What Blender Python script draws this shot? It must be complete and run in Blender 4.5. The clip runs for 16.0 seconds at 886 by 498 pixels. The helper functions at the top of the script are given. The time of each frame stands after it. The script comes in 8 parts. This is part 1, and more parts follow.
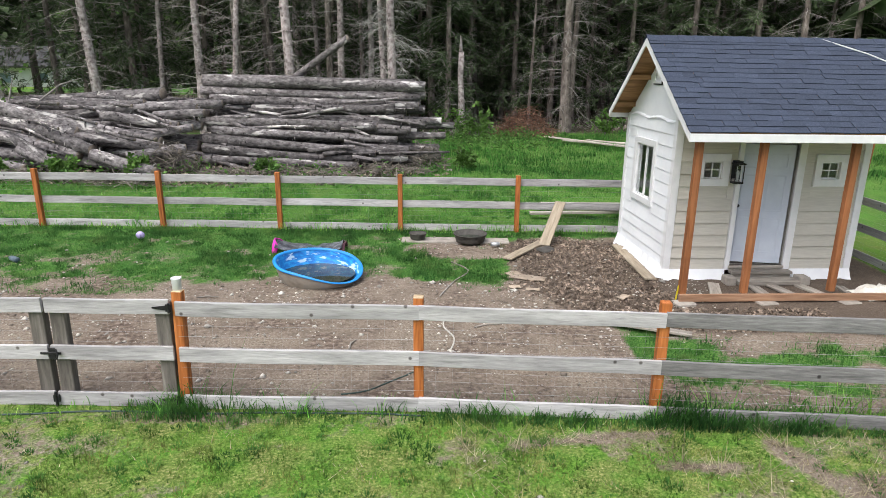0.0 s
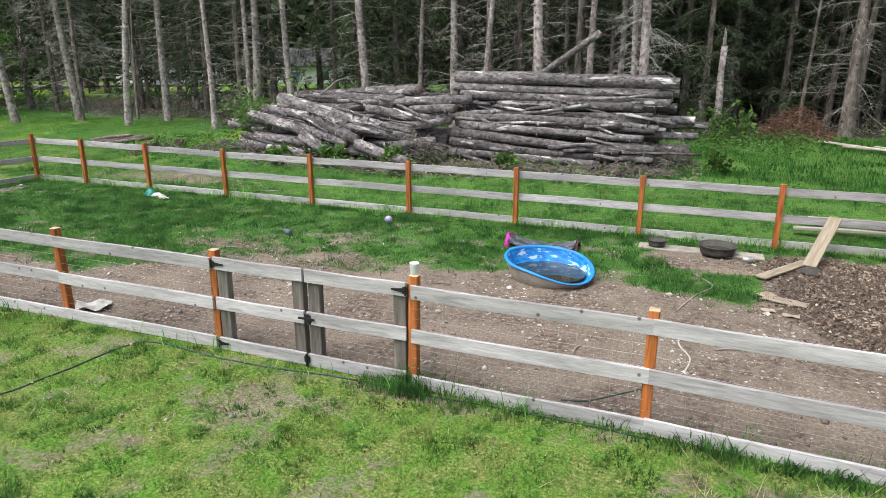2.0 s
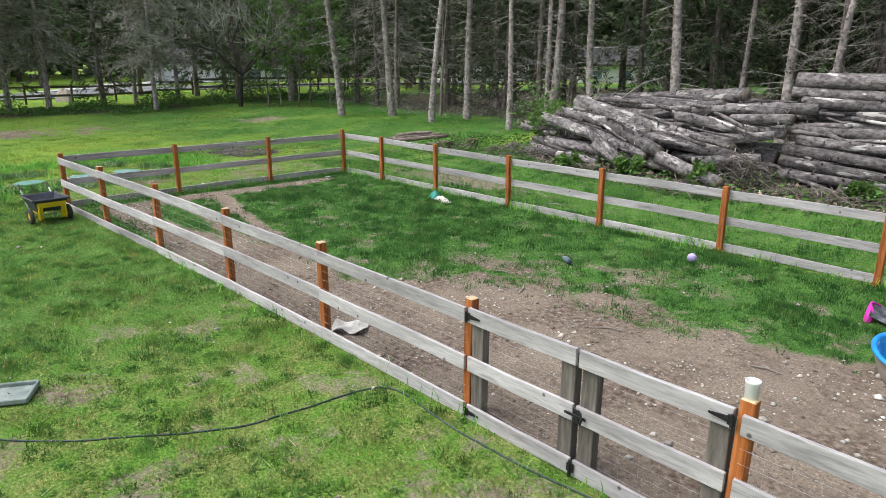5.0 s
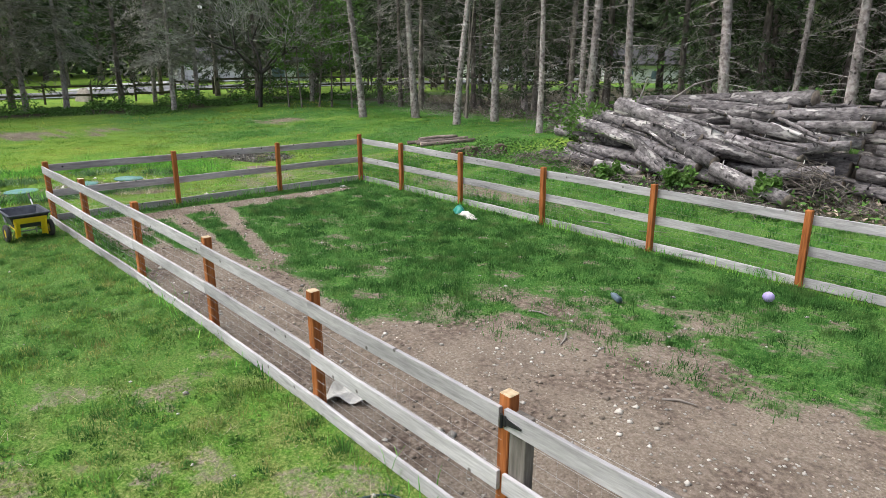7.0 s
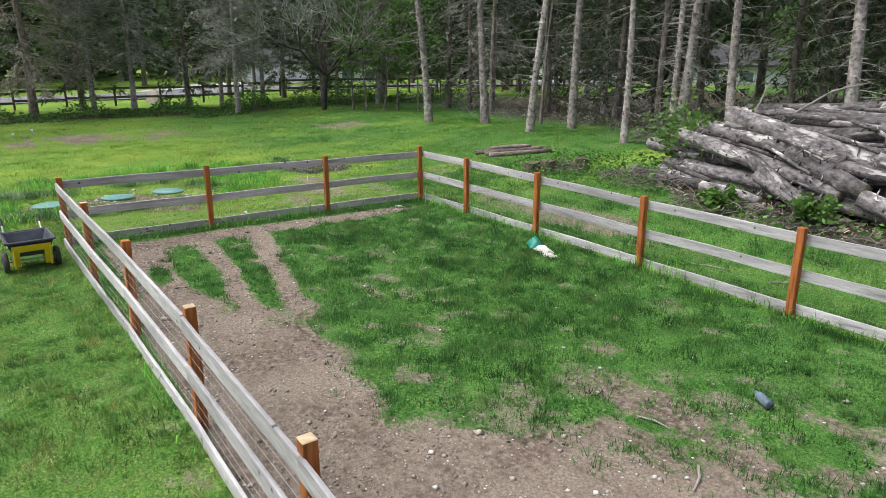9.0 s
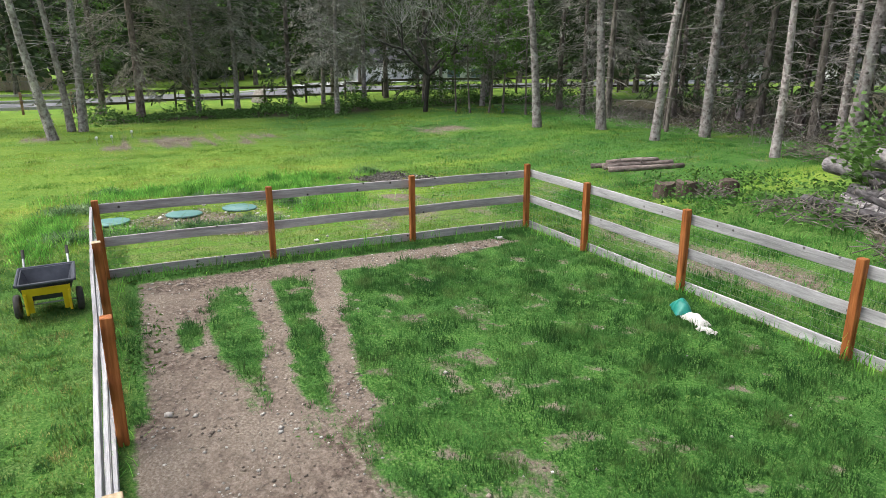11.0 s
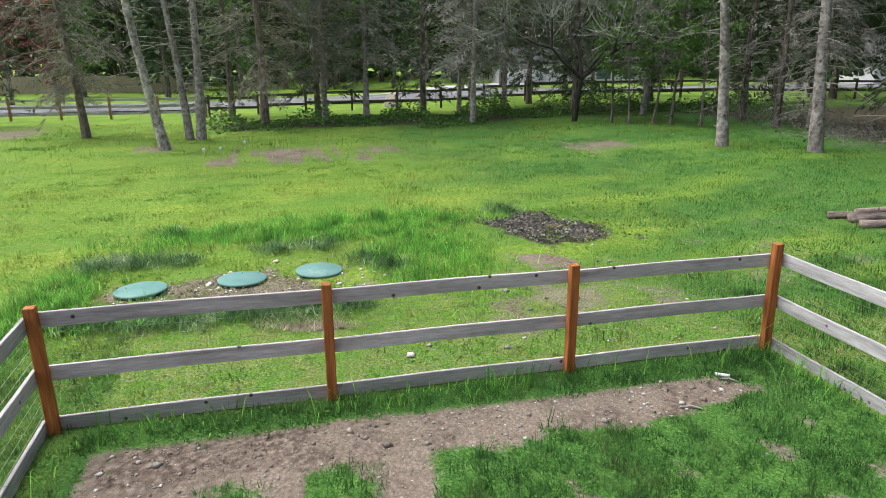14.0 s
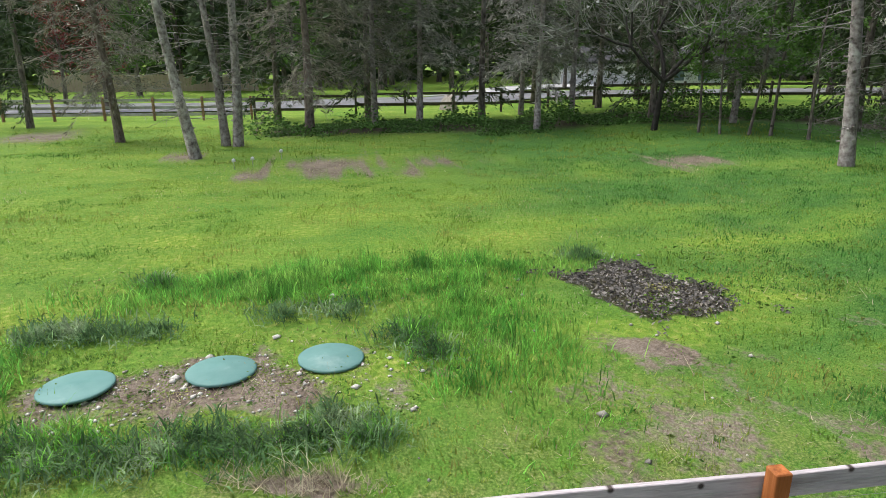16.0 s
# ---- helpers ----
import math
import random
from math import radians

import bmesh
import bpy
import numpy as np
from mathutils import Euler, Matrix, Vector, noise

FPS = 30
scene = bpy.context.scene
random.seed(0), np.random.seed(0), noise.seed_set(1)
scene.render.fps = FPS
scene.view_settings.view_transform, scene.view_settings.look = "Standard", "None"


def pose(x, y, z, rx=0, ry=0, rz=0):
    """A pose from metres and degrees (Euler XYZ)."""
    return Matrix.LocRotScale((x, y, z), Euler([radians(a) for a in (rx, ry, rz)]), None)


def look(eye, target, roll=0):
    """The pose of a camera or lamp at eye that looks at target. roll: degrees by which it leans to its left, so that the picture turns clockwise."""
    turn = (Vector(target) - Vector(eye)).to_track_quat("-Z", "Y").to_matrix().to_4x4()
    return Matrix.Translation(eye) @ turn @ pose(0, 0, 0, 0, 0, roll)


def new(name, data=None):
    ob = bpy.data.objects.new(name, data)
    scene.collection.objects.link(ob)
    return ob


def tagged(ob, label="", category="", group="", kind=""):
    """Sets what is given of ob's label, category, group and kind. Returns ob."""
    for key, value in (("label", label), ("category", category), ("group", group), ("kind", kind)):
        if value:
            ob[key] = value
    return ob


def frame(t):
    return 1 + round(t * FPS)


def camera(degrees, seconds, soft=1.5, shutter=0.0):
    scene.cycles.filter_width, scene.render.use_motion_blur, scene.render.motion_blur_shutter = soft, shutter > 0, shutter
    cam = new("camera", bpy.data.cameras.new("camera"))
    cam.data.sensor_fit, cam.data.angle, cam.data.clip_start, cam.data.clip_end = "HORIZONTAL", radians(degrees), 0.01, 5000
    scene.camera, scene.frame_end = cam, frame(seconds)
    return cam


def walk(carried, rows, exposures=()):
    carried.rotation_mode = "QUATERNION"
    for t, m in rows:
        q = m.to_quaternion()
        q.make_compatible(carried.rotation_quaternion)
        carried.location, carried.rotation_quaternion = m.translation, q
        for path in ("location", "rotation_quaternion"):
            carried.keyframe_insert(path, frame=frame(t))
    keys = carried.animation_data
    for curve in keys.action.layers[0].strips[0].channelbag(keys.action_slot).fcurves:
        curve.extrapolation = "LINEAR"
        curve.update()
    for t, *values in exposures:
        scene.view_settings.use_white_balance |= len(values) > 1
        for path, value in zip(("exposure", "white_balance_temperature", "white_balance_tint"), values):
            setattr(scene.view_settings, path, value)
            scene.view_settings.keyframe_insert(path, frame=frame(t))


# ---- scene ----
cam = camera(69.5, 16.0, soft=0.85)
PATH = [
    (0, (0.001, 0.587, 3.068), (0.0097, 2.5135, 2.5295), 0.83),
    (0.5, (0.024, 0.547, 3.047), (-0.1198, 2.4662, 2.5027), 0.35),
    (1, (0.023, 0.562, 3.034), (-0.3013, 2.4605, 2.4943), 0.65),
    (1.5, (-0.004, 0.636, 3.030), (-0.5098, 2.4929, 2.4848), 0.74),
    (2, (-0.062, 0.772, 3.031), (-0.7497, 2.5673, 2.4786), 0.38),
    (2.5, (-0.156, 0.968, 3.038), (-1.0159, 2.6865, 2.4838), 0.51),
    (3, (-0.291, 1.210, 3.047), (-1.3116, 2.8376, 2.4917), 0.61),
    (3.5, (-0.465, 1.479, 3.056), (-1.6176, 3.0158, 2.4993), 0.41),
    (4, (-0.671, 1.758, 3.064), (-1.9281, 3.2089, 2.5042), 0.42),
    (4.5, (-0.899, 2.032, 3.068), (-2.2453, 3.4011, 2.5085), 0.40),
    (7, (-2.357, 3.417, 3.059), (-3.7988, 4.6821, 2.4946), 0.39),
    (7.5, (-2.754, 3.759, 3.060), (-4.2118, 5.0066, 2.4957), 0.51),
    (8, (-3.196, 4.126, 3.061), (-4.6833, 5.3390, 2.4969), 0.48),
    (8.5, (-3.678, 4.508, 3.062), (-5.2024, 5.6719, 2.4955), 0.56),
    (9, (-4.191, 4.890, 3.063), (-5.7604, 5.9942, 2.5001), 0.38),
    (11.5, (-7.142, 6.591, 3.069), (-8.8991, 7.3580, 2.5003), 0.04),
    (12, (-7.842, 6.881, 3.074), (-9.6274, 7.5808, 2.5065), -0.04),
    (12.5, (-8.582, 7.156, 3.080), (-10.3927, 7.7873, 2.5119), -0.00),
    (13, (-9.355, 7.413, 3.086), (-11.1867, 7.9823, 2.5198), -0.08),
    (13.5, (-10.149, 7.650, 3.092), (-11.9976, 8.1624, 2.5270), -0.06),
    (14, (-10.950, 7.862, 3.098), (-12.8149, 8.3091, 2.5313), -0.24),
    (14.5, (-11.743, 8.050, 3.103), (-13.6203, 8.4443, 2.5368), -0.10),
    (15, (-12.520, 8.212, 3.109), (-14.4063, 8.5601, 2.5442), -0.13),
    (15.5, (-13.273, 8.347, 3.115), (-15.1653, 8.6620, 2.5492), -0.16),
    (16, (-14.002, 8.457, 3.124), (-15.8986, 8.7388, 2.5550), -0.07),
]
walk(cam, [(t, look(eye, target, roll)) for t, eye, target, roll in PATH],
     [(0, 0.65), (2, 0.68), (4.5, 0.62), (9, 0.66), (11.5, 0.76), (14, 0.77), (15, 0.70), (16, 0.58)])

# ---- light: bright overcast sky, soft high sun from the south ----
world = bpy.data.worlds.new("sky_world")
scene.world = world
world.use_nodes = True
wn = world.node_tree.nodes
sky = wn.new("ShaderNodeTexSky")
sky.sky_type = "NISHITA"
sky.sun_disc = False
sky.sun_elevation = radians(60)
sky.sun_rotation = radians(216)
sky.air_density, sky.dust_density, sky.ozone_density = 1.0, 4.0, 1.0
hsv = wn.new("ShaderNodeHueSaturation")
hsv.inputs["Saturation"].default_value = 0.58
world.node_tree.links.new(sky.outputs["Color"], hsv.inputs["Color"])
world.node_tree.links.new(hsv.outputs["Color"], wn["Background"].inputs["Color"])
wn["Background"].inputs["Strength"].default_value = 0.15
sun_data = bpy.data.lights.new("sun", "SUN")
sun_data.energy, sun_data.angle, sun_data.color = 1.5, radians(50), (1.0, 0.985, 0.96)
sun = new("sun", sun_data)
sun.matrix_world = look((-8, -11, 23), (0, 0, 0))
scene.view_settings.exposure = 0.66

# ---- materials ----
def layer(n, l, fac, lo, hi, below, colour):
    """Lays a colour over what is below where fac passes from lo to hi."""
    mr = n.new("ShaderNodeMapRange")
    mr.inputs["From Min"].default_value, mr.inputs["From Max"].default_value = lo, hi
    l.new(fac, mr.inputs["Value"])
    mx = n.new("ShaderNodeMix")
    mx.data_type = "RGBA"
    mx.inputs["B"].default_value = (*colour, 1)
    l.new(mr.outputs["Result"], mx.inputs["Factor"])
    l.new(below, mx.inputs["A"])
    return mx.outputs["Result"]


def material(name, colours, scale=8.0, rough=0.8, bump=0.3, bump_scale=None, stretch=(1, 1, 1), blotch=0.35,
             blotch_scale=0.6, rand="", rand_amount=0.3, metal=0.0, spec=0.3, detail=6.0, world_space=False, translucent=0.0, patch=None, knots=None, upright=0.0):
    """Grain ramp from noise, a slower blotch in brightness, bump, and a shift in value from piece to piece."""
    m = bpy.data.materials.new(name)
    m.use_nodes = True
    t = m.node_tree
    n, l = t.nodes, t.links
    bsdf = n["Principled BSDF"]
    bsdf.inputs["Roughness"].default_value = rough
    bsdf.inputs["Metallic"].default_value = metal
    bsdf.inputs["Specular IOR Level"].default_value = spec
    if world_space:
        src = n.new("ShaderNodeNewGeometry").outputs["Position"]
    else:
        src = n.new("ShaderNodeTexCoord").outputs["Object"]
    info = n.new("ShaderNodeObjectInfo")
    mp = n.new("ShaderNodeMapping")
    mp.inputs["Scale"].default_value = stretch
    l.new(src, mp.inputs["Vector"])
    if not world_space:
        off = n.new("ShaderNodeVectorMath")
        off.operation = "SCALE"
        off.inputs[0].default_value = (37.0, 53.0, 71.0)
        l.new(info.outputs["Random"], off.inputs["Scale"])
        l.new(off.outputs["Vector"], mp.inputs["Location"])
    grain = n.new("ShaderNodeTexNoise")
    grain.inputs["Scale"].default_value = scale
    grain.inputs["Detail"].default_value = detail
    grain.inputs["Roughness"].default_value = 0.62
    l.new(mp.outputs["Vector"], grain.inputs["Vector"])
    ramp = n.new("ShaderNodeValToRGB")
    els = ramp.color_ramp.elements
    while len(els) < len(colours):
        els.new(0.5)
    for e, (p, c) in zip(els, colours):
        e.position, e.color = p, (*c, 1)
    l.new(grain.outputs["Fac"], ramp.inputs["Fac"])
    slow = n.new("ShaderNodeTexNoise")
    slow.inputs["Scale"].default_value = blotch_scale
    slow.inputs["Detail"].default_value = 3.0
    l.new(mp.outputs["Vector"], slow.inputs["Vector"])
    val = n.new("ShaderNodeMapRange")
    val.inputs["From Min"].default_value, val.inputs["From Max"].default_value = 0.3, 0.7
    val.inputs["To Min"].default_value, val.inputs["To Max"].default_value = 1 - blotch, 1 + blotch * 0.6
    l.new(slow.outputs["Fac"], val.inputs["Value"])
    hs = n.new("ShaderNodeHueSaturation")
    top = ramp.outputs["Color"]
    if patch:
        pscale, lo, hi, pcol, *long = patch
        pn = n.new("ShaderNodeTexNoise")
        pn.inputs["Scale"].default_value, pn.inputs["Detail"].default_value, pn.inputs["Roughness"].default_value = pscale, 4.0, 0.6
        l.new(mp.outputs["Vector"], pn.inputs["Vector"])
        if long:
            ps = n.new("ShaderNodeVectorMath")
            ps.operation = "MULTIPLY"
            ps.inputs[1].default_value = long[0]
            l.new(mp.outputs["Vector"], ps.inputs[0])
            l.new(ps.outputs["Vector"], pn.inputs["Vector"])
        top = layer(n, l, pn.outputs["Fac"], lo, hi, top, pcol)
    if knots:
        kscale, size, kcol, *flat = knots
        vo = n.new("ShaderNodeTexVoronoi")
        vo.inputs["Scale"].default_value = kscale
        l.new(src, vo.inputs["Vector"])
        if not world_space:
            km = n.new("ShaderNodeMapping")
            l.new(src, km.inputs["Vector"])
            l.new(off.outputs["Vector"], km.inputs["Location"])
            l.new(km.outputs["Vector"], vo.inputs["Vector"])
            if flat:
                vo.voronoi_dimensions = "2D"
                km.inputs["Rotation"].default_value = (math.pi / 2, 0, 0)
        top = layer(n, l, vo.outputs["Distance"], size, size * 0.45, top, kcol)
    l.new(top, hs.inputs["Color"])
    if rand:
        rsrc = info.outputs["Random"]
        if rand == "island":
            rsrc = n.new("ShaderNodeNewGeometry").outputs["Random Per Island"]
        rr = n.new("ShaderNodeMapRange")
        rr.inputs["To Min"].default_value, rr.inputs["To Max"].default_value = 1 - rand_amount, 1 + rand_amount
        l.new(rsrc, rr.inputs["Value"])
        mul = n.new("ShaderNodeMath")
        mul.operation = "MULTIPLY"
        l.new(rr.outputs["Result"], mul.inputs[0])
        l.new(val.outputs["Result"], mul.inputs[1])
        l.new(mul.outputs["Value"], hs.inputs["Value"])
    else:
        l.new(val.outputs["Result"], hs.inputs["Value"])
    l.new(hs.outputs["Color"], bsdf.inputs["Base Color"])
    if bump:
        bn = n.new("ShaderNodeTexNoise")
        bn.inputs["Scale"].default_value = bump_scale or scale * 2.5
        bn.inputs["Detail"].default_value = 5.0
        l.new(mp.outputs["Vector"], bn.inputs["Vector"])
        b = n.new("ShaderNodeBump")
        b.inputs["Strength"].default_value = bump
        b.inputs["Distance"].default_value = 0.02
        l.new(bn.outputs["Fac"], b.inputs["Height"])
        l.new(b.outputs["Normal"], bsdf.inputs["Normal"])
    if upright:
        # blades and needles take the light of the sward they belong to, a little ruffled
        un = n.new("ShaderNodeTexNoise")
        un.inputs["Scale"].default_value, un.inputs["Detail"].default_value = 11.0, 3.0
        l.new(src, un.inputs["Vector"])
        sc = n.new("ShaderNodeVectorMath")
        sc.operation = "MULTIPLY_ADD"
        sc.inputs[1].default_value = (upright, upright, 0.0)
        sc.inputs[2].default_value = (-upright / 2, -upright / 2, 1.0)
        l.new(un.outputs["Color"], sc.inputs[0])
        nz = n.new("ShaderNodeVectorMath")
        nz.operation = "NORMALIZE"
        l.new(sc.outputs["Vector"], nz.inputs[0])
        l.new(nz.outputs["Vector"], bsdf.inputs["Normal"])
    if translucent:
        tr = n.new("ShaderNodeBsdfTranslucent")
        l.new(hs.outputs["Color"], tr.inputs["Color"])
        mix = n.new("ShaderNodeMixShader")
        mix.inputs["Fac"].default_value = translucent
        l.new(bsdf.outputs["BSDF"], mix.inputs[1])
        l.new(tr.outputs["BSDF"], mix.inputs[2])
        l.new(mix.outputs["Shader"], n["Material Output"].inputs["Surface"])
    return m


M_RAIL = material("weathered_board", [(0.25, (0.31, 0.297, 0.302)), (0.5, (0.445, 0.430, 0.436)), (0.75, (0.56, 0.546, 0.552))],
                  scale=7, stretch=(0.9, 9, 9), blotch=0.30, blotch_scale=1.0, rand="object", rand_amount=0.16, rough=0.85, bump=0.25, knots=(2.3, 0.050, (0.13, 0.118, 0.112), True), patch=(1.6, 0.58, 0.78, (0.19, 0.182, 0.184)))
M_GREYRAIL = material("dark_weathered_board", [(0.25, (0.14, 0.135, 0.136)), (0.5, (0.235, 0.228, 0.228)), (0.75, (0.34, 0.332, 0.33))],
                  scale=7, stretch=(0.9, 9, 9), blotch=0.30, blotch_scale=1.0, rand="object", rand_amount=0.14, rough=0.88, bump=0.25, knots=(2.3, 0.055, (0.05, 0.046, 0.045), True), patch=(1.3, 0.56, 0.74, (0.10, 0.098, 0.098)))
M_WARMRAIL = material("brownish_weathered_board", [(0.25, (0.36, 0.310, 0.315)), (0.5, (0.52, 0.465, 0.472)), (0.75, (0.66, 0.605, 0.61))],
                  scale=7, stretch=(0.9, 9, 9), blotch=0.30, blotch_scale=1.0, rand="object", rand_amount=0.14, rough=0.88, bump=0.25, knots=(2.3, 0.055, (0.07, 0.055, 0.05), True), patch=(1.3, 0.60, 0.76, (0.27, 0.222, 0.22)))
M_GREYPOST = material("weathered_stile", [(0.25, (0.080, 0.070, 0.062)), (0.6, (0.175, 0.157, 0.140)), (0.8, (0.27, 0.245, 0.22))],
                      scale=6, stretch=(5, 5, 0.6), blotch=0.3, blotch_scale=2, rand="object", rand_amount=0.12, rough=0.9)
M_POST = material("orange_stained_post", [(0.25, (0.22, 0.062, 0.016)), (0.5, (0.42, 0.135, 0.036)), (0.8, (0.55, 0.21, 0.07))],
                  scale=5, stretch=(6, 6, 0.5), blotch=0.3, blotch_scale=2.5, rand="object", rand_amount=0.15, rough=0.65)
M_SAWN = material("pale_sawn_post_top", [(0.3, (0.42, 0.30, 0.17)), (0.7, (0.66, 0.53, 0.36))], scale=22, rough=0.9, bump=0.3)
M_PORCH = material("cedar_stained_post", [(0.25, (0.20, 0.070, 0.026)), (0.5, (0.32, 0.125, 0.050)), (0.8, (0.42, 0.18, 0.078))],
                   scale=5, stretch=(6, 6, 0.5), blotch=0.25, blotch_scale=2, rand="object", rand_amount=0.08, rough=0.6)
M_BEAM = material("faded_cedar_beam", [(0.25, (0.20, 0.105, 0.060)), (0.5, (0.33, 0.19, 0.115)), (0.8, (0.44, 0.28, 0.18))], scale=5, stretch=(0.5, 6, 6), blotch=0.25, blotch_scale=2, rough=0.7)
M_WIRE = material("galvanised_wire", [(0.3, (0.40, 0.40, 0.39)), (0.7, (0.56, 0.56, 0.55))], scale=20, rough=0.45, metal=0.2, bump=0)
M_BLACK = material("black_iron", [(0.3, (0.010, 0.010, 0.011)), (0.7, (0.03, 0.03, 0.032))], scale=30, rough=0.55, bump=0.1)
M_WHITEPAINT = material("white_trim_paint", [(0.3, (0.72, 0.73, 0.74)), (0.7, (0.82, 0.82, 0.83))], scale=6, rough=0.5, bump=0.08, blotch=0.06)
M_WRAP = material("white_primed_siding", [(0.3, (0.82, 0.84, 0.87)), (0.7, (0.88, 0.895, 0.915))], scale=5, rough=0.6, bump=0.12, blotch=0.08)
M_SIDING = material("cream_siding", [(0.3, (0.50, 0.475, 0.42)), (0.7, (0.60, 0.575, 0.51))], scale=7, stretch=(0.6, 1, 6), rough=0.6,
                    bump=0.12, blotch=0.1, rand="object", rand_amount=0.04)
M_DOOR = material("pale_blue_door_paint", [(0.3, (0.55, 0.60, 0.70)), (0.7, (0.66, 0.71, 0.80))], scale=3, rough=0.45, bump=0.05, blotch=0.12)
M_SHINGLE = material("slate_blue_shingle", [(0.3, (0.030, 0.039, 0.064)), (0.55, (0.050, 0.063, 0.096)), (0.75, (0.082, 0.099, 0.142))],
                     scale=45, rough=0.9, bump=0.4, bump_scale=160, blotch=0.15, rand="object", rand_amount=0.10)
M_UNDERSIDE = material("bare_plywood_soffit", [(0.3, (0.20, 0.105, 0.045)), (0.7, (0.38, 0.22, 0.10))], scale=4, stretch=(0.6, 5, 5), rough=0.8)
M_RAWWOOD = material("raw_lumber", [(0.3, (0.30, 0.24, 0.17)), (0.7, (0.50, 0.43, 0.33))], scale=5, stretch=(0.6, 6, 6), rough=0.85, rand="object", rand_amount=0.15)
M_GREYWOOD = material("old_grey_plank", [(0.3, (0.20, 0.175, 0.15)), (0.7, (0.42, 0.385, 0.34))], scale=5, stretch=(0.6, 6, 6), rough=0.9, rand="object", rand_amount=0.15)
M_STUMPTOP = material("rotten_stump_top", [(0.3, (0.09, 0.065, 0.05)), (0.7, (0.24, 0.185, 0.15))], scale=12, rough=0.95, bump=0.6, rand="object", rand_amount=0.3)
M_PALEPLANK = material("sun_bleached_plank", [(0.3, (0.34, 0.30, 0.26)), (0.7, (0.62, 0.58, 0.52))], scale=5, stretch=(0.6, 6, 6), rough=0.9, rand="object", rand_amount=0.15)
M_BARK = material("grey_spruce_bark", [(0.28, (0.050, 0.041, 0.037)), (0.5, (0.18, 0.150, 0.135)), (0.72, (0.36, 0.315, 0.29))],
                  scale=9, stretch=(1, 1, 0.35), blotch=0.35, blotch_scale=1.2, rough=0.95, bump=0.9, bump_scale=22, rand="object", rand_amount=0.2, knots=(3.0, 0.15, (0.03, 0.026, 0.024)))
M_DARKBARK = material("dark_broadleaf_bark", [(0.3, (0.022, 0.019, 0.018)), (0.55, (0.060, 0.052, 0.048)), (0.75, (0.14, 0.13, 0.12))], scale=9, stretch=(1, 1, 0.4), rough=0.95, bump=0.8, bump_scale=22)
M_PALEBARK = material("pale_lichen_bark", [(0.32, (0.120, 0.094, 0.090)), (0.48, (0.325, 0.277, 0.272)), (0.66, (0.515, 0.465, 0.458))],
                      scale=8, stretch=(1, 1, 0.9), blotch=0.35, blotch_scale=1.5, rough=0.95, bump=0.9, bump_scale=20, rand="object", rand_amount=0.2,
                      patch=(2.0, 0.60, 0.72, (0.50, 0.475, 0.455)), knots=(3.2, 0.15, (0.07, 0.056, 0.050)))
M_LOG = material("log_bark", [(0.30, (0.034, 0.030, 0.030)), (0.45, (0.118, 0.107, 0.107)), (0.57, (0.200, 0.184, 0.184)), (0.72, (0.33, 0.310, 0.308))],
                 scale=8, stretch=(0.9, 1.5, 1.5), blotch=0.35, blotch_scale=1.3, rough=0.95, bump=1.0, bump_scale=26, rand="object", rand_amount=0.38, detail=8.0,
                 patch=(3.4, 0.60, 0.64, (0.57, 0.545, 0.525), (0.42, 0.8, 0.8)), knots=(5.0, 0.16, (0.02, 0.018, 0.017)))
M_PEELEDLOG = material("peeling_log_bark", [(0.30, (0.040, 0.036, 0.037)), (0.45, (0.150, 0.137, 0.138)), (0.57, (0.250, 0.230, 0.230)), (0.72, (0.38, 0.358, 0.355))],
                       scale=8, stretch=(0.9, 1.5, 1.5), blotch=0.35, blotch_scale=1.3, rough=0.95, bump=1.0, bump_scale=26, rand="object", rand_amount=0.40, detail=8.0,
                       patch=(3.6, 0.575, 0.63, (0.57, 0.545, 0.52), (0.45, 0.8, 0.8)), knots=(5.0, 0.16, (0.02, 0.018, 0.017)))
M_ENDGRAIN = material("log_end_grain", [(0.3, (0.17, 0.135, 0.108)), (0.7, (0.36, 0.305, 0.25))], scale=14, rough=0.9, rand="object", rand_amount=0.3)
M_TWIG = material("grey_dead_twig", [(0.3, (0.145, 0.132, 0.124)), (0.7, (0.42, 0.39, 0.37))], scale=3, rough=0.95, bump=0, rand="island", rand_amount=0.35)
M_PALETWIG = material("pale_dead_twig", [(0.3, (0.18, 0.163, 0.152)), (0.7, (0.44, 0.408, 0.385))], scale=3, rough=0.95, bump=0, rand="island", rand_amount=0.35)
M_STUMPBARK = material("brown_stump_bark", [(0.3, (0.045, 0.031, 0.025)), (0.55, (0.13, 0.095, 0.08)), (0.75, (0.26, 0.205, 0.18))], scale=9, stretch=(1, 1, 0.35), rough=0.95, bump=0.9, bump_scale=22)
M_LICHENTWIG = material("lichen_twig", [(0.3, (0.24, 0.238, 0.218)), (0.7, (0.53, 0.523, 0.485))], scale=3, rough=0.95, bump=0, rand="island", rand_amount=0.35)
M_NEEDLE = material("dark_spruce_needles", [(0.3, (0.036, 0.060, 0.029)), (0.7, (0.112, 0.156, 0.074))], scale=1.5, rough=0.8, bump=0,
                    rand="island", rand_amount=0.45, spec=0.15, translucent=0.15)
M_DRYNEEDLE = material("grey_green_dry_needles", [(0.3, (0.22, 0.215, 0.19)), (0.7, (0.50, 0.485, 0.44))], scale=1.5, rough=0.9, bump=0,
                       rand="island", rand_amount=0.45, spec=0.1, translucent=0.1)
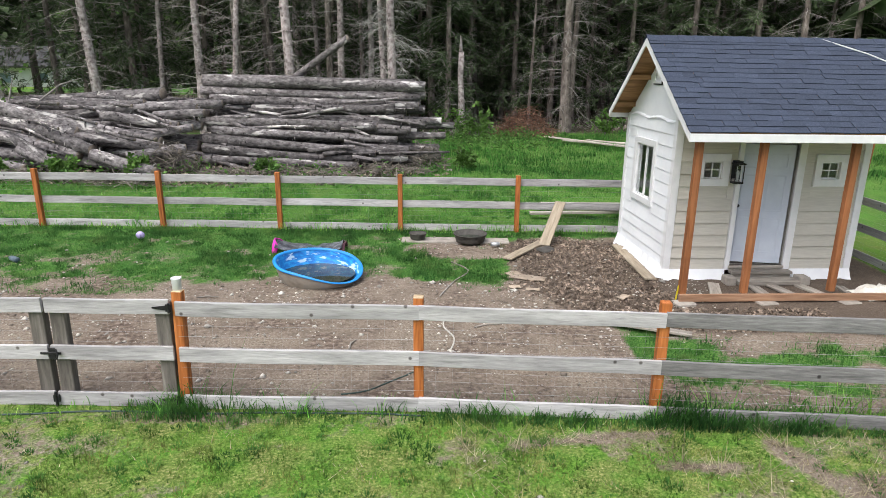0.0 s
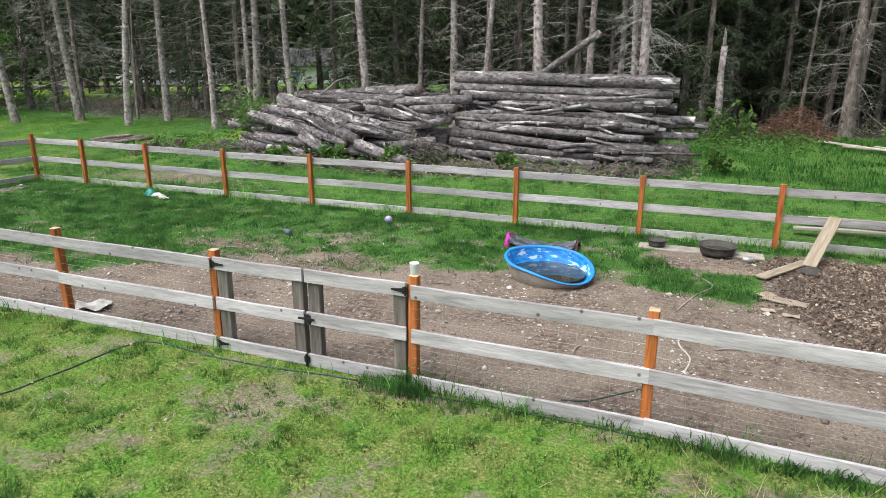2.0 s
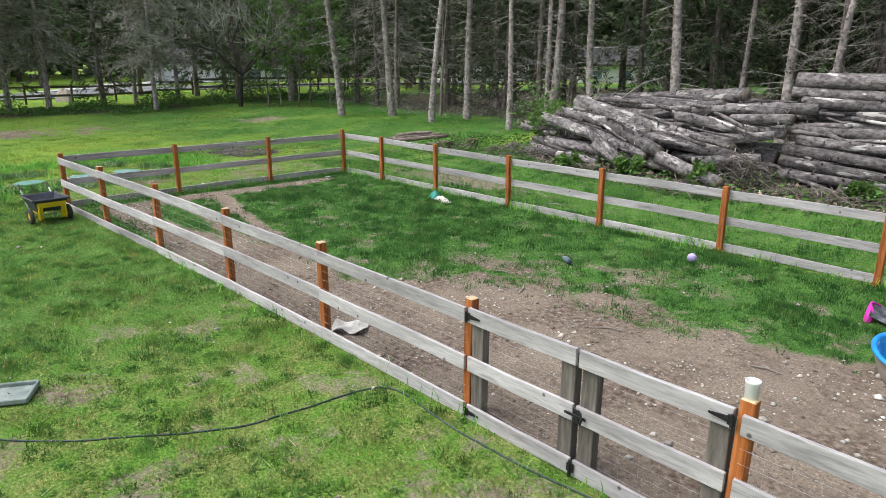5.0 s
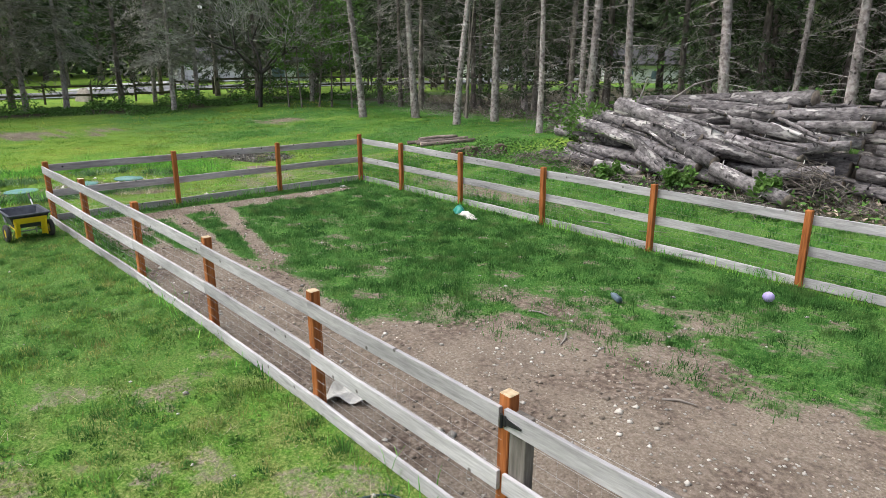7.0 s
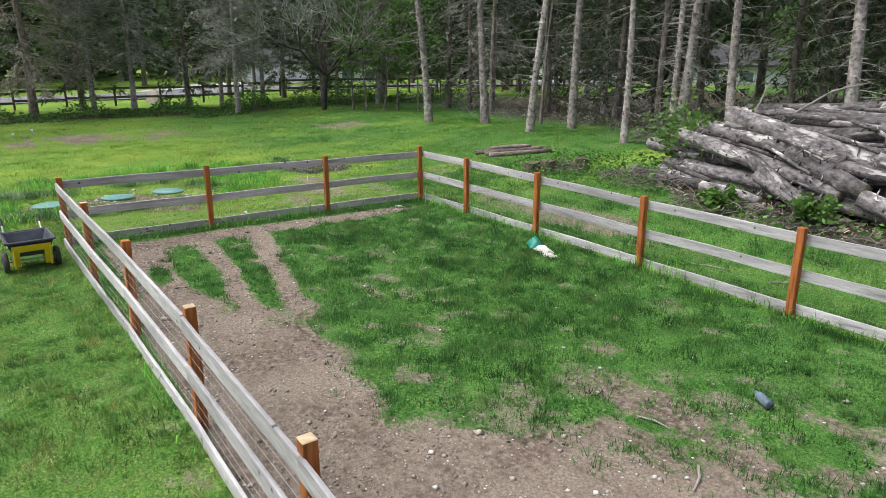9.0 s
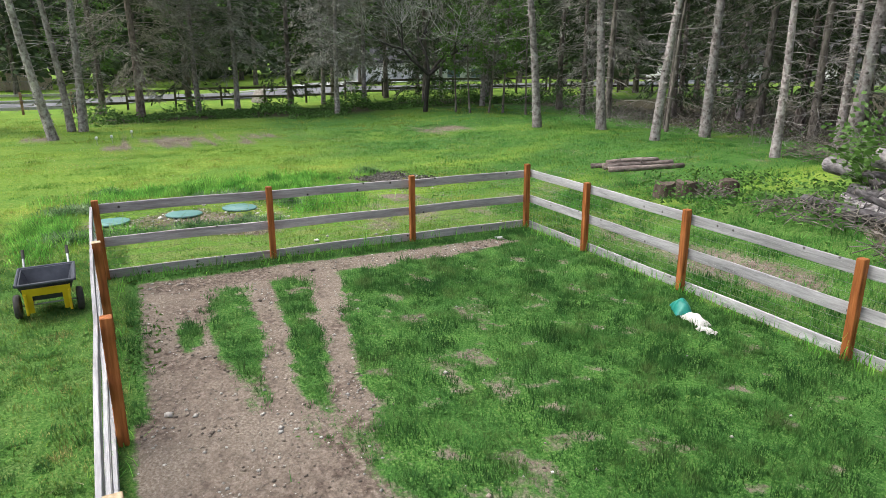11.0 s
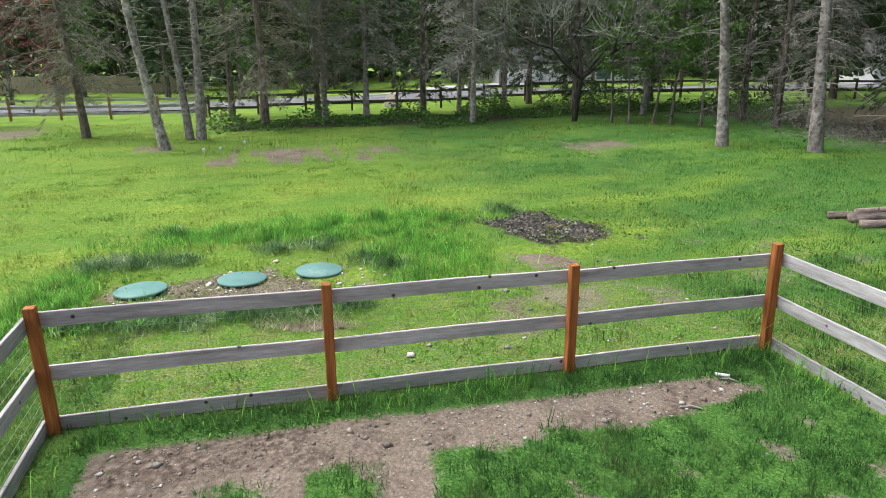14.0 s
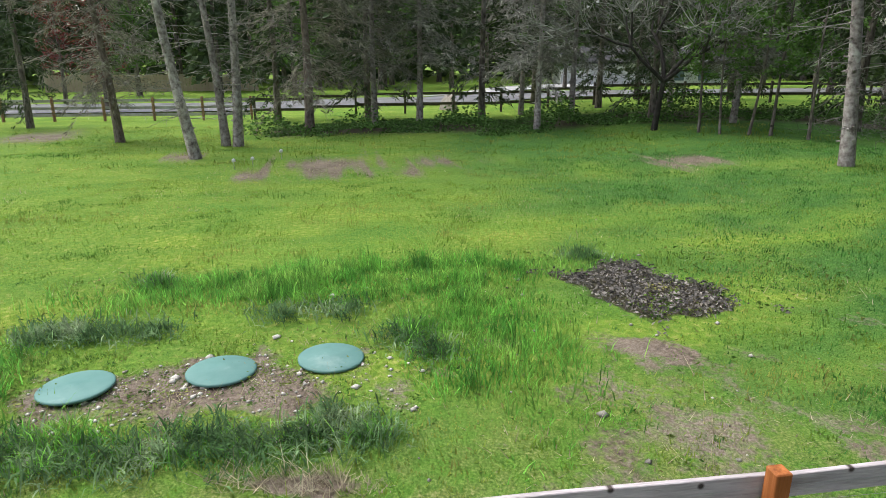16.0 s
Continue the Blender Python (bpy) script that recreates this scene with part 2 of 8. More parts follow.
M_DULLNEEDLE = material("dull_green_needles", [(0.3, (0.108, 0.116, 0.080)), (0.7, (0.255, 0.258, 0.188))], scale=1.5, rough=0.85, bump=0,
                        rand="island", rand_amount=0.45, spec=0.12, translucent=0.12)
M_BROWNBARK = material("red_brown_bark", [(0.3, (0.070, 0.052, 0.047)), (0.5, (0.205, 0.158, 0.143)), (0.72, (0.37, 0.300, 0.275))], scale=9, stretch=(1, 1, 0.5), rough=0.95, bump=0.9, bump_scale=22)
M_BROWNTWIG = material("brown_dead_twig", [(0.3, (0.170, 0.146, 0.130)), (0.7, (0.46, 0.412, 0.376))], scale=3, rough=0.95, bump=0, rand="island", rand_amount=0.4)
M_BROWNNEEDLE = material("brown_dead_needles", [(0.3, (0.165, 0.158, 0.126)), (0.7, (0.40, 0.378, 0.312))], scale=1.5, rough=0.9, bump=0, rand="island", rand_amount=0.5, spec=0.1, translucent=0.1)
M_FRESHLEAF = material("fresh_green_leaf", [(0.3, (0.060, 0.145, 0.026)), (0.7, (0.165, 0.295, 0.070))], scale=2, rough=0.6, bump=0,
                       rand="island", rand_amount=0.4, spec=0.25, translucent=0.3)
M_CLOD = material("earth_clod", [(0.3, (0.15, 0.118, 0.092)), (0.7, (0.40, 0.34, 0.285))], scale=12, rough=0.95, bump=0.2, rand="island", rand_amount=0.5)
M_BRAMBLE = material("dark_bramble_leaf", [(0.3, (0.055, 0.140, 0.028)), (0.7, (0.150, 0.285, 0.070))], scale=2, rough=0.6, bump=0,
                     rand="island", rand_amount=0.5, spec=0.25, translucent=0.25)
M_REDLEAF = material("red_bud_leaf", [(0.3, (0.14, 0.035, 0.03)), (0.7, (0.28, 0.08, 0.07))], scale=2, rough=0.7, bump=0, rand="island", rand_amount=0.35, translucent=0.2)


def mute(c, amount=0.10):
    """A colour drawn a little towards its own grey."""
    g = 0.3 * c[0] + 0.6 * c[1] + 0.1 * c[2]
    return tuple(q + (g - q) * amount for q in c)


def grass_material(name, dark, mid, dry, dry_from, gscale=1.6, stretch=(1, 1, 1), vary=0.45, soft=0.08):
    dark, mid, dry = mute(dark, soft), mute(mid, soft), mute(dry, soft)
    return material(name, [(0.37, dark), (dry_from - 0.11, mid), (dry_from + 0.03, dry)], scale=gscale, stretch=stretch, rough=0.6, bump=0, blotch=0.42, blotch_scale=3.2,
                    rand="island", rand_amount=vary, spec=0.12, detail=5.0, world_space=True, translucent=0.5, upright=2.0)


M_PENGRASS = grass_material("pen_grass", (0.034, 0.130, 0.025), (0.066, 0.205, 0.036), (0.150, 0.270, 0.066), 0.63, 2.0, vary=0.30)
M_LAWN = grass_material("lawn_grass", (0.066, 0.172, 0.022), (0.165, 0.300, 0.036), (0.385, 0.385, 0.115), 0.60, 2.8, vary=0.38)
M_MEADOW = grass_material("meadow_grass", (0.092, 0.235, 0.026), (0.215, 0.360, 0.038), (0.430, 0.440, 0.110), 0.60, 0.55, (1.2, 0.5, 1), 0.22, 0.03)
M_TALL = grass_material("tall_grass", (0.092, 0.355, 0.036), (0.170, 0.500, 0.050), (0.300, 0.545, 0.080), 0.62)
M_ROUGH = grass_material("rough_grass", (0.046, 0.210, 0.032), (0.092, 0.310, 0.044), (0.190, 0.370, 0.075), 0.64)
M_TUFT = grass_material("emerald_turf_tuft", (0.050, 0.172, 0.028), (0.100, 0.262, 0.042), (0.190, 0.325, 0.072), 0.63, vary=0.3)
M_WEED = grass_material("blue_green_weed", (0.066, 0.168, 0.050), (0.130, 0.262, 0.092), (0.300, 0.400, 0.220), 0.62)
M_STRAW = grass_material("straw", (0.26, 0.22, 0.13), (0.38, 0.33, 0.20), (0.50, 0.46, 0.32), 0.60)
M_PALESTRAW = grass_material("bleached_straw", (0.34, 0.30, 0.20), (0.50, 0.45, 0.31), (0.64, 0.60, 0.45), 0.60)
M_STONE = material("pale_stone", [(0.3, (0.30, 0.275, 0.24)), (0.7, (0.66, 0.63, 0.575))], scale=12, rough=0.9, bump=0.3, rand="island", rand_amount=0.45)
M_PALESTONE = material("bleached_stone", [(0.3, (0.50, 0.46, 0.40)), (0.7, (0.82, 0.79, 0.73))], scale=12, rough=0.9, bump=0.3, rand="island", rand_amount=0.25)
M_CHIP = material("wood_chip", [(0.3, (0.20, 0.158, 0.122)), (0.7, (0.55, 0.455, 0.36))], scale=6, rough=0.95, bump=0, rand="island", rand_amount=0.55)
M_MULCHCHIP = material("brown_mulch_chip", [(0.3, (0.10, 0.075, 0.058)), (0.7, (0.36, 0.285, 0.225))], scale=6, rough=0.95, bump=0, rand="island", rand_amount=0.6)
M_BARKCHIP = material("dark_bark_chip", [(0.3, (0.070, 0.064, 0.059)), (0.7, (0.36, 0.332, 0.298))], scale=6, rough=0.95, bump=0, rand="island", rand_amount=0.6)
M_BRUSH = material("grey_brown_brush", [(0.3, (0.10, 0.085, 0.07)), (0.7, (0.30, 0.27, 0.235))], scale=4, rough=0.95, bump=0, rand="island", rand_amount=0.45)
M_REDBARK = material("red_rotten_bark", [(0.3, (0.075, 0.036, 0.024)), (0.7, (0.29, 0.165, 0.115))], scale=6, rough=0.95, bump=0, rand="island", rand_amount=0.5)
M_POOL = material("blue_pool_plastic", [(0.3, (0.008, 0.12, 0.50)), (0.50, (0.015, 0.22, 0.66)), (0.60, (0.03, 0.36, 0.80))], scale=7, stretch=(1, 1, 3), rough=0.35, bump=0.02, blotch=0.08, spec=0.5,
                  patch=(4.0, 0.54, 0.58, (0.50, 0.70, 0.90)))
M_POOLDIRT = material("mud_stained_pool_plastic", [(0.30, (0.24, 0.205, 0.17)), (0.55, (0.42, 0.375, 0.32)), (0.75, (0.30, 0.31, 0.33))], scale=3, rough=0.6, bump=0.1)
M_POOLRIM = material("blue_pool_rim", [(0.3, (0.015, 0.22, 0.66)), (0.7, (0.03, 0.32, 0.80))], scale=4, rough=0.35, bump=0.02, blotch=0.1, spec=0.5)
M_POOLWATER = material("murky_water", [(0.3, (0.035, 0.045, 0.035)), (0.7, (0.075, 0.085, 0.065))], scale=3, rough=0.06, bump=0.02, spec=0.5)
M_PINKLOG = material("reddish_log_bark", [(0.3, (0.09, 0.068, 0.060)), (0.5, (0.225, 0.175, 0.155)), (0.72, (0.42, 0.36, 0.33))], scale=8, stretch=(0.6, 1.7, 1.7), rough=0.95, bump=0.8, blotch=0.35, blotch_scale=1.4, rand="object", rand_amount=0.25)
M_PAPER = material("crumpled_feed_paper", [(0.3, (0.46, 0.44, 0.39)), (0.55, (0.66, 0.64, 0.59)), (0.7, (0.74, 0.73, 0.69))], scale=9, rough=0.8, bump=0.5, bump_scale=14, blotch=0.15, blotch_scale=5)
M_PINK = material("magenta_plastic", [(0.3, (0.50, 0.02, 0.30)), (0.7, (0.66, 0.045, 0.42))], scale=4, rough=0.4, bump=0.05, blotch=0.1)
M_MAROON = material("dull_maroon_plastic", [(0.3, (0.10, 0.04, 0.055)), (0.7, (0.21, 0.095, 0.115))], scale=4, rough=0.5, bump=0.1)
# dark creases and silvery sheen of the crumpled sheet are put into these tones
M_TARP = material("grey_plastic_sheet", [(0.36, (0.035, 0.038, 0.045)), (0.5, (0.10, 0.11, 0.125)), (0.66, (0.26, 0.275, 0.30))], scale=9, rough=0.4, bump=0.5)
M_RUBBER = material("black_rubber", [(0.3, (0.035, 0.033, 0.030)), (0.7, (0.10, 0.094, 0.085))], scale=9, rough=0.8, bump=0.2)
M_CONCRETE = material("worn_concrete", [(0.3, (0.25, 0.225, 0.195)), (0.7, (0.42, 0.385, 0.34))], scale=7, rough=0.95, bump=0.4)
M_CARD = material("soggy_cardboard", [(0.3, (0.33, 0.26, 0.19)), (0.7, (0.52, 0.44, 0.35))], scale=5, rough=0.95, bump=0.3)
M_YELLOW = material("yellow_painted_steel", [(0.3, (0.62, 0.42, 0.012)), (0.7, (0.75, 0.54, 0.02))], scale=5, rough=0.4, bump=0.05, blotch=0.1, spec=0.5)
M_TUB = material("charcoal_plastic_tub", [(0.3, (0.040, 0.044, 0.056)), (0.7, (0.092, 0.100, 0.122))], scale=5, rough=0.5, bump=0.08)
M_GREYSTEEL = material("grey_steel_tube", [(0.3, (0.35, 0.36, 0.37)), (0.7, (0.55, 0.56, 0.57))], scale=8, rough=0.4, metal=0.6, bump=0.03)
M_LID = material("green_plastic_lid", [(0.3, (0.10, 0.245, 0.222)), (0.6, (0.145, 0.295, 0.270)), (0.8, (0.28, 0.41, 0.385))], scale=2.5, rough=0.6, bump=0.1, blotch=0.12)
M_LIDRIM = material("dark_riser_rim", [(0.3, (0.02, 0.03, 0.027)), (0.7, (0.05, 0.07, 0.06))], scale=8, rough=0.8)
M_WHITEPLASTIC = material("white_plastic", [(0.3, (0.66, 0.68, 0.68)), (0.7, (0.80, 0.81, 0.80))], scale=6, rough=0.4, bump=0.1, blotch=0.1)
M_BAGGREEN = material("teal_bag_print", [(0.3, (0.015, 0.18, 0.14)), (0.7, (0.03, 0.28, 0.22))], scale=6, rough=0.4, bump=0.3)
M_BOTTLE = material("grey_blue_bottle", [(0.3, (0.09, 0.13, 0.17)), (0.7, (0.20, 0.26, 0.31))], scale=6, rough=0.3, bump=0.1)
M_TRAY = material("grey_green_tray_plastic", [(0.3, (0.17, 0.22, 0.20)), (0.7, (0.34, 0.39, 0.37))], scale=6, rough=0.5, bump=0.1, blotch=0.2, blotch_scale=3)
M_BALL = material("lilac_ball", [(0.3, (0.34, 0.26, 0.62)), (0.7, (0.62, 0.56, 0.80))], scale=9, rough=0.5, bump=0.1)
M_HOSE = material("dark_green_hose", [(0.3, (0.022, 0.042, 0.038)), (0.7, (0.075, 0.115, 0.105))], scale=20, rough=0.5, bump=0)
M_ROPE = material("pale_rope", [(0.3, (0.42, 0.40, 0.36)), (0.7, (0.62, 0.60, 0.55))], scale=20, rough=0.9, bump=0)
M_YELLOWSTRAP = material("yellow_plastic", [(0.3, (0.60, 0.48, 0.02)), (0.7, (0.75, 0.62, 0.04))], scale=8, rough=0.5, bump=0)
M_ASPHALT = material("road_asphalt", [(0.3, (0.15, 0.155, 0.16)), (0.7, (0.25, 0.255, 0.265))], scale=6, rough=0.9, bump=0.2, world_space=True)
M_DRIVE = material("concrete_driveway", [(0.3, (0.42, 0.42, 0.42)), (0.7, (0.60, 0.60, 0.59))], scale=3, rough=0.9, bump=0.2, world_space=True)
M_PALEFENCE = material("pale_fence_board", [(0.3, (0.36, 0.34, 0.34)), (0.7, (0.54, 0.52, 0.52))], scale=4, rough=0.85)
M_DARKFENCE = material("dark_fence_board", [(0.3, (0.055, 0.045, 0.04)), (0.7, (0.13, 0.11, 0.095))], scale=4, rough=0.9)
M_HOUSE = material("pale_house_siding", [(0.3, (0.55, 0.56, 0.58)), (0.7, (0.68, 0.69, 0.70))], scale=2, rough=0.7, blotch=0.1)
M_TANHOUSE = material("tan_house_wall", [(0.3, (0.36, 0.27, 0.22)), (0.7, (0.46, 0.36, 0.30))], scale=2, rough=0.8, blotch=0.1)
M_HOUSEROOF = material("grey_house_roof", [(0.3, (0.05, 0.05, 0.052)), (0.7, (0.09, 0.09, 0.095))], scale=5, rough=0.9)
M_GARAGE = material("white_garage_door", [(0.3, (0.68, 0.69, 0.71)), (0.7, (0.80, 0.81, 0.82))], scale=3, rough=0.5, blotch=0.05)


def glass_material(name, tint, rough=0.04):
    m = bpy.data.materials.new(name)
    m.use_nodes = True
    b = m.node_tree.nodes["Principled BSDF"]
    b.inputs["Base Color"].default_value = (*tint, 1)
    b.inputs["Roughness"].default_value = rough
    b.inputs["Transmission Weight"].default_value = 1.0
    b.inputs["IOR"].default_value = 1.45
    return m


M_GLASS = glass_material("window_glass", (0.75, 0.8, 0.8))

# ---- mesh tools ----
RNG = np.random.default_rng(11)


class Mesh:
    """Collects vertices and faces of one part."""

    def __init__(self):
        self.v, self.f = [], []

    def add(self, verts, faces):
        o = len(self.v)
        self.v.extend([tuple(p) for p in verts])
        self.f.extend([tuple(i + o for i in q) for q in faces])
        return self

    def box(self, x0, y0, z0, x1, y1, z1, bevel=0.0):
        b = min(bevel, (x1 - x0) / 3, (y1 - y0) / 3, (z1 - z0) / 3)
        if b <= 0:
            p = [(x, y, z) for z in (z0, z1) for y in (y0, y1) for x in (x0, x1)]
            return self.add(p, [(0, 2, 3, 1), (4, 5, 7, 6), (0, 1, 5, 4), (2, 6, 7, 3), (0, 4, 6, 2), (1, 3, 7, 5)])
        bm = bmesh.new()
        bmesh.ops.create_cube(bm, size=1)
        for w in bm.verts:
            w.co = Vector((x0 + (w.co.x + .5) * (x1 - x0), y0 + (w.co.y + .5) * (y1 - y0), z0 + (w.co.z + .5) * (z1 - z0)))
        bmesh.ops.bevel(bm, geom=bm.edges[:], offset=b, segments=1, affect="EDGES")
        bm.verts.index_update()
        self.add([w.co[:] for w in bm.verts], [[w.index for w in q.verts] for q in bm.faces])
        bm.free()
        return self

    def tube(self, pts, radii, n=8, caps=True):
        pts = [Vector(p) for p in pts]
        if not hasattr(radii, "__len__"):
            radii = [radii] * len(pts)
        o, up = len(self.v), None
        for i, p in enumerate(pts):
            d = (pts[min(i + 1, len(pts) - 1)] - pts[max(i - 1, 0)]).normalized()
            if up is None:
                up = d.orthogonal().normalized()
            up = (up - d * up.dot(d)).normalized()
            side = d.cross(up)
            for k in range(n):
                a = 2 * math.pi * k / n
                self.v.append(tuple(p + (up * math.cos(a) + side * math.sin(a)) * radii[i]))
        for i in range(len(pts) - 1):
            for k in range(n):
                a, b = o + i * n + k, o + i * n + (k + 1) % n
                self.f.append((a, b, b + n, a + n))
        if caps:
            self.f.append(tuple(o + k for k in reversed(range(n))))
            self.f.append(tuple(o + (len(pts) - 1) * n + k for k in range(n)))
        return self

    def lathe(self, profile, n=32, sx=1.0, sy=1.0, wobble=None):
        """profile: (radius, z) pairs; an outline turned round z."""
        o = len(self.v)
        for r, z in profile:
            for k in range(n):
                a = 2 * math.pi * k / n
                w = wobble(a, z) if wobble else (1.0, 0.0)
                self.v.append((r * sx * w[0] * math.cos(a), r * sy * w[0] * math.sin(a), z + w[1]))
        for i in range(len(profile) - 1):
            for k in range(n):
                a, b = o + i * n + k, o + i * n + (k + 1) % n
                self.f.append((a, b, b + n, a + n))
        return self

    def make(self, name, smooth=False):
        me = bpy.data.meshes.new(name)
        me.from_pydata(self.v, [], self.f)
        if smooth:
            me.shade_smooth()
        me.update()
        return me


def part(name, mesh, mat, parent=None, label="", smooth=False, m=None):
    """Links a mesh as one object, under its thing if there is one."""
    me = mesh.make(name, smooth) if isinstance(mesh, Mesh) else mesh
    if mat and not me.materials:
        me.materials.append(mat)
    ob = new(name, me)
    if parent:
        ob.parent = parent
    if m is not None:
        ob.matrix_basis = m
    if label:
        ob["label"] = label
    return ob


def thing(name, label, category, group="", kind="", m=None):
    ob = new(name)
    ob.empty_display_size = 0.1
    if m is not None:
        ob.matrix_basis = m
    return tagged(ob, label, category, group, kind)


def soup(name, verts, tri, mat, smooth=False):
    """A mesh of loose triangles or quads from arrays."""
    me = bpy.data.meshes.new(name)
    k = tri.shape[1]
    me.vertices.add(len(verts))
    me.vertices.foreach_set("co", np.ascontiguousarray(verts, dtype=np.float32).ravel())
    me.loops.add(tri.size)
    me.loops.foreach_set("vertex_index", np.ascontiguousarray(tri, dtype=np.int32).ravel())
    me.polygons.add(len(tri))
    me.polygons.foreach_set("loop_start", np.arange(0, tri.size, k, dtype=np.int32))
    me.polygons.foreach_set("loop_total", np.full(len(tri), k, dtype=np.int32))
    me.update(calc_edges=True)
    me.materials.append(mat)
    return me


def sm(a, b, v):
    t = np.clip((np.asarray(v, float) - a) / (b - a), 0, 1)
    return t * t * (3 - 2 * t)


def vnoise(x, y, scale, seed=0):
    """Value noise in 0..1 over the plan."""
    x, y = np.asarray(x, float) / scale + 1000.3 + seed * 17.7, np.asarray(y, float) / scale + 1000.7 + seed * 31.1
    xi, yi = np.floor(x).astype(np.int64), np.floor(y).astype(np.int64)
    u, v = x - xi, y - yi
    u, v = u * u * (3 - 2 * u), v * v * (3 - 2 * v)

    def h(a, b):
        k = (a * 374761393 + b * 668265263 + seed * 974711) & 0x7FFFFFFF
        k = ((k ^ (k >> 13)) * 1274126177) & 0x7FFFFFFF
        return ((k ^ (k >> 16)) & 0xFFFF) / 65535.0

    return (h(xi, yi) * (1 - u) + h(xi + 1, yi) * u) * (1 - v) + (h(xi, yi + 1) * (1 - u) + h(xi + 1, yi + 1) * u) * v


def fbm(x, y, scale, seed=0):
    return 0.55 * vnoise(x, y, scale, seed) + 0.3 * vnoise(x, y, scale / 2.1, seed + 1) + 0.15 * vnoise(x, y, scale / 4.3, seed + 2)

# ---- the lie of the land ----
def height(x, y):
    x, y = np.asarray(x, float), np.asarray(y, float)
    m = sm(-20, -12, x)
    h = m * 0.48 * sm(13.2, 17.5, y) + (1 - m) * 0.40 * sm(15, 24, y)
    h = h + 0.25 * sm(-34, -46, x) * sm(2, 10, y)
    return h + 0.05 * (fbm(x, y, 2.2, 5) - 0.5) + 0.02 * (vnoise(x, y, 0.35, 9) - 0.5)


def zat(x, y):
    return float(height(x, y))


def blob(x, y, cx, cy, rx, ry, turn=0.0):
    c, s = math.cos(radians(turn)), math.sin(radians(turn))
    u, v = (x - cx) * c + (y - cy) * s, -(x - cx) * s + (y - cy) * c
    return np.hypot(u / rx, v / ry)


def in_pen(x, y):
    return (x > -16.45) & (x < 7.2) & (y > 5.95) & (y < 12.87)


def bare(x, y):
    """How bare the soil is: 0 turf, 1 trodden earth."""
    x, y = np.asarray(x, float), np.asarray(y, float)
    n = fbm(x, y, 1.1, 21) - 0.5
    f = fbm(x, y, 0.35, 31) - 0.5
    edge = np.interp(x, [-16.5, -12.6, -11.5, -10, -8.6, -7.8, -6.8, -6, -5, -3.7, -2.9, -1.8, -0.7, 0.3, 1.0, 1.4, 7.3],
                     [7.0, 7.0, 7.6, 7.7, 7.5, 8.3, 8.8, 9.1, 8.9, 9.4, 9.8, 10.1, 10.2, 9.6, 9.6, 12.3, 12.3])
    d = sm(0.65, -0.45, y - edge + 1.3 * n + 0.9 * f)
    c1 = np.interp(x, [-15.4, -13.4, -11.6], [7.66, 7.52, 7.2])
    c2 = np.interp(x, [-15.2, -13.4, -11.4], [8.62, 8.13, 7.78])
    near = sm(-16.3, -15.6, x) * sm(-10.6, -11.6, x)
    d = np.maximum(d, near * sm(0.24, 0.12, np.abs(y - c1) + 0.25 * f))
    d = np.maximum(d, near * sm(0.27, 0.13, np.abs(y - c2) + 0.25 * f))
    w = np.interp(y, [6, 9, 11.8, 12.5], [0.45, 0.34, 0.28, 0.0])
    d = np.maximum(d, sm(0.12, -0.1, np.abs(x + 15.75) - w + 0.4 * f) * (y < 12.4))
    isle = sm(1.15, 0.8, blob(x, y, -13.95, 7.12, 1.30, 0.25, -3) + 1.1 * f)
    isle = np.maximum(isle, sm(1.15, 0.8, blob(x, y, -13.5, 7.85, 1.70, 0.2, -9) + 0.7 * f))
    isle = np.maximum(isle, sm(1.15, 0.8, blob(x, y, 0.25, 10.25, 0.8, 0.5, 0) + 1.2 * f))
    isle = np.maximum(isle, sm(1.15, 0.8, blob(x, y, -13.85, 6.62, 0.40, 0.14, 0) + 1.2 * f))
    d = d * (1 - isle)
    d = np.maximum(d, 0.6 * sm(0.60, 0.74, fbm(x, y, 0.30, 77)))
    worn = sm(1.6, 0.4, blob(x, y, -6.2, 9.4, 2.6, 1.5, 20)) * 0.80 * sm(-0.30, 0.22, n + 1.2 * f)
    for cx, cy, r in ((-11.3, 9.3, 0.35), (-9.8, 8.7, 0.4), (-6.6, 11.5, 0.35), (-5.6, 11.9, 0.3), (-13.2, 10.0, 0.4), (-8.9, 11.9, 0.4), (-11.9, 8.9, 0.3), (-5.2, 11.0, 0.35)):
        worn = np.maximum(worn, 0.45 * sm(1.2, 0.3, blob(x, y, cx, cy, r, r * 0.7) + 1.4 * f))
    d = np.maximum(d, worn)
    d = np.maximum(d, 0.95 * sm(1.2, 0.7, blob(x, y, 0.4, 11.45, 1.15, 0.6, 0) + 1.1 * f + 0.6 * n))
    hug = sm(0.42, 0.18, np.minimum(np.minimum(np.abs(y - 12.8), np.abs(x + 16.35)), np.where(x < -12, np.abs(y - 6.0) + 0.17, 9)))
    d = np.where(in_pen(x, y), d * (1 - hug * 0.9), 0)
    east = (x > 2.2) & (y < 8.2)
    d = np.where(in_pen(x, y) & east, np.maximum(0.9 * sm(0.02, 0.30, n + 0.6 * f - 0.04 + 0.25 * np.abs(y - 7.1) - 0.12 * (y < 6.6)), d * sm(0.1, -0.15, n + 0.2 + 0.25 * (y - 7.3))), d)
    o = np.zeros_like(d)
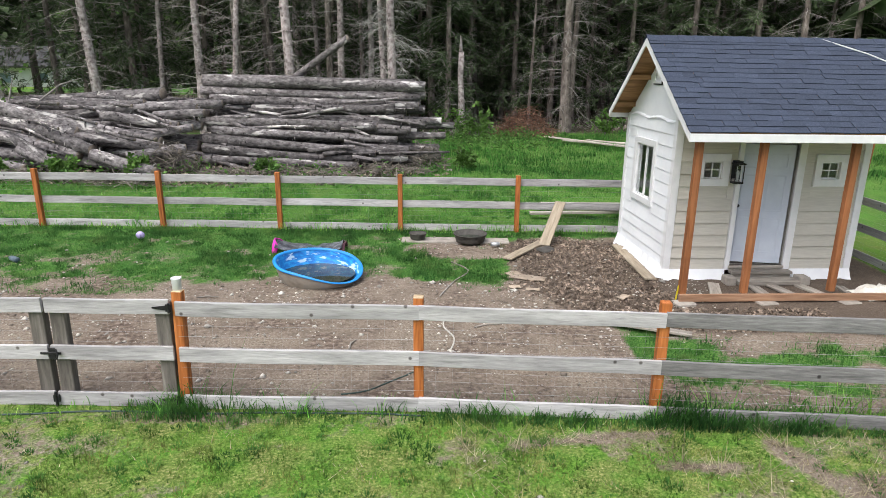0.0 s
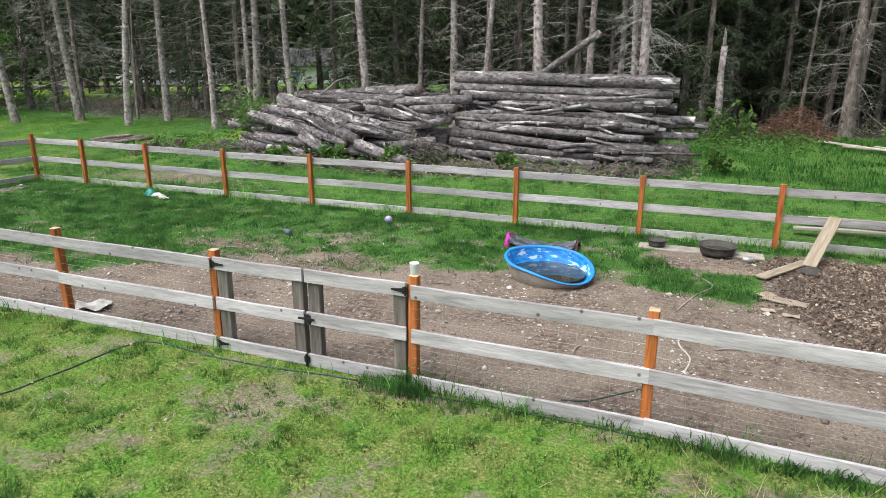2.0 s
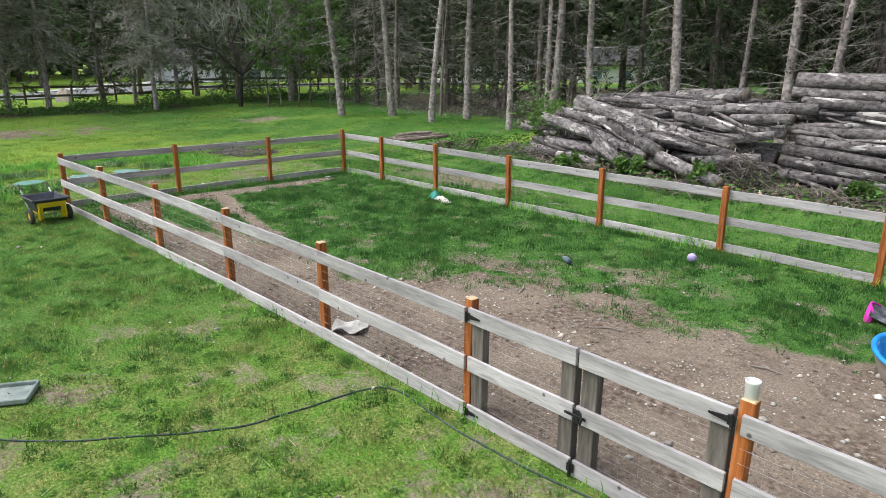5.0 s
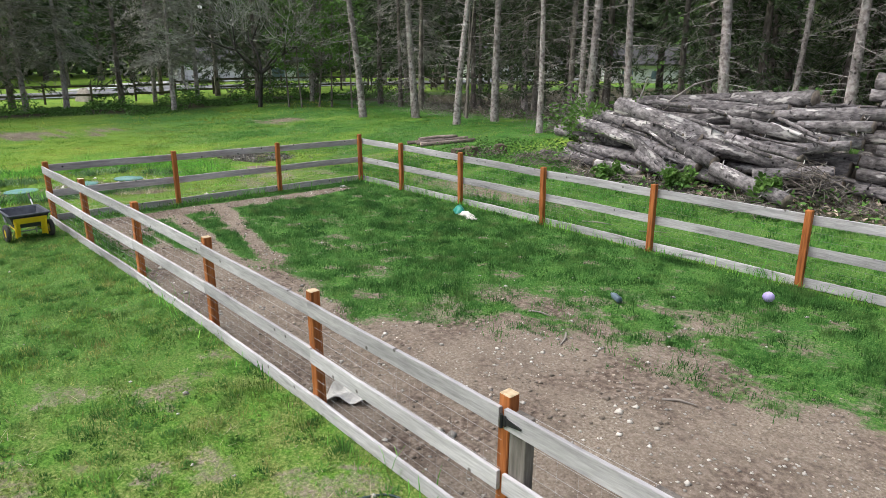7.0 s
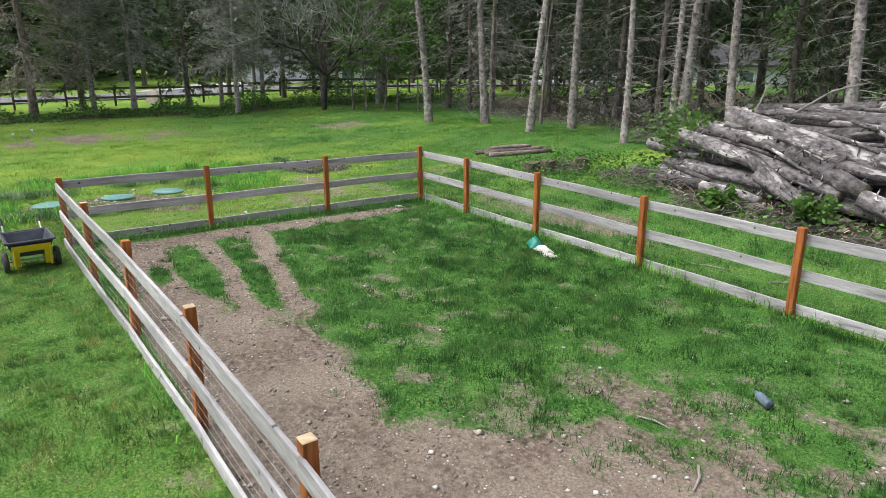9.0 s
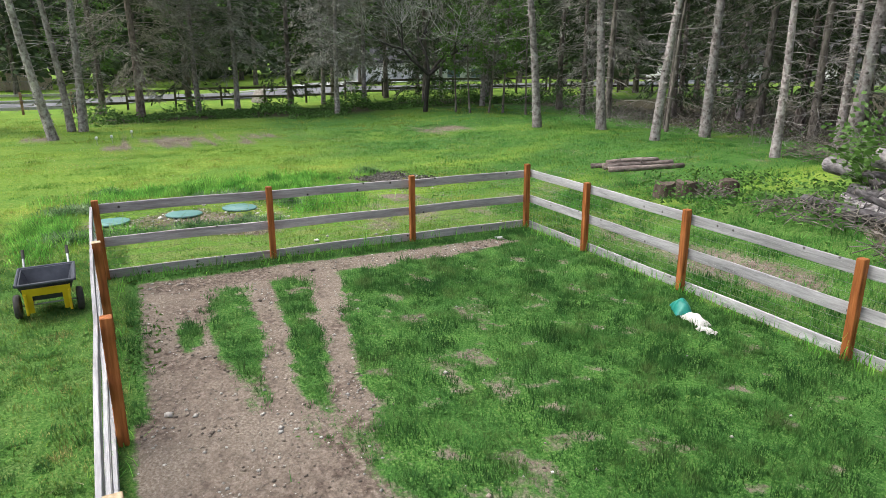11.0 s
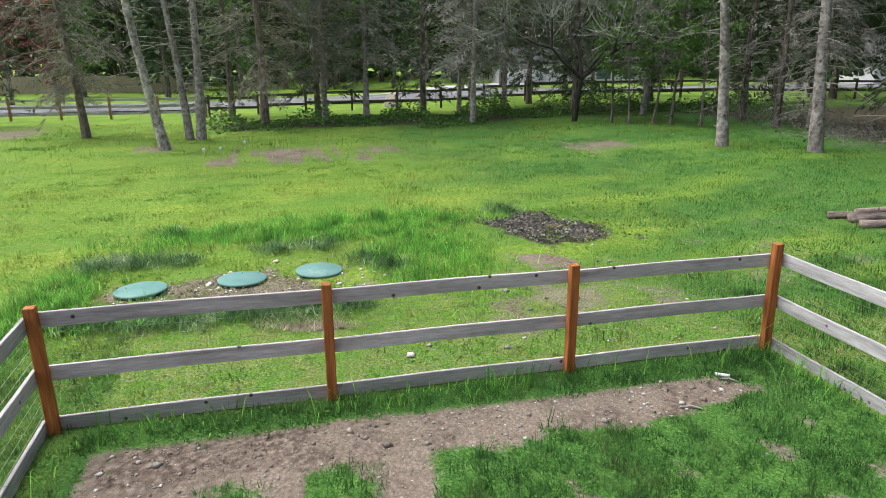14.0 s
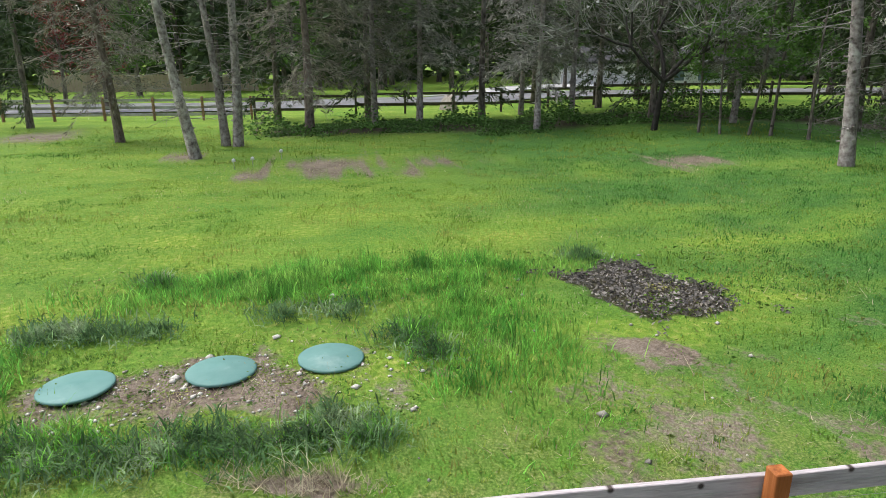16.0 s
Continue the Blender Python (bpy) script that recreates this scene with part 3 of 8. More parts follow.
    for cx, cy, rx, ry, a in ((-3.35, 5.25, 0.75, 0.3, 10), (-5.4, 3.35, 0.5, 0.3, 20), (-7.6, 3.4, 0.45, 0.2, 30), (1.35, 5.50, 0.70, 0.10, 8), (2.25, 5.08, 0.55, 0.10, -8),
                              (3.0, 5.2, 0.16, 0.45, 25), (3.5, 4.85, 0.5, 0.25, 0), (-3.6, 5.1, 0.5, 0.6, 0), (-2.2, 5.75, 2.2, 0.14, 0), (4.6, 5.2, 0.7, 0.3, 0), (-6.8, 2.6, 0.4, 0.3, 0), (-4.2, 4.2, 0.3, 0.2, 0)):
        o = np.maximum(o, (0.9 if cx > 1 else 0.62) * sm(1.35, 0.3, blob(x, y, cx, cy, rx, ry, a) + 1.0 * f + 0.5 * n))
    o = np.maximum(o, 0.5 * sm(0.54, 0.70, fbm(x, y, 0.42, 25)) * (y < 5.9) * sm(-14, -8, x))
    o = np.maximum(o, 0.45 * sm(0.58, 0.72, fbm(x, y, 0.6, 27)) * sm(-17.5, -18.5, x) * sm(-24, -20, x) * (y > 9.8))
    o = np.maximum(o, 0.75 * sm(1.2, 0.5, blob(x, y, -19.88, 7.15, 0.85, 2.05, 3) + 1.5 * f))
    o = np.maximum(o, 0.9 * sm(1.2, 0.5, blob(x, y, -18.30, 7.95, 0.16, 0.75, -12) + 1.0 * f))
    for cx, cy, rx, ry in ((-33.6, 8.2, 1.7, 3.4), (-36.0, 3.5, 0.9, 1.1), (-31.9, 19.0, 1.4, 1.2), (-44.0, -4.2, 3.0, 1.6), (-20.1, 11.9, 0.4, 0.6), (-18.5, 11.3, 0.8, 1.3), (-33.0, -2.5, 0.6, 5.0)):
        o = np.maximum(o, (0.62 if cx > -19 else 0.85) * sm(1.6, 0.2, blob(x, y, cx, cy, rx, ry) + 1.6 * n + 2.2 * f))
    o = np.maximum(o, 0.65 * sm(1.2, 0.4, blob(x, y, -12.6, 14.2, 2.6, 0.7, 0) + 1.4 * n))
    return np.where(in_pen(x, y), d, o)


def mulch_bed(x, y):
    """The bed of dark bark on the meadow: 1 within its four sides."""
    n = fbm(x, y, 0.5, 44) - 0.5
    e = 9.0
    q = ((-22.80, 11.35), (-20.70, 12.2), (-21.1, 13.65), (-23.2, 12.85))
    for (ax, ay), (bx, by) in zip(q, q[1:] + q[:1]):
        e = np.minimum(e, ((bx - ax) * (y - ay) - (by - ay) * (x - ax)) / math.hypot(bx - ax, by - ay))
    return sm(-0.14, 0.16, e + 0.9 * n)


def litter(x, y):
    """Bark and needle litter: under the log piles, in the wood, in the garden bed."""
    x, y = np.asarray(x, float), np.asarray(y, float)
    n = fbm(x, y, 1.5, 41) - 0.5
    d = sm(1.15, 0.75, blob(x, y, -7.4, 18.4, 7.6, 2.4, -4) + 0.7 * n)
    woods = np.interp(x, [-60, -44, -40, -33, -29, -22, -14, 0, 8, 30], [60, 36, 30.5, 28.0, 26.6, 26.4, 25.6, 26.5, 30, 30])
    d = np.maximum(d, sm(-0.6, 1.2, y - woods + 2.0 * n) * sm(75, 60, y) * np.maximum(sm(-44, -38, x), sm(37, 32, y)))
    d = np.maximum(d, mulch_bed(x, y))
    d = np.maximum(d, sm(1.15, 0.85, np.abs(x + 43.8 - 0.10 * (y - 8)) / 2.6 + 0.6 * n) * sm(3.5, 6, y) * sm(36, 30, y))
    return d


def chips(x, y):
    """The bed of wood chips beside the shed."""
    x, y = np.asarray(x, float), np.asarray(y, float)
    n = fbm(x, y, 0.8, 51) - 0.5
    d = sm(0.9, 1.9, x + 0.9 * n + 0.25 * (y - 10)) * sm(12.5, 11.8, y + 0.5 * n) * np.where(x > 2.6, sm(7.6, 8.3, y + 0.6 * n), sm(8.0, 8.8, y + 0.6 * n))
    return d * in_pen(x, y)


def axis(lo, hi, step, far_lo, far_hi, grow=1.22):
    a = list(np.arange(lo, hi + 1e-6, step))
    s = step
    while a[-1] < far_hi:
        s *= grow
        a.append(a[-1] + s)
    s = step
    while a[0] > far_lo:
        s *= grow
        a.insert(0, a[0] - s)
    return np.array(a)


gx, gy = axis(-24, 7, 0.12, -900, 900), axis(1.5, 18, 0.12, -900, 900)
GX, GY = np.meshgrid(gx, gy)
GZ = height(GX, GY)
nx, ny = len(gx), len(gy)
idx = np.arange(nx * ny).reshape(ny, nx)
quads = np.stack([idx[:-1, :-1], idx[:-1, 1:], idx[1:, 1:], idx[1:, :-1]], -1).reshape(-1, 4)


def ground_material():
    m = bpy.data.materials.new("ground_turf_and_earth")
    m.use_nodes = True
    t = m.node_tree
    n, l = t.nodes, t.links
    bsdf = n["Principled BSDF"]
    bsdf.inputs["Roughness"].default_value = 0.95
    bsdf.inputs["Specular IOR Level"].default_value = 0.15
    pos = n.new("ShaderNodeNewGeometry").outputs["Position"]

    def noise_tex(scale, detail=5.0, along=1.0):
        k = n.new("ShaderNodeTexNoise")
        k.inputs["Scale"].default_value, k.inputs["Detail"].default_value = scale, detail
        k.inputs["Roughness"].default_value = 0.65
        if along == 1.0:
            l.new(pos, k.inputs["Vector"])
        else:
            st = n.new("ShaderNodeMapping")
            st.inputs["Scale"].default_value = (1.0 / along, along, 1.0)
            l.new(pos, st.inputs["Vector"])
            l.new(st.outputs["Vector"], k.inputs["Vector"])
        return k.outputs["Fac"]

    def ramp(fac, stops):
        r = n.new("ShaderNodeValToRGB")
        e = r.color_ramp.elements
        while len(e) < len(stops):
            e.new(0.5)
        for q, (p, c) in zip(e, stops):
            q.position, q.color = p, (*c, 1)
        l.new(fac, r.inputs["Fac"])
        return r.outputs["Color"]

    def attr(name):
        a = n.new("ShaderNodeAttribute")
        a.attribute_name = name
        return a.outputs["Fac"]

    def mix(fac, a, b):
        k = n.new("ShaderNodeMix")
        k.data_type = "RGBA"
        l.new(fac, k.inputs["Factor"])
        l.new(a, k.inputs["A"])
        l.new(b, k.inputs["B"])
        return k.outputs["Result"]

    def ragged(fac, scale, amount):
        a = n.new("ShaderNodeMath")
        a.operation = "MULTIPLY_ADD"
        l.new(noise_tex(scale), a.inputs[0])
        a.inputs[1].default_value, a.inputs[2].default_value = amount, -amount / 2
        b = n.new("ShaderNodeMath")
        b.operation = "ADD"
        l.new(fac, b.inputs[0])
        l.new(a.outputs["Value"], b.inputs[1])
        c = n.new("ShaderNodeMapRange")
        c.inputs["From Min"].default_value, c.inputs["From Max"].default_value = 0.3, 0.7
        l.new(b.outputs["Value"], c.inputs["Value"])
        return c.outputs["Result"]

    def stretch01(fac, lo, hi):
        c = n.new("ShaderNodeMapRange")
        c.inputs["From Min"].default_value, c.inputs["From Max"].default_value = lo, hi
        l.new(fac, c.inputs["Value"])
        return c.outputs["Result"]

    fine, mid = noise_tex(38), stretch01(noise_tex(2.6), 0.40, 0.62)
    lawn = mix(mid, ramp(fine, [(0.34, (0.046, 0.125, 0.018)), (0.52, (0.108, 0.240, 0.030)), (0.70, (0.20, 0.30, 0.070))]),
               ramp(fine, [(0.34, (0.080, 0.128, 0.028)), (0.52, (0.180, 0.235, 0.060)), (0.70, (0.38, 0.345, 0.165))]))
    meadow = mix(stretch01(noise_tex(0.50, 6.0, 0.6), 0.38, 0.62), ramp(noise_tex(14), [(0.34, (0.066, 0.170, 0.022)), (0.52, (0.128, 0.262, 0.032)), (0.68, (0.225, 0.335, 0.065))]),
                 ramp(noise_tex(9), [(0.34, (0.125, 0.235, 0.026)), (0.52, (0.210, 0.325, 0.040)), (0.66, (0.38, 0.385, 0.11))]))
    pen = mix(stretch01(noise_tex(1.9), 0.38, 0.62), ramp(fine, [(0.34, (0.028, 0.082, 0.017)), (0.52, (0.055, 0.160, 0.029)), (0.68, (0.125, 0.22, 0.06))]),
              ramp(fine, [(0.34, (0.041, 0.112, 0.020)), (0.52, (0.080, 0.208, 0.036)), (0.68, (0.18, 0.27, 0.075))]))
    turf = mix(attr("meadow"), lawn, meadow)
    turf = mix(attr("pen"), turf, pen)
    earth = mix(stretch01(noise_tex(1.1), 0.40, 0.60), ramp(fine, [(0.30, (0.140, 0.109, 0.083)), (0.5, (0.250, 0.206, 0.162)), (0.70, (0.385, 0.33, 0.27))]),
                ramp(noise_tex(14), [(0.34, (0.075, 0.056, 0.044)), (0.50, (0.165, 0.127, 0.100)), (0.66, (0.31, 0.255, 0.21))]))
    duff = mix(noise_tex(2.5), ramp(noise_tex(25), [(0.3, (0.028, 0.022, 0.017)), (0.6, (0.085, 0.068, 0.052)), (0.75, (0.17, 0.145, 0.115))]),
               ramp(noise_tex(12), [(0.35, (0.035, 0.045, 0.016)), (0.7, (0.09, 0.085, 0.05))]))
    mulch = mix(noise_tex(3), ramp(noise_tex(60), [(0.3, (0.075, 0.056, 0.045)), (0.55, (0.175, 0.138, 0.110)), (0.72, (0.34, 0.285, 0.235))]),
                ramp(noise_tex(30), [(0.3, (0.045, 0.034, 0.027)), (0.7, (0.125, 0.096, 0.072))]))
    col = mix(ragged(attr("bare"), 13, 1.3), turf, earth)
    col = mix(ragged(attr("litter"), 8, 1.0), col, duff)
    col = mix(ragged(attr("chips"), 14, 1.1), col, mulch)
    l.new(col, bsdf.inputs["Base Color"])
    b = n.new("ShaderNodeBump")
    b.inputs["Strength"].default_value, b.inputs["Distance"].default_value = 0.8, 0.04
    l.new(noise_tex(24, 8), b.inputs["Height"])
    l.new(b.outputs["Normal"], bsdf.inputs["Normal"])
    return m


me = soup("ground", np.stack([GX, GY, GZ], -1).reshape(-1, 3), quads, ground_material())
me.shade_smooth()
meadow_amount = np.maximum(sm(-17.5, -20.5, GX), sm(15, 17, GY) * sm(-13, -17, GX))
# how far the turf is deep green: all of the pen, streaks of the meadow, the verge before the piles and the lawn's far
# end; towards the wood it also holds the shade of the trees as colour
deep_green_and_shade = np.clip((0.9 * sm(9, 15, GY) + 0.25) * (2.6 * fbm(GX * 1.5, GY * 0.6, 1.5, 88) - 0.75) + 0.55 * sm(14, 19, GY - 0.25 * (GX + 30)), 0, 1) * sm(-16.6, -18, GX) * sm(-48, -40, GX)
deep_green_and_shade = np.maximum(deep_green_and_shade, 0.75 * sm(-6, -11, GX) * sm(-19, -17, GX) * (GY < 6))
deep_green_and_shade = np.maximum(deep_green_and_shade, 0.75 * sm(-16.5, -14, GX) * sm(12.8, 13.2, GY))
deep_green_and_shade = np.maximum(deep_green_and_shade, in_pen(GX, GY))
for key, field in (("bare", bare(GX, GY)), ("litter", litter(GX, GY)), ("chips", chips(GX, GY)), ("meadow", meadow_amount), ("pen", deep_green_and_shade)):
    at = me.attributes.new(key, "FLOAT", "POINT")
    at.data.foreach_set("value", np.ascontiguousarray(field, dtype=np.float32).ravel())
tagged(new("ground", me), "uneven ground of turf, trodden brown earth and needle litter", "ground", kind="structure")

# ---- fences ----
RAIL_Z = (0.0, 0.465, 0.918)
RAIL_H, RAIL_T, POST_W = 0.137, 0.032, 0.09


def rail_mesh(length):
    b = Mesh()
    k = 6
    for i in range(k + 1):
        x = length * i / k
        w, q = 0.004 * math.sin(1.1 * i + length * 7), 0.003 * math.cos(0.9 * i + length * 3)
        c = 0.004
        b.v += [(x, -RAIL_T + q, c + w), (x, -RAIL_T + c + q, w), (x, -c + q, w), (x, q, c + w),
                (x, q, RAIL_H - c + w), (x, -c + q, RAIL_H + w), (x, -RAIL_T + c + q, RAIL_H + w), (x, -RAIL_T + q, RAIL_H - c + w)]
    for i in range(k):
        for j in range(8):
            b.f.append((i * 8 + j, i * 8 + (j + 1) % 8, i * 8 + 8 + (j + 1) % 8, i * 8 + 8 + j))
    b.f += [tuple(reversed(range(8))), tuple(k * 8 + j for j in range(8))]
    return b


def wire_mesh(length, z0=0.10, z1=1.02):
    """Welded wire: thin three-sided wires, level ones closer towards the ground."""
    b = Mesh()
    for z in np.linspace(z0, z1, 10):
        sag = 0.006 * math.sin(z * 40)
        b.tube([(0, 0, z), (length / 2, 0, z - 0.006 + sag), (length, 0, z)], 0.0013, 3, caps=False)
    k = max(2, int(length / 0.15))
    for i in range(1, k):
        b.tube([(length * i / k, 0.002, z0), (length * i / k, 0.002, z1)], 0.0005, 3, caps=False)
    return b


POST_MESH = Mesh().box(-POST_W / 2, -POST_W / 2, -0.1, POST_W / 2, POST_W / 2, 1.12, 0.006).make("post")
POST_MESH.materials.append(M_POST)
POST_PALE = Mesh().box(-POST_W / 2, -POST_W / 2, -0.1, POST_W / 2, POST_W / 2, 1.12, 0.006).make("post")
POST_PALE.materials.append(M_POST)
POST_PALE.materials.append(M_SAWN)
for face in POST_PALE.polygons:
    if face.center.z > 1.1:
        face.material_index = 1


def fence_run(pts, label, skip=(), post_skip=()):
    """Posts at pts; boards and wire run on the side to the right of the line."""
    f = thing("fence", label, "fence", "fences of the pen")
    for i, (x, y) in enumerate(pts):
        if i in post_skip:
            continue
        a = pts[min(i + 1, len(pts) - 1)]
        c = pts[max(i - 1, 0)]
        turn = math.degrees(math.atan2(a[1] - c[1], a[0] - c[0]))
        tilt = 0.7 * math.sin(i * 2.1 + x)
        tall = np.interp(x, [-16.47, -14.6, -11.5, 7], [1.17, 1.165, 1.14, 1.12]) + (0.035 if x < -16 and y > 12 else 0) + 0.008 * math.sin(i * 3.3)
        part("post", POST_PALE if y < 6.1 and -8 < x < 0.5 or x < -9 and i % 2 and y < 6.1 else POST_MESH, None, f, m=pose(x, y, 0, tilt, -tilt * 0.6, turn) @ Matrix.Diagonal((1, 1, tall / 1.12, 1)))
    for i in range(len(pts) - 1):
        if i in skip:
            continue
        (x0, y0), (x1, y1) = pts[i], pts[i + 1]
        ln, turn = math.hypot(x1 - x0, y1 - y0), math.degrees(math.atan2(y1 - y0, x1 - x0))
        base = pose(x0, y0, 0, 0, 0, turn)
        shape = rail_mesh(ln - 0.004).make("rail")
        shape.materials.append(M_GREYRAIL if (x0 + x1) / 2 > 1.2 and y0 < 6.6 else M_WARMRAIL if (x0 + x1) / 2 < -16 else M_RAIL)
        for k, z in enumerate(RAIL_Z):
            za, zb = (z + (0.0, 0.015, 0.042)[k] * float(sm(-8, -14, q)) for q in (x0, x1))
            slope = math.degrees(math.atan2(zb - za, ln))
            part("rail", shape, None, f, m=base @ pose(0.002, -POST_W / 2 - 0.004, za + 0.006 * math.sin(i * 1.9 + k * 2.3), 0, 0.15 * math.sin(i + k) - slope, 0))
        part("wire_netting", wire_mesh(ln), M_WIRE, f, "thin galvanised welded wire netting", m=base @ pose(0, -POST_W / 2 - 0.002, 0))
    return f


SOUTH = [(-16.49, 5.71), (-14.15, 5.80), (-11.79, 5.915), (-9.38, 6.0), (-7.03, 6.03), (-4.71, 6.02), (-2.36, 6.0), (-0.18, 5.99), (2.00, 5.88), (4.25, 5.74), (6.5, 5.6)]
NORTH = [(6.3, 12.87), (3.93, 12.87), (1.50, 12.87), (-0.79, 12.87), (-3.16, 12.87), (-5.47, 12.87), (-7.85, 12.87), (-10.21, 12.87), (-12.56, 12.87), (-14.69, 12.87), (-16.46, 12.87)]
fence_run(SOUTH, "grey weathered three-board fence with orange posts beside the lawn", skip=(5,))
fence_run(NORTH, "grey weathered three-board fence with orange posts before the log piles")
fence_run([(-16.46, 12.87), (-16.47, 10.52), (-16.48, 8.10), (-16.49, 5.71)], "grey weathered three-board fence with orange posts facing the meadow", post_skip=(0, 3))
fence_run([(7.25, 5.6), (7.25, 7.9), (7.25, 10.3), (7.25, 12.86)], "grey weathered three-board fence behind the shed")


def strap_hinge(parent, m):
    b = Mesh()
    b.box(-0.02, -0.012, -0.035, 0.03, 0.0, 0.035, 0.003)
    b.add([(0.02, -0.008, -0.022), (0.15, -0.008, -0.006), (0.15, -0.008, 0.006), (0.02, -0.008, 0.022),
           (0.02, 0, -0.022), (0.15, 0, -0.006), (0.15, 0, 0.006), (0.02, 0, 0.022)],
          [(0, 1, 2, 3), (7, 6, 5, 4), (0, 4, 5, 1), (1, 5, 6, 2), (2, 6, 7, 3), (3, 7, 4, 0)])
    b.tube([(0, -0.014, -0.045), (0, -0.014, 0.045)], 0.011, 8)
    b.tube([(0.1, -0.006, 0), (0.1, -0.013, 0)], 0.007, 6)
    return part("hinge", b, M_BLACK, parent, "black iron strap hinge", m=m)


def gate_leaf(x0, x1, hinge_side, label):
    """One leaf: three boards on two grey stiles, netting behind."""
    y = 6.01 - POST_W / 2 - 0.004
    g = thing("gate", label, "gate", "double gate of the pen", m=pose(x0, y, 0))
    w = x1 - x0
    shape = rail_mesh(w - 0.01).make("rail")
    shape.materials.append(M_RAIL)
    for z in RAIL_Z:
        part("rail", shape, None, g, m=pose(0.005, 0.002, z + 0.012))
    for sx in (0.02, w - 0.15):
        part("stile", Mesh().box(sx, 0.003, 0.05, sx + 0.13, 0.09, 1.03, 0.005), M_GREYPOST, g)
    part("wire_netting", wire_mesh(w - 0.02), M_WIRE, g, "thin galvanised welded wire netting", m=pose(0.01, 0.094, 0))
    for z in (RAIL_Z[0] + 0.09, RAIL_Z[2] + 0.08):
        if hinge_side < 0:
            strap_hinge(g, pose(0.0, -RAIL_T - 0.004, z))
        else:
            strap_hinge(g, pose(w, -RAIL_T - 0.004, z, 0, 0, 0) @ Matrix.Diagonal((-1, 1, 1, 1)))
    return g


gate_leaf(-4.66, -3.55, -1, "closed grey board gate leaf on black hinges")
leaf = gate_leaf(-3.53, -2.41, 1, "closed grey board gate leaf with black latch")
latch = Mesh().box(-0.03, -0.012, -0.06, 0.03, 0, 0.05, 0.004).box(-0.10, -0.022, -0.012, 0.09, -0.012, 0.012, 0.003)
latch.tube([(0.05, -0.03, 0.05), (0.075, -0.05, 0.0), (0.05, -0.03, -0.05)], 0.009, 6)
part("latch", latch, M_BLACK, leaf, "black iron gate latch", m=pose(0.02, -RAIL_T - 0.004, 0.55))
part("drop_bolt", Mesh().tube([(0, -0.02, 0.02), (0, -0.02, 0.16)], 0.012, 8).box(-0.03, -0.02, 0.06, 0.03, 0, 0.13, 0.003), M_BLACK, leaf, "black iron drop bolt", m=pose(0.0, -RAIL_T - 0.004, 0.0))

cup = Mesh().lathe([(0.0, 1.118), (0.034, 1.118), (0.037, 1.12), (0.042, 1.23), (0.046, 1.24), (0.046, 1.252), (0.040, 1.252), (0.036, 1.13), (0.0, 1.125)], 20)
ob = part("plastic_pipe", cup, M_WHITEPLASTIC, smooth=True, m=pose(-2.36, 6.02, 0.0))
tagged(ob, "short white plastic pipe cap standing on a gate post", "pipe")

# ---- the shed ----
SHED_TURN = 3.2
SHED = thing("shed", "small cream wooden shed with slate-blue shingle roof and cedar posts", "shed", m=pose(3.44, 10.0, 0, 0, 0, SHED_TURN))
SW, SD, SZ = 2.98, 2.08, 0.15
EAVE_F, EAVE_B, RIDGE = (-1.15, 2.36), (2.22, 2.44), (0.70, 3.60)
ROOF_U0, ROOF_U1 = -0.32, 3.40


def roof_z(v):
    (a, za), (b, zb) = (EAVE_F, RIDGE) if v < RIDGE[0] else (RIDGE, EAVE_B)
    return za + (zb - za) * (v - a) / (b - a)


def wall_panel(openings, u0, u1, z0, z1, t0, t1, along="u"):
    """A solid wall with rectangular holes right through."""
    b = Mesh()
    seen = {}
    us = sorted({u0, u1, *[o[0] for o in openings], *[o[1] for o in openings]})
    zs = sorted({z0, z1, *[o[2] for o in openings], *[o[3] for o in openings]})

    def solid(i, j):
        if not (0 <= i < len(us) - 1 and 0 <= j < len(zs) - 1):
            return False
        cu, cz = (us[i] + us[i + 1]) / 2, (zs[j] + zs[j + 1]) / 2
        return not any(o[0] < cu < o[1] and o[2] < cz < o[3] for o in openings)

    def at(i, t, j):
        if (i, t, j) not in seen:
            seen[i, t, j] = len(b.v)
            b.v.append((us[i], t, zs[j]) if along == "u" else (t, us[i], zs[j]))
        return seen[i, t, j]

    for i in range(len(us) - 1):
        for j in range(len(zs) - 1):
            if not solid(i, j):
                continue
            for t in (t0, t1):
                b.f.append((at(i, t, j), at(i + 1, t, j), at(i + 1, t, j + 1), at(i, t, j + 1)))
            for di, dj, p, q in ((-1, 0, (i, j), (i, j + 1)), (1, 0, (i + 1, j), (i + 1, j + 1)), (0, -1, (i, j), (i + 1, j)), (0, 1, (i, j + 1), (i + 1, j + 1))):
                if not solid(i + di, j + dj):
                    b.f.append((at(p[0], t0, p[1]), at(q[0], t0, q[1]), at(q[0], t1, q[1]), at(p[0], t1, p[1])))
    return b


DOOR_HOLE = (1.04, 1.89, 0.22, 2.10)
WIN_A, WIN_B = (0.46, 0.74, 1.57, 1.83), (2.27, 2.55, 1.57, 1.83)
WIN_C = (0.82, 1.58, 1.08, 1.94)
part("front_wall", wall_panel([DOOR_HOLE, WIN_A, WIN_B], 0.0, SW, SZ, 2.78, 0.02, 0.10), M_SIDING, SHED)
part("side_wall", wall_panel([WIN_C], 0.10, SD, SZ, 2.36, 0.02, 0.10, "v"), M_WRAP, SHED)
part("side_wall", Mesh().box(SW - 0.10, 0.10, SZ, SW - 0.02, SD, 2.36), M_WRAP, SHED)
part("back_wall", Mesh().box(0.0, SD, SZ, SW, SD + 0.08, 2.40), M_WRAP, SHED)
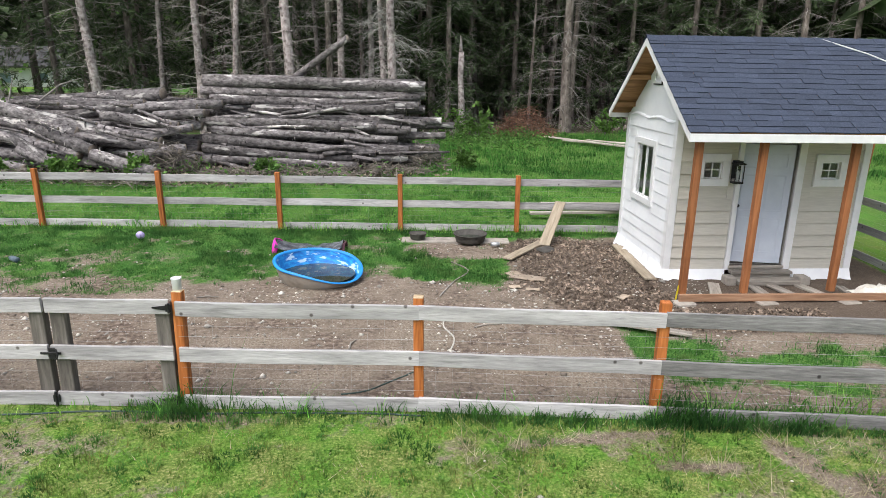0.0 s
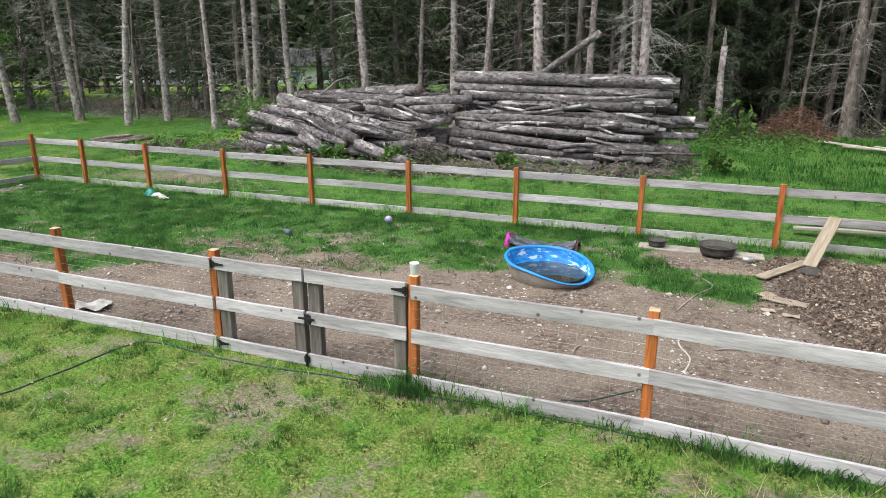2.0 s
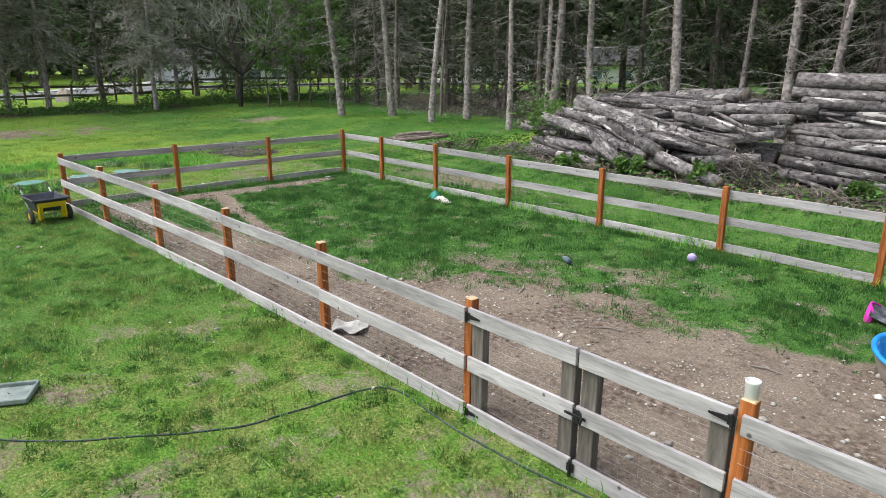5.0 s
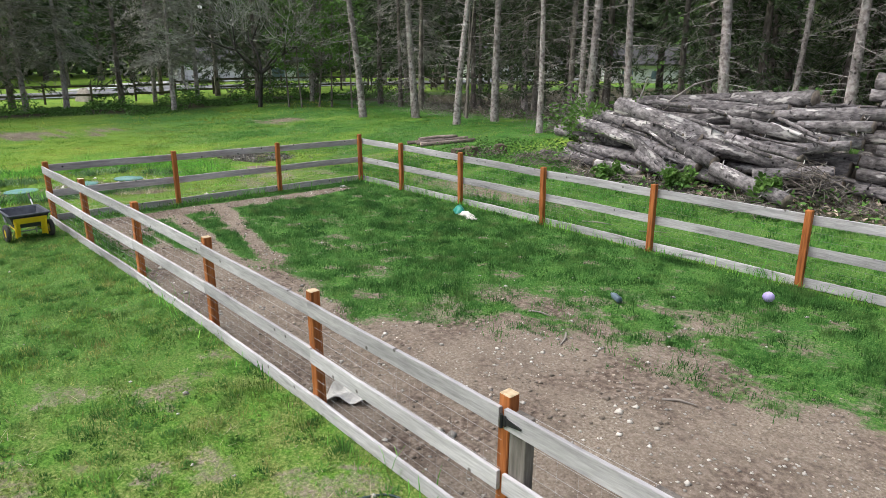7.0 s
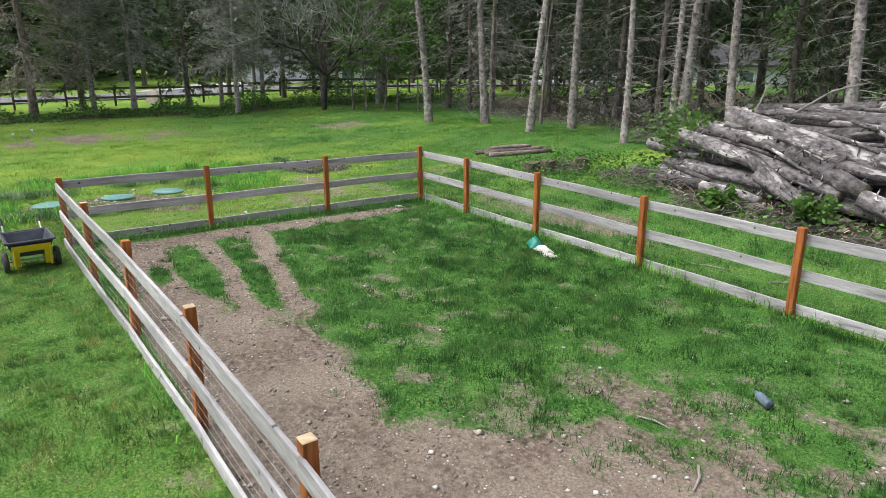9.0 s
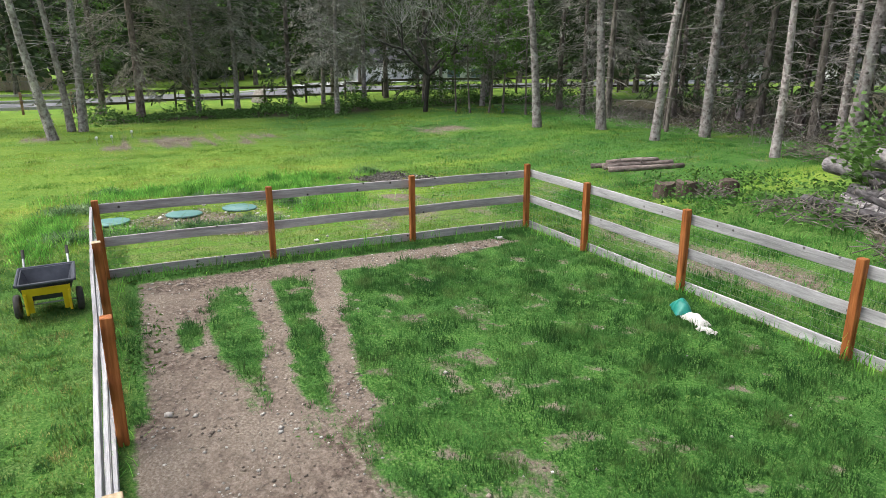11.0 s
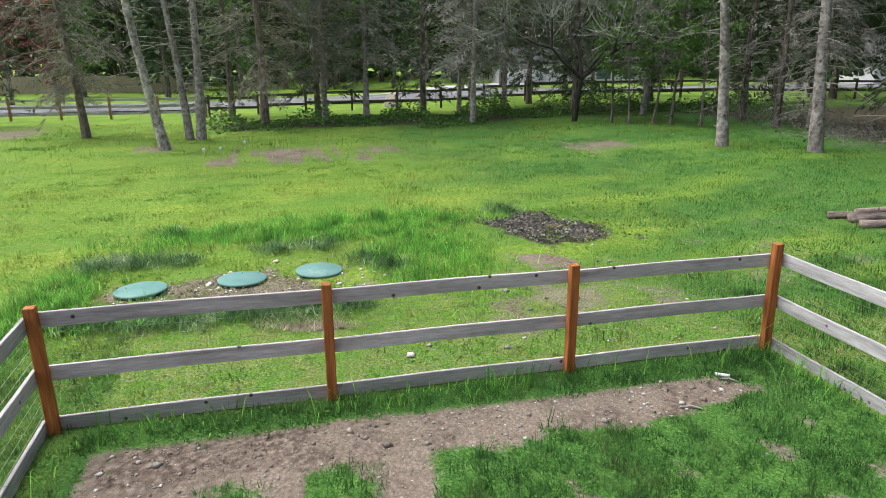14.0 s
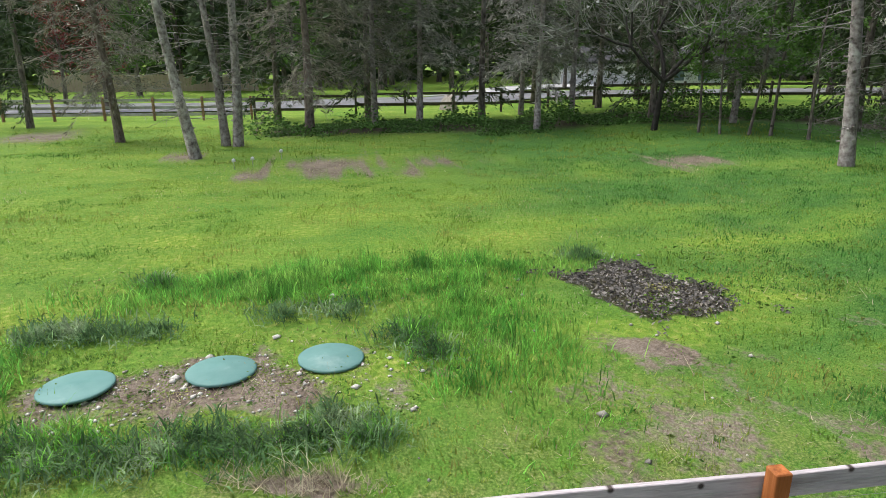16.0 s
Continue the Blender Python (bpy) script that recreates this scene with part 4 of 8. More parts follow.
part("floor_deck", Mesh().box(0.1, 0.1, 0.12, SW - 0.1, SD, 0.20), M_GREYWOOD, SHED)
for u in (0.02, SW - 0.10):
    gable = Mesh()
    tri = [(u, 0.10, 2.36), (u, SD + 0.08, 2.36), (u, SD + 0.08, roof_z(SD + 0.08) - 0.09), (u, RIDGE[0], RIDGE[1] - 0.09), (u, 0.10, roof_z(0.10) - 0.09)]
    gable.add(tri + [(p[0] + 0.08, p[1], p[2]) for p in tri],
              [(0, 1, 2, 3, 4), (9, 8, 7, 6, 5)] + [(i, (i + 1) % 5 + 0, (i + 1) % 5 + 5, i + 5) for i in range(5)])
    part("gable", gable, M_WRAP, SHED, "white wrapped gable end")
wrap = Mesh()
k = 26
for i in range(k + 1):
    v = 0.06 + (SD + 0.02) * i / k
    z = 2.405 - 0.02 * math.sin(i * 0.55) + 0.006 * math.sin(i * 2.7)
    wrap.v += [(0.016, v, z + 0.02), (-0.012 + 0.008 * math.sin(i * 1.3), v, z - 0.014)]
for i in range(k):
    wrap.f.append((2 * i, 2 * i + 2, 2 * i + 3, 2 * i + 1))
part("house_wrap_edge", wrap, M_WRAP, SHED, "loose lower edge of white house wrap")


def clip_spans(u0, u1, z0, z1, holes):
    spans = [(u0, u1)]
    for a, b, c, d in holes:
        if c < z1 and d > z0:
            spans = [s for p in spans for s in ((p[0], min(p[1], a)), (max(p[0], b), p[1])) if s[1] - s[0] > 0.02]
    return spans


def lap_board(ln, hgt, lap=0.022):
    b = Mesh()
    b.add([(0, -lap, 0), (ln, -lap, 0), (ln, -lap + 0.004, -0.004), (0, -lap + 0.004, -0.004), (0, 0, hgt), (ln, 0, hgt), (0, 0, 0), (ln, 0, 0)],
          [(0, 1, 5, 4), (3, 2, 1, 0), (6, 7, 2, 3), (0, 4, 6, 3), (1, 2, 7, 5), (4, 5, 7, 6)])
    return b


def grow(o, a):
    return (o[0] - a, o[1] + a, o[2] - a, o[3] + a)


front_holes = [(DOOR_HOLE[0] - 0.09, DOOR_HOLE[1] + 0.11, 0.0, 2.25), grow(WIN_A, 0.12), grow(WIN_B, 0.12)]
for i in range(14):
    z0 = SZ + 0.186 * i
    for a, b in clip_spans(0.10, SW - 0.10, z0, z0 + 0.186, front_holes):
        part("siding_board", lap_board(b - a, 0.20), M_SIDING, SHED, m=pose(a, 0.018, z0))
for i in range(12):
    z0 = SZ + 0.186 * i
    for a, b in clip_spans(0.10, SD, z0, z0 + 0.186, [grow(WIN_C, 0.10)]):
        part("siding_board", lap_board(b - a, 0.20, 0.016), M_WRAP, SHED, m=pose(0.018, b, z0, 0, 0, -90))
for u, v0, v1 in ((-0.012, -0.012, 0.10), (SW - 0.10, -0.012, 0.02)):
    part("corner_board", Mesh().box(u, v0, SZ - 0.01, u + 0.112, v1, 2.68, 0.004), M_WHITEPAINT, SHED)
part("corner_board", Mesh().box(-0.012, SD - 0.02, SZ - 0.01, 0.02, SD + 0.085, 2.35, 0.004), M_WHITEPAINT, SHED)


def window(hole, name_label, side=False, cols=2, rows=2, trim=0.11):
    """Trim boards, frame, muntins and panes; built facing -v, turned for the side wall."""
    a, b, c, d = hole
    w = part("window", Mesh().box(a - trim, -0.018, d, b + trim, 0.02, d + trim, 0.003), M_WHITEPAINT, SHED, name_label)
    for box in ((a - trim, -0.018, c - trim, b + trim, 0.02, c), (a - trim, -0.018, c, a, 0.02, d), (b, -0.018, c, b + trim, 0.02, d)):
        part("trim_board", Mesh().box(*box, 0.003), M_WHITEPAINT, w)
    fr = Mesh()
    s = 0.022
    fr.box(a, 0.025, c, b, 0.06, c + s).box(a, 0.025, d - s, b, 0.06, d).box(a, 0.025, c + s, a + s, 0.06, d - s).box(b - s, 0.025, c + s, b, 0.06, d - s)
    part("frame", fr, M_WHITEPAINT, w)
    mun = Mesh()
    mw = 0.008 if not side else 0.03
    for i in range(1, cols):
        u = a + (b - a) * i / cols
        mun.box(u - mw, 0.03, c + s, u + mw, 0.055, d - s)
    for j in range(1, rows):
        z = c + (d - c) * j / rows
        mun.box(a + s, 0.031, z - mw, b - s, 0.054, z + mw)
    part("muntin", mun, M_WHITEPAINT, w)
    pane = part("pane", Mesh().box(a + s, 0.040, c + s, b - s, 0.044, d - s), M_GLASS, w)
    pane.visible_shadow = False
    if side:
        w.matrix_basis = pose(0, a + b, 0, 0, 0, -90)
    return w


window(WIN_A, "small white four-pane window")
window(WIN_B, "small white four-pane window")
window(WIN_C, "white two-pane side window", side=True, cols=2, rows=1, trim=0.10)

# door: white casing, pale blue leaf standing a little open inwards
case = Mesh().box(DOOR_HOLE[0] - 0.075, -0.016, SZ, DOOR_HOLE[0], 0.10, 2.17, 0.003).box(DOOR_HOLE[1], -0.016, SZ, DOOR_HOLE[1] + 0.11, 0.10, 2.17, 0.003)
case.box(DOOR_HOLE[0], -0.012, DOOR_HOLE[3], DOOR_HOLE[1], 0.10, 2.17, 0.003)
part("door_casing", case, M_WHITEPAINT, SHED)
DW = DOOR_HOLE[1] - DOOR_HOLE[0] - 0.05
door = part("door", Mesh().box(-DW, 0, 0.0, 0, 0.04, 1.84, 0.004), M_DOOR, SHED, "pale blue panelled door standing ajar", m=pose(DOOR_HOLE[1] - 0.035, 0.03, 0.235, 0, 0, -11))
for cu in (-DW * 0.73, -DW * 0.27):
    for z0, z1 in ((0.16, 0.72), (0.82, 1.38), (1.48, 1.70)):
        pw = DW * 0.17
        ring = Mesh()
        ring.box(cu - pw, -0.008, z0, cu + pw, 0, z0 + 0.02).box(cu - pw, -0.008, z1 - 0.02, cu + pw, 0, z1)
        ring.box(cu - pw, -0.008, z0 + 0.02, cu - pw + 0.02, 0, z1 - 0.02).box(cu + pw - 0.02, -0.008, z0 + 0.02, cu + pw, 0, z1 - 0.02)
        part("panel_moulding", ring, M_DOOR, door)
part("door_knob", Mesh().tube([(-DW + 0.06, 0, 0.9), (-DW + 0.06, -0.05, 0.9)], [0.012, 0.026], 10), M_BLACK, door, "black round knob")
part("threshold", Mesh().box(DOOR_HOLE[0] - 0.02, -0.02, 0.17, DOOR_HOLE[1] + 0.02, 0.09, 0.22, 0.004), M_GREYWOOD, SHED)

# porch: posts, header, sill beam
for u, v in ((-0.13, -1.02), (0.77, -0.98), (2.08, -0.92)):
    part("porch_post", Mesh().box(u - 0.045, v - 0.045, 0.12, u + 0.045, v + 0.045, 2.32, 0.006), M_PORCH, SHED, "reddish cedar porch post")
part("porch_beam", Mesh().box(-0.19, -1.10, 0.03, 3.5, -1.055, 0.135, 0.006), M_BEAM, SHED, "faded cedar sill beam")
part("porch_header", Mesh().box(-0.1, -1.035, 2.27, SW + 0.1, -0.965, 2.345, 0.004), M_UNDERSIDE, SHED)

# roof: decking, fascia, barge boards, rafters, shingles
deck = Mesh()
prof = [EAVE_F, RIDGE, EAVE_B]
for u in (ROOF_U0, ROOF_U1):
    deck.v += [(u, v, z - 0.012) for v, z in prof] + [(u, v, z - 0.05) for v, z in prof]
deck.f = [(0, 1, 7, 6), (1, 2, 8, 7), (3, 9, 10, 4), (4, 10, 11, 5), (0, 6, 9, 3), (2, 5, 11, 8), (0, 3, 4, 1), (1, 4, 5, 2), (6, 7, 10, 9), (7, 8, 11, 10)]
part("roof_deck", deck, M_UNDERSIDE, SHED, "bare plywood roof underside")
part("fascia", Mesh().box(ROOF_U0 - 0.022, EAVE_F[0] - 0.022, EAVE_F[1] - 0.13, ROOF_U1, EAVE_F[0] - 0.002, EAVE_F[1] - 0.022, 0.003), M_WHITEPAINT, SHED)
part("fascia", Mesh().box(ROOF_U0, EAVE_B[0] + 0.002, EAVE_B[1] - 0.13, ROOF_U1, EAVE_B[0] + 0.022, EAVE_B[1] - 0.022, 0.003), M_WHITEPAINT, SHED)
for (va, za), (vb, zb) in ((EAVE_F, RIDGE), (RIDGE, EAVE_B)):
    b = Mesh()
    b.v = [(u, v, z + dz) for u in (ROOF_U0 - 0.022, ROOF_U0 - 0.002) for v, z in ((va, za), (vb, zb)) for dz in (-0.115, -0.014)]
    b.f = [(0, 1, 3, 2), (4, 6, 7, 5), (0, 4, 5, 1), (2, 3, 7, 6), (1, 5, 7, 3), (0, 2, 6, 4)]
    part("barge_board", b, M_WHITEPAINT, SHED)
for v in (0.02, 1.35, 1.95):
    part("outrigger", Mesh().box(ROOF_U0, v - 0.04, roof_z(v) - 0.135, 0.02, v + 0.0, roof_z(v) - 0.055, 0.003), M_UNDERSIDE, SHED)
vent = Mesh().box(0.0, 0.80, 2.92, 0.018, 1.10, 2.945).box(0.0, 0.80, 3.16, 0.018, 1.10, 3.18).box(0.0, 0.80, 2.945, 0.018, 0.82, 3.16).box(0.0, 1.08, 2.945, 0.018, 1.10, 3.16)
vf = part("gable_vent", vent, M_WHITEPAINT, SHED, "white framed gable vent")
# thin black strips, one below the frame and one up its side
part("vent_gasket", Mesh().box(-0.006, 0.78, 2.900, 0.016, 1.12, 2.918).box(-0.006, 0.78, 2.92, 0.016, 0.797, 3.12), M_BLACK, vf, "black strips below and beside the vent frame")

# wall lantern
lan = thing("wall_lantern", "black metal lantern with clear glass on the shed wall", "lamp", m=pose(3.44, 10.0, 0, 0, 0, SHED_TURN) @ pose(0.93, -0.02, 1.52))
part("backplate", Mesh().box(-0.05, -0.005, 0.06, 0.05, 0.015, 0.33, 0.003), M_BLACK, lan)
cage = Mesh()
for x in (-0.065, 0.055):
    for y in (-0.14, -0.03):
        cage.box(x, y, 0.02, x + 0.01, y + 0.01, 0.28)
cage.box(-0.07, -0.145, 0.0, 0.07, -0.015, 0.02).box(-0.075, -0.15, 0.28, 0.075, -0.01, 0.30).box(-0.045, -0.12, 0.30, 0.045, -0.04, 0.33)
part("cage", cage, M_BLACK, lan)
g = part("glass_cylinder", Mesh().tube([(0, -0.08, 0.03), (0, -0.08, 0.26)], 0.035, 14), M_GLASS, lan)
g.visible_shadow = False
part("bulb", Mesh().lathe([(0.0, 0.05), (0.014, 0.06), (0.014, 0.10), (0.022, 0.15), (0.012, 0.19), (0.0, 0.195)], 10), M_WHITEPLASTIC, lan, smooth=True, m=pose(0, -0.08, 0))

# plastic skirt along the foot of the walls
sk = Mesh()
line = [(-0.02, SD + 0.05)] + [(-0.02, SD * (1 - i / 28)) for i in range(29)] + [(SW * i / 40, -0.02) for i in range(41) if not 1.0 < SW * i / 40 < 1.98]
for i, (u, v) in enumerate(line):
    o = 0.05 + 0.03 * math.sin(i * 1.7) + 0.02 * math.sin(i * 4.1)
    if v > 0:
        sk.v += [(u, v, 0.22), (u - o * 0.7, v + 0.01 * math.sin(i * 3.0), 0.10), (u - o * 1.3, v + 0.02 * math.sin(i * 2.2), 0.012)]
    else:
        sk.v += [(u, v, 0.17), (u, v - o * 0.5, 0.08), (u + 0.02 * math.sin(i * 2.2), v - o * 1.1, 0.012)]
for i in range(len(line) - 1):
    if math.hypot(line[i + 1][0] - line[i][0], line[i + 1][1] - line[i][1]) < 0.16:
        for j in range(2):
            sk.f.append((3 * i + j, 3 * i + 3 + j, 3 * i + 4 + j, 3 * i + 1 + j))
ob = part("skirt", sk, M_WRAP, SHED, "crumpled white plastic sheet at the foot of the walls", smooth=True)

# steps before the door
stp = thing("door_step", "worn brown timber step before the shed door", "step", m=pose(3.44, 10.0, 0, 0, 0, SHED_TURN))
for v0, v1, z0, z1 in ((-0.17, -0.03, 0.12, 0.165), (-0.40, -0.18, 0.02, 0.085)):
    part("tread", Mesh().box(1.02, v0, z0, 1.98, v1, z1, 0.006), M_GREYWOOD, stp)
part("riser", Mesh().box(1.04, -0.14, 0.0, 1.96, -0.11, 0.12), M_GREYWOOD, stp)
part("block", Mesh().box(0.86, -0.36, 0.0, 1.01, -0.16, 0.13, 0.012), M_CONCRETE, stp)
part("block", Mesh().box(1.99, -0.36, 0.0, 2.16, -0.16, 0.13, 0.012), M_CONCRETE, stp)
for i, (u, v, ln, wd, a) in enumerate(((0.55, -0.62, 0.75, 0.16, 68), (1.2, -0.70, 0.55, 0.16, 84), (1.55, -0.62, 0.5, 0.16, 96), (2.0, -0.66, 0.6, 0.16, 98), (2.5, -0.7, 0.5, 0.14, 80))):
    pl = part("plank", Mesh().box(-ln / 2, -wd / 2, 0, ln / 2, wd / 2, 0.03, 0.004), M_GREYWOOD, m=pose(3.44, 10.0, 0, 0, 0, SHED_TURN) @ pose(u, v, 0.015, 1.5, 2.0, a))
    tagged(pl, "short worn plank lying on the earth under the porch", "plank", "planks under the porch")
for u, v in ((-0.12, -1.08), (1.05, -1.09), (2.25, -1.09)):
    bl = part("concrete_block", Mesh().box(-0.14, -0.1, -0.05, 0.14, 0.1, 0.035, 0.015), M_CONCRETE, m=pose(3.44, 10.0, 0, 0, 0, SHED_TURN) @ pose(u, v - 0.02, 0.0, 0, 0, 8))
    tagged(bl, "pale concrete block under the porch beam", "block", "porch footings")

# cable over the roof
cab = Mesh().tube([(2.30, RIDGE[0] + 0.02, RIDGE[1] + 0.03), (2.9, 0.35, roof_z(0.35) + 0.03), (3.42, -0.08, roof_z(-0.08) + 0.03), (4.6, -1.0, 2.0)], 0.009, 6)
ob = part("roof_cable", cab, M_WHITEPLASTIC, m=pose(3.44, 10.0, 0, 0, 0, SHED_TURN))
tagged(ob, "thin white cable lying over the shingle roof", "cable")

# ladder behind the shed
lad = thing("ladder", "weathered orange wooden ladder leaning behind the shed", "ladder", m=pose(7.10, 11.6, 0.0, -4, 0, -80))
for x in (-0.2, 0.2):
    part("rail", Mesh().box(x - 0.025, -0.03, 0, x + 0.025, 0.03, 2.3, 0.004), M_PORCH, lad)
for i in range(7):
    part("rung", Mesh().tube([(-0.2, 0, 0.25 + 0.3 * i), (0.2, 0, 0.25 + 0.3 * i)], 0.016, 8), M_RAWWOOD, lad)

# ---- log piles ----
def make_log(p0, p1, r, seed, label, group, stubs=7, bark=None):
    rr = random.Random(seed)
    p0, p1 = Vector(p0), Vector(p1)
    ln = (p1 - p0).length
    n, k = 12, 9
    b = Mesh()
    bend, ph = rr.uniform(-0.05, 0.05), rr.uniform(0, 6)
    r0, r1 = r * rr.uniform(1.0, 1.12), r * rr.uniform(0.82, 0.98)
    for i in range(k):
        t = i / (k - 1)
        rad = r0 + (r1 - r0) * t
        for j in range(n):
            a = 2 * math.pi * j / n
            w = 1 + 0.05 * math.sin(3 * a + ph + 2.5 * t) + 0.04 * math.sin(5 * a - ph + 9 * t) + rr.uniform(-0.055, 0.055)
            b.v.append((t * ln + (0 if 0 < i < k - 1 else rr.uniform(-0.015, 0.015)), bend * math.sin(t * math.pi) + rad * w * math.cos(a), 0.5 * bend * math.sin(t * 5 + ph) * t * (1 - t) * 4 + rad * w * math.sin(a)))
    for i in range(k - 1):
        for j in range(n):
            b.f.append((i * n + j, i * n + (j + 1) % n, (i + 1) * n + (j + 1) % n, (i + 1) * n + j))
    ends = len(b.f)
    b.f += [tuple(j for j in reversed(range(n))), tuple((k - 1) * n + j for j in range(n))]
    for s in range(stubs):
        t, a = rr.uniform(0.08, 0.92), rr.uniform(0, 6.28)
        rad = r0 + (r1 - r0) * t
        d = Vector((rr.uniform(0.1, 0.5), math.cos(a), math.sin(a))).normalized()
        c = Vector((t * ln, rad * 0.8 * math.cos(a), rad * 0.8 * math.sin(a)))
        b.tube([c, c + d * (rad * 0.2 + rr.uniform(0.03, 0.16))], [0.020, 0.007], 5)
    me = b.make("log", True)
    me.materials.append(bark or M_LOG)
    me.materials.append(M_ENDGRAIN)
    me.polygons[ends].material_index = me.polygons[ends + 1].material_index = 1
    ob = new("log", me)
    x = (p1 - p0).normalized()
    z = Vector((0, 0, 1)) - x * x.z
    z.normalize()
    y = z.cross(x)
    roll = Matrix.Rotation(rr.uniform(0, 6.28), 4, "X")
    ob.matrix_basis = Matrix((( x.x, y.x, z.x, p0.x), (x.y, y.y, z.y, p0.y), (x.z, y.z, z.z, p0.z), (0, 0, 0, 1))) @ roll
    return tagged(ob, label, "log", group)


STACK = "stacked logs of the tall pile"
LAB = "grey weathered spruce log with peeling bark in the tall stack"
# front face of the tall pile: depth y, left x and z, right x and z, radius
FACE = [(19.0, -6.66, 2.70, -0.48, 2.62, 0.175), (18.9, -6.71, 2.44, -0.62, 2.32, 0.115), (18.8, -6.43, 2.24, -0.66, 2.10, 0.135), (18.5, -5.2, 1.97, -1.32, 2.00, 0.125),
        (18.45, -5.6, 1.78, -1.05, 1.80, 0.105), (18.2, -6.55, 1.66, -1.75, 1.58, 0.12), (18.0, -6.16, 1.44, -2.5, 1.30, 0.118), (18.25, -3.6, 1.52, -0.96, 1.42, 0.09),
        (17.85, -6.36, 1.22, -1.76, 0.90, 0.125), (18.1, -4.0, 1.32, -1.2, 1.24, 0.118), (17.65, -6.33, 1.00, -2.3, 0.76, 0.125), (17.95, -2.6, 1.02, -0.86, 0.98, 0.147),
        (17.9, -2.4, 0.74, -0.9, 0.76, 0.12), (17.5, -6.3, 0.72, -4.7, 0.68, 0.12), (17.15, -4.96, 0.58, -4.08, 0.56, 0.085), (18.5, -2.6, 1.70, -0.40, 1.68, 0.107),
        (18.55, -2.9, 1.30, 0.10, 1.31, 0.125), (18.4, -1.9, 1.55, -0.86, 1.50, 0.105), (19.1, -2.4, 1.55, 0.34, 1.56, 0.11), (18.6, -2.2, 0.95, -0.1, 0.92, 0.13), (17.5, -4.6, 0.66, -2.2, 0.62, 0.11)]
for i, (y, xa, za, xb, zb, r) in enumerate(FACE):
    make_log((xa, y, za), (xb, y + 0.08 * math.sin(i * 2.1), zb), r * 0.94, 100 + i, LAB, STACK, 14)
rl = random.Random(8)
for lay in range(9):
    z = 0.66 + 0.245 * lay
    y0 = 18.05 + 0.13 * lay + 0.18
    for j in range(4 if lay < 8 else 2):
        y = y0 + 0.34 + j * 0.31 + rl.uniform(-0.03, 0.03)
        xa, xb = -6.5 + rl.uniform(-0.3, 0.5), -0.7 + rl.uniform(-0.6, 0.7 if lay < 5 else 0.2)
        make_log((xa, y, z + rl.uniform(-0.04, 0.04)), (xb, y + rl.uniform(-0.1, 0.1), z + rl.uniform(-0.06, 0.04)), rl.uniform(0.115, 0.155), 200 + lay * 10 + j, LAB, STACK, 2)
make_log((-4.51, 19.66, 2.64), (-2.55, 18.60, 3.87), 0.098, 300, "grey log leaning up out of the tall stack", STACK)

rp = random.Random(77)
for i in range(30):
    x, z = rp.uniform(-6.6, -1.6), rp.uniform(0.75, 2.2)
    y = np.interp(z, [0.6, 2.3], [17.38, 18.62]) + rp.uniform(-0.04, 0.06)
    ln, e = rp.uniform(0.5, 2.0), radians(rp.uniform(-16, 10))
    make_log((x, y, z), (x + ln * math.cos(e), y + rp.uniform(-0.05, 0.1), z + ln * math.sin(e)), rp.uniform(0.018, 0.055), 950 + i, "thin broken pole stuck in the tall stack", "thin poles on the pile", 3, M_PEELEDLOG if i % 3 else None)

HEAP = "tumbled logs of the low pile"
LAB2 = "grey and white peeling log in the tumbled pile"
SIDE = [(-11.9, 17.7, 2.00, -7.3, 17.3, 1.15, 0.185), (-12.9, 17.45, 1.52, -10.3, 17.1, 1.12, 0.15), (-12.6, 17.75, 1.70, -9.4, 17.3, 1.40, 0.165), (-14.3, 18.3, 1.16, -11.9, 17.9, 0.92, 0.14),
        (-13.5, 17.9, 0.82, -11.5, 17.5, 0.80, 0.135), (-11.1, 17.3, 1.28, -9.5, 16.4, 0.62, 0.16), (-10.3, 17.2, 1.42, -8.7, 16.6, 1.02, 0.17), (-10.1, 18.0, 1.74, -7.9, 18.0, 2.12, 0.14),
        (-10.4, 17.1, 1.10, -9.1, 16.7, 0.88, 0.13), (-9.6, 17.3, 1.28, -7.2, 17.1, 1.05, 0.145), (-8.7, 16.6, 0.92, -6.9, 15.9, 0.60, 0.155), (-11.2, 18.8, 2.02, -9.1, 18.7, 2.04, 0.13),
        (-8.9, 17.6, 1.82, -6.9, 17.6, 1.55, 0.13), (-12.5, 19.4, 2.04, -8.9, 19.4, 2.36, 0.12), (-9.5, 18.9, 2.16, -7.6, 18.5, 2.34, 0.19), (-11.8, 16.8, 0.62, -10.4, 16.5, 0.58, 0.11),
        (-8.6, 17.9, 1.95, -5.9, 18.2, 2.12, 0.13), (-8.2, 17.4, 1.36, -6.5, 17.5, 1.55, 0.12), (-8.0, 16.9, 0.85, -6.6, 17.2, 1.05, 0.12), (-13.9, 17.2, 0.62, -12.0, 17.0, 0.60, 0.12),
        (-12.2, 18.2, 2.06, -9.6, 18.3, 1.86, 0.13), (-13.2, 18.2, 1.42, -10.6, 17.9, 1.50, 0.13), (-9.2, 16.9, 0.72, -7.4, 16.5, 0.58, 0.12), (-7.6, 17.8, 1.80, -6.2, 17.6, 1.92, 0.11), (-10.7, 16.9, 0.98, -9.2, 16.2, 0.60, 0.12)]
for i, (xa, ya, za, xb, yb, zb, r) in enumerate(SIDE):
    make_log((xa, ya, za), (xb, yb, zb), r * 1.0, 400 + i, LAB2, HEAP, 12, M_PEELEDLOG)
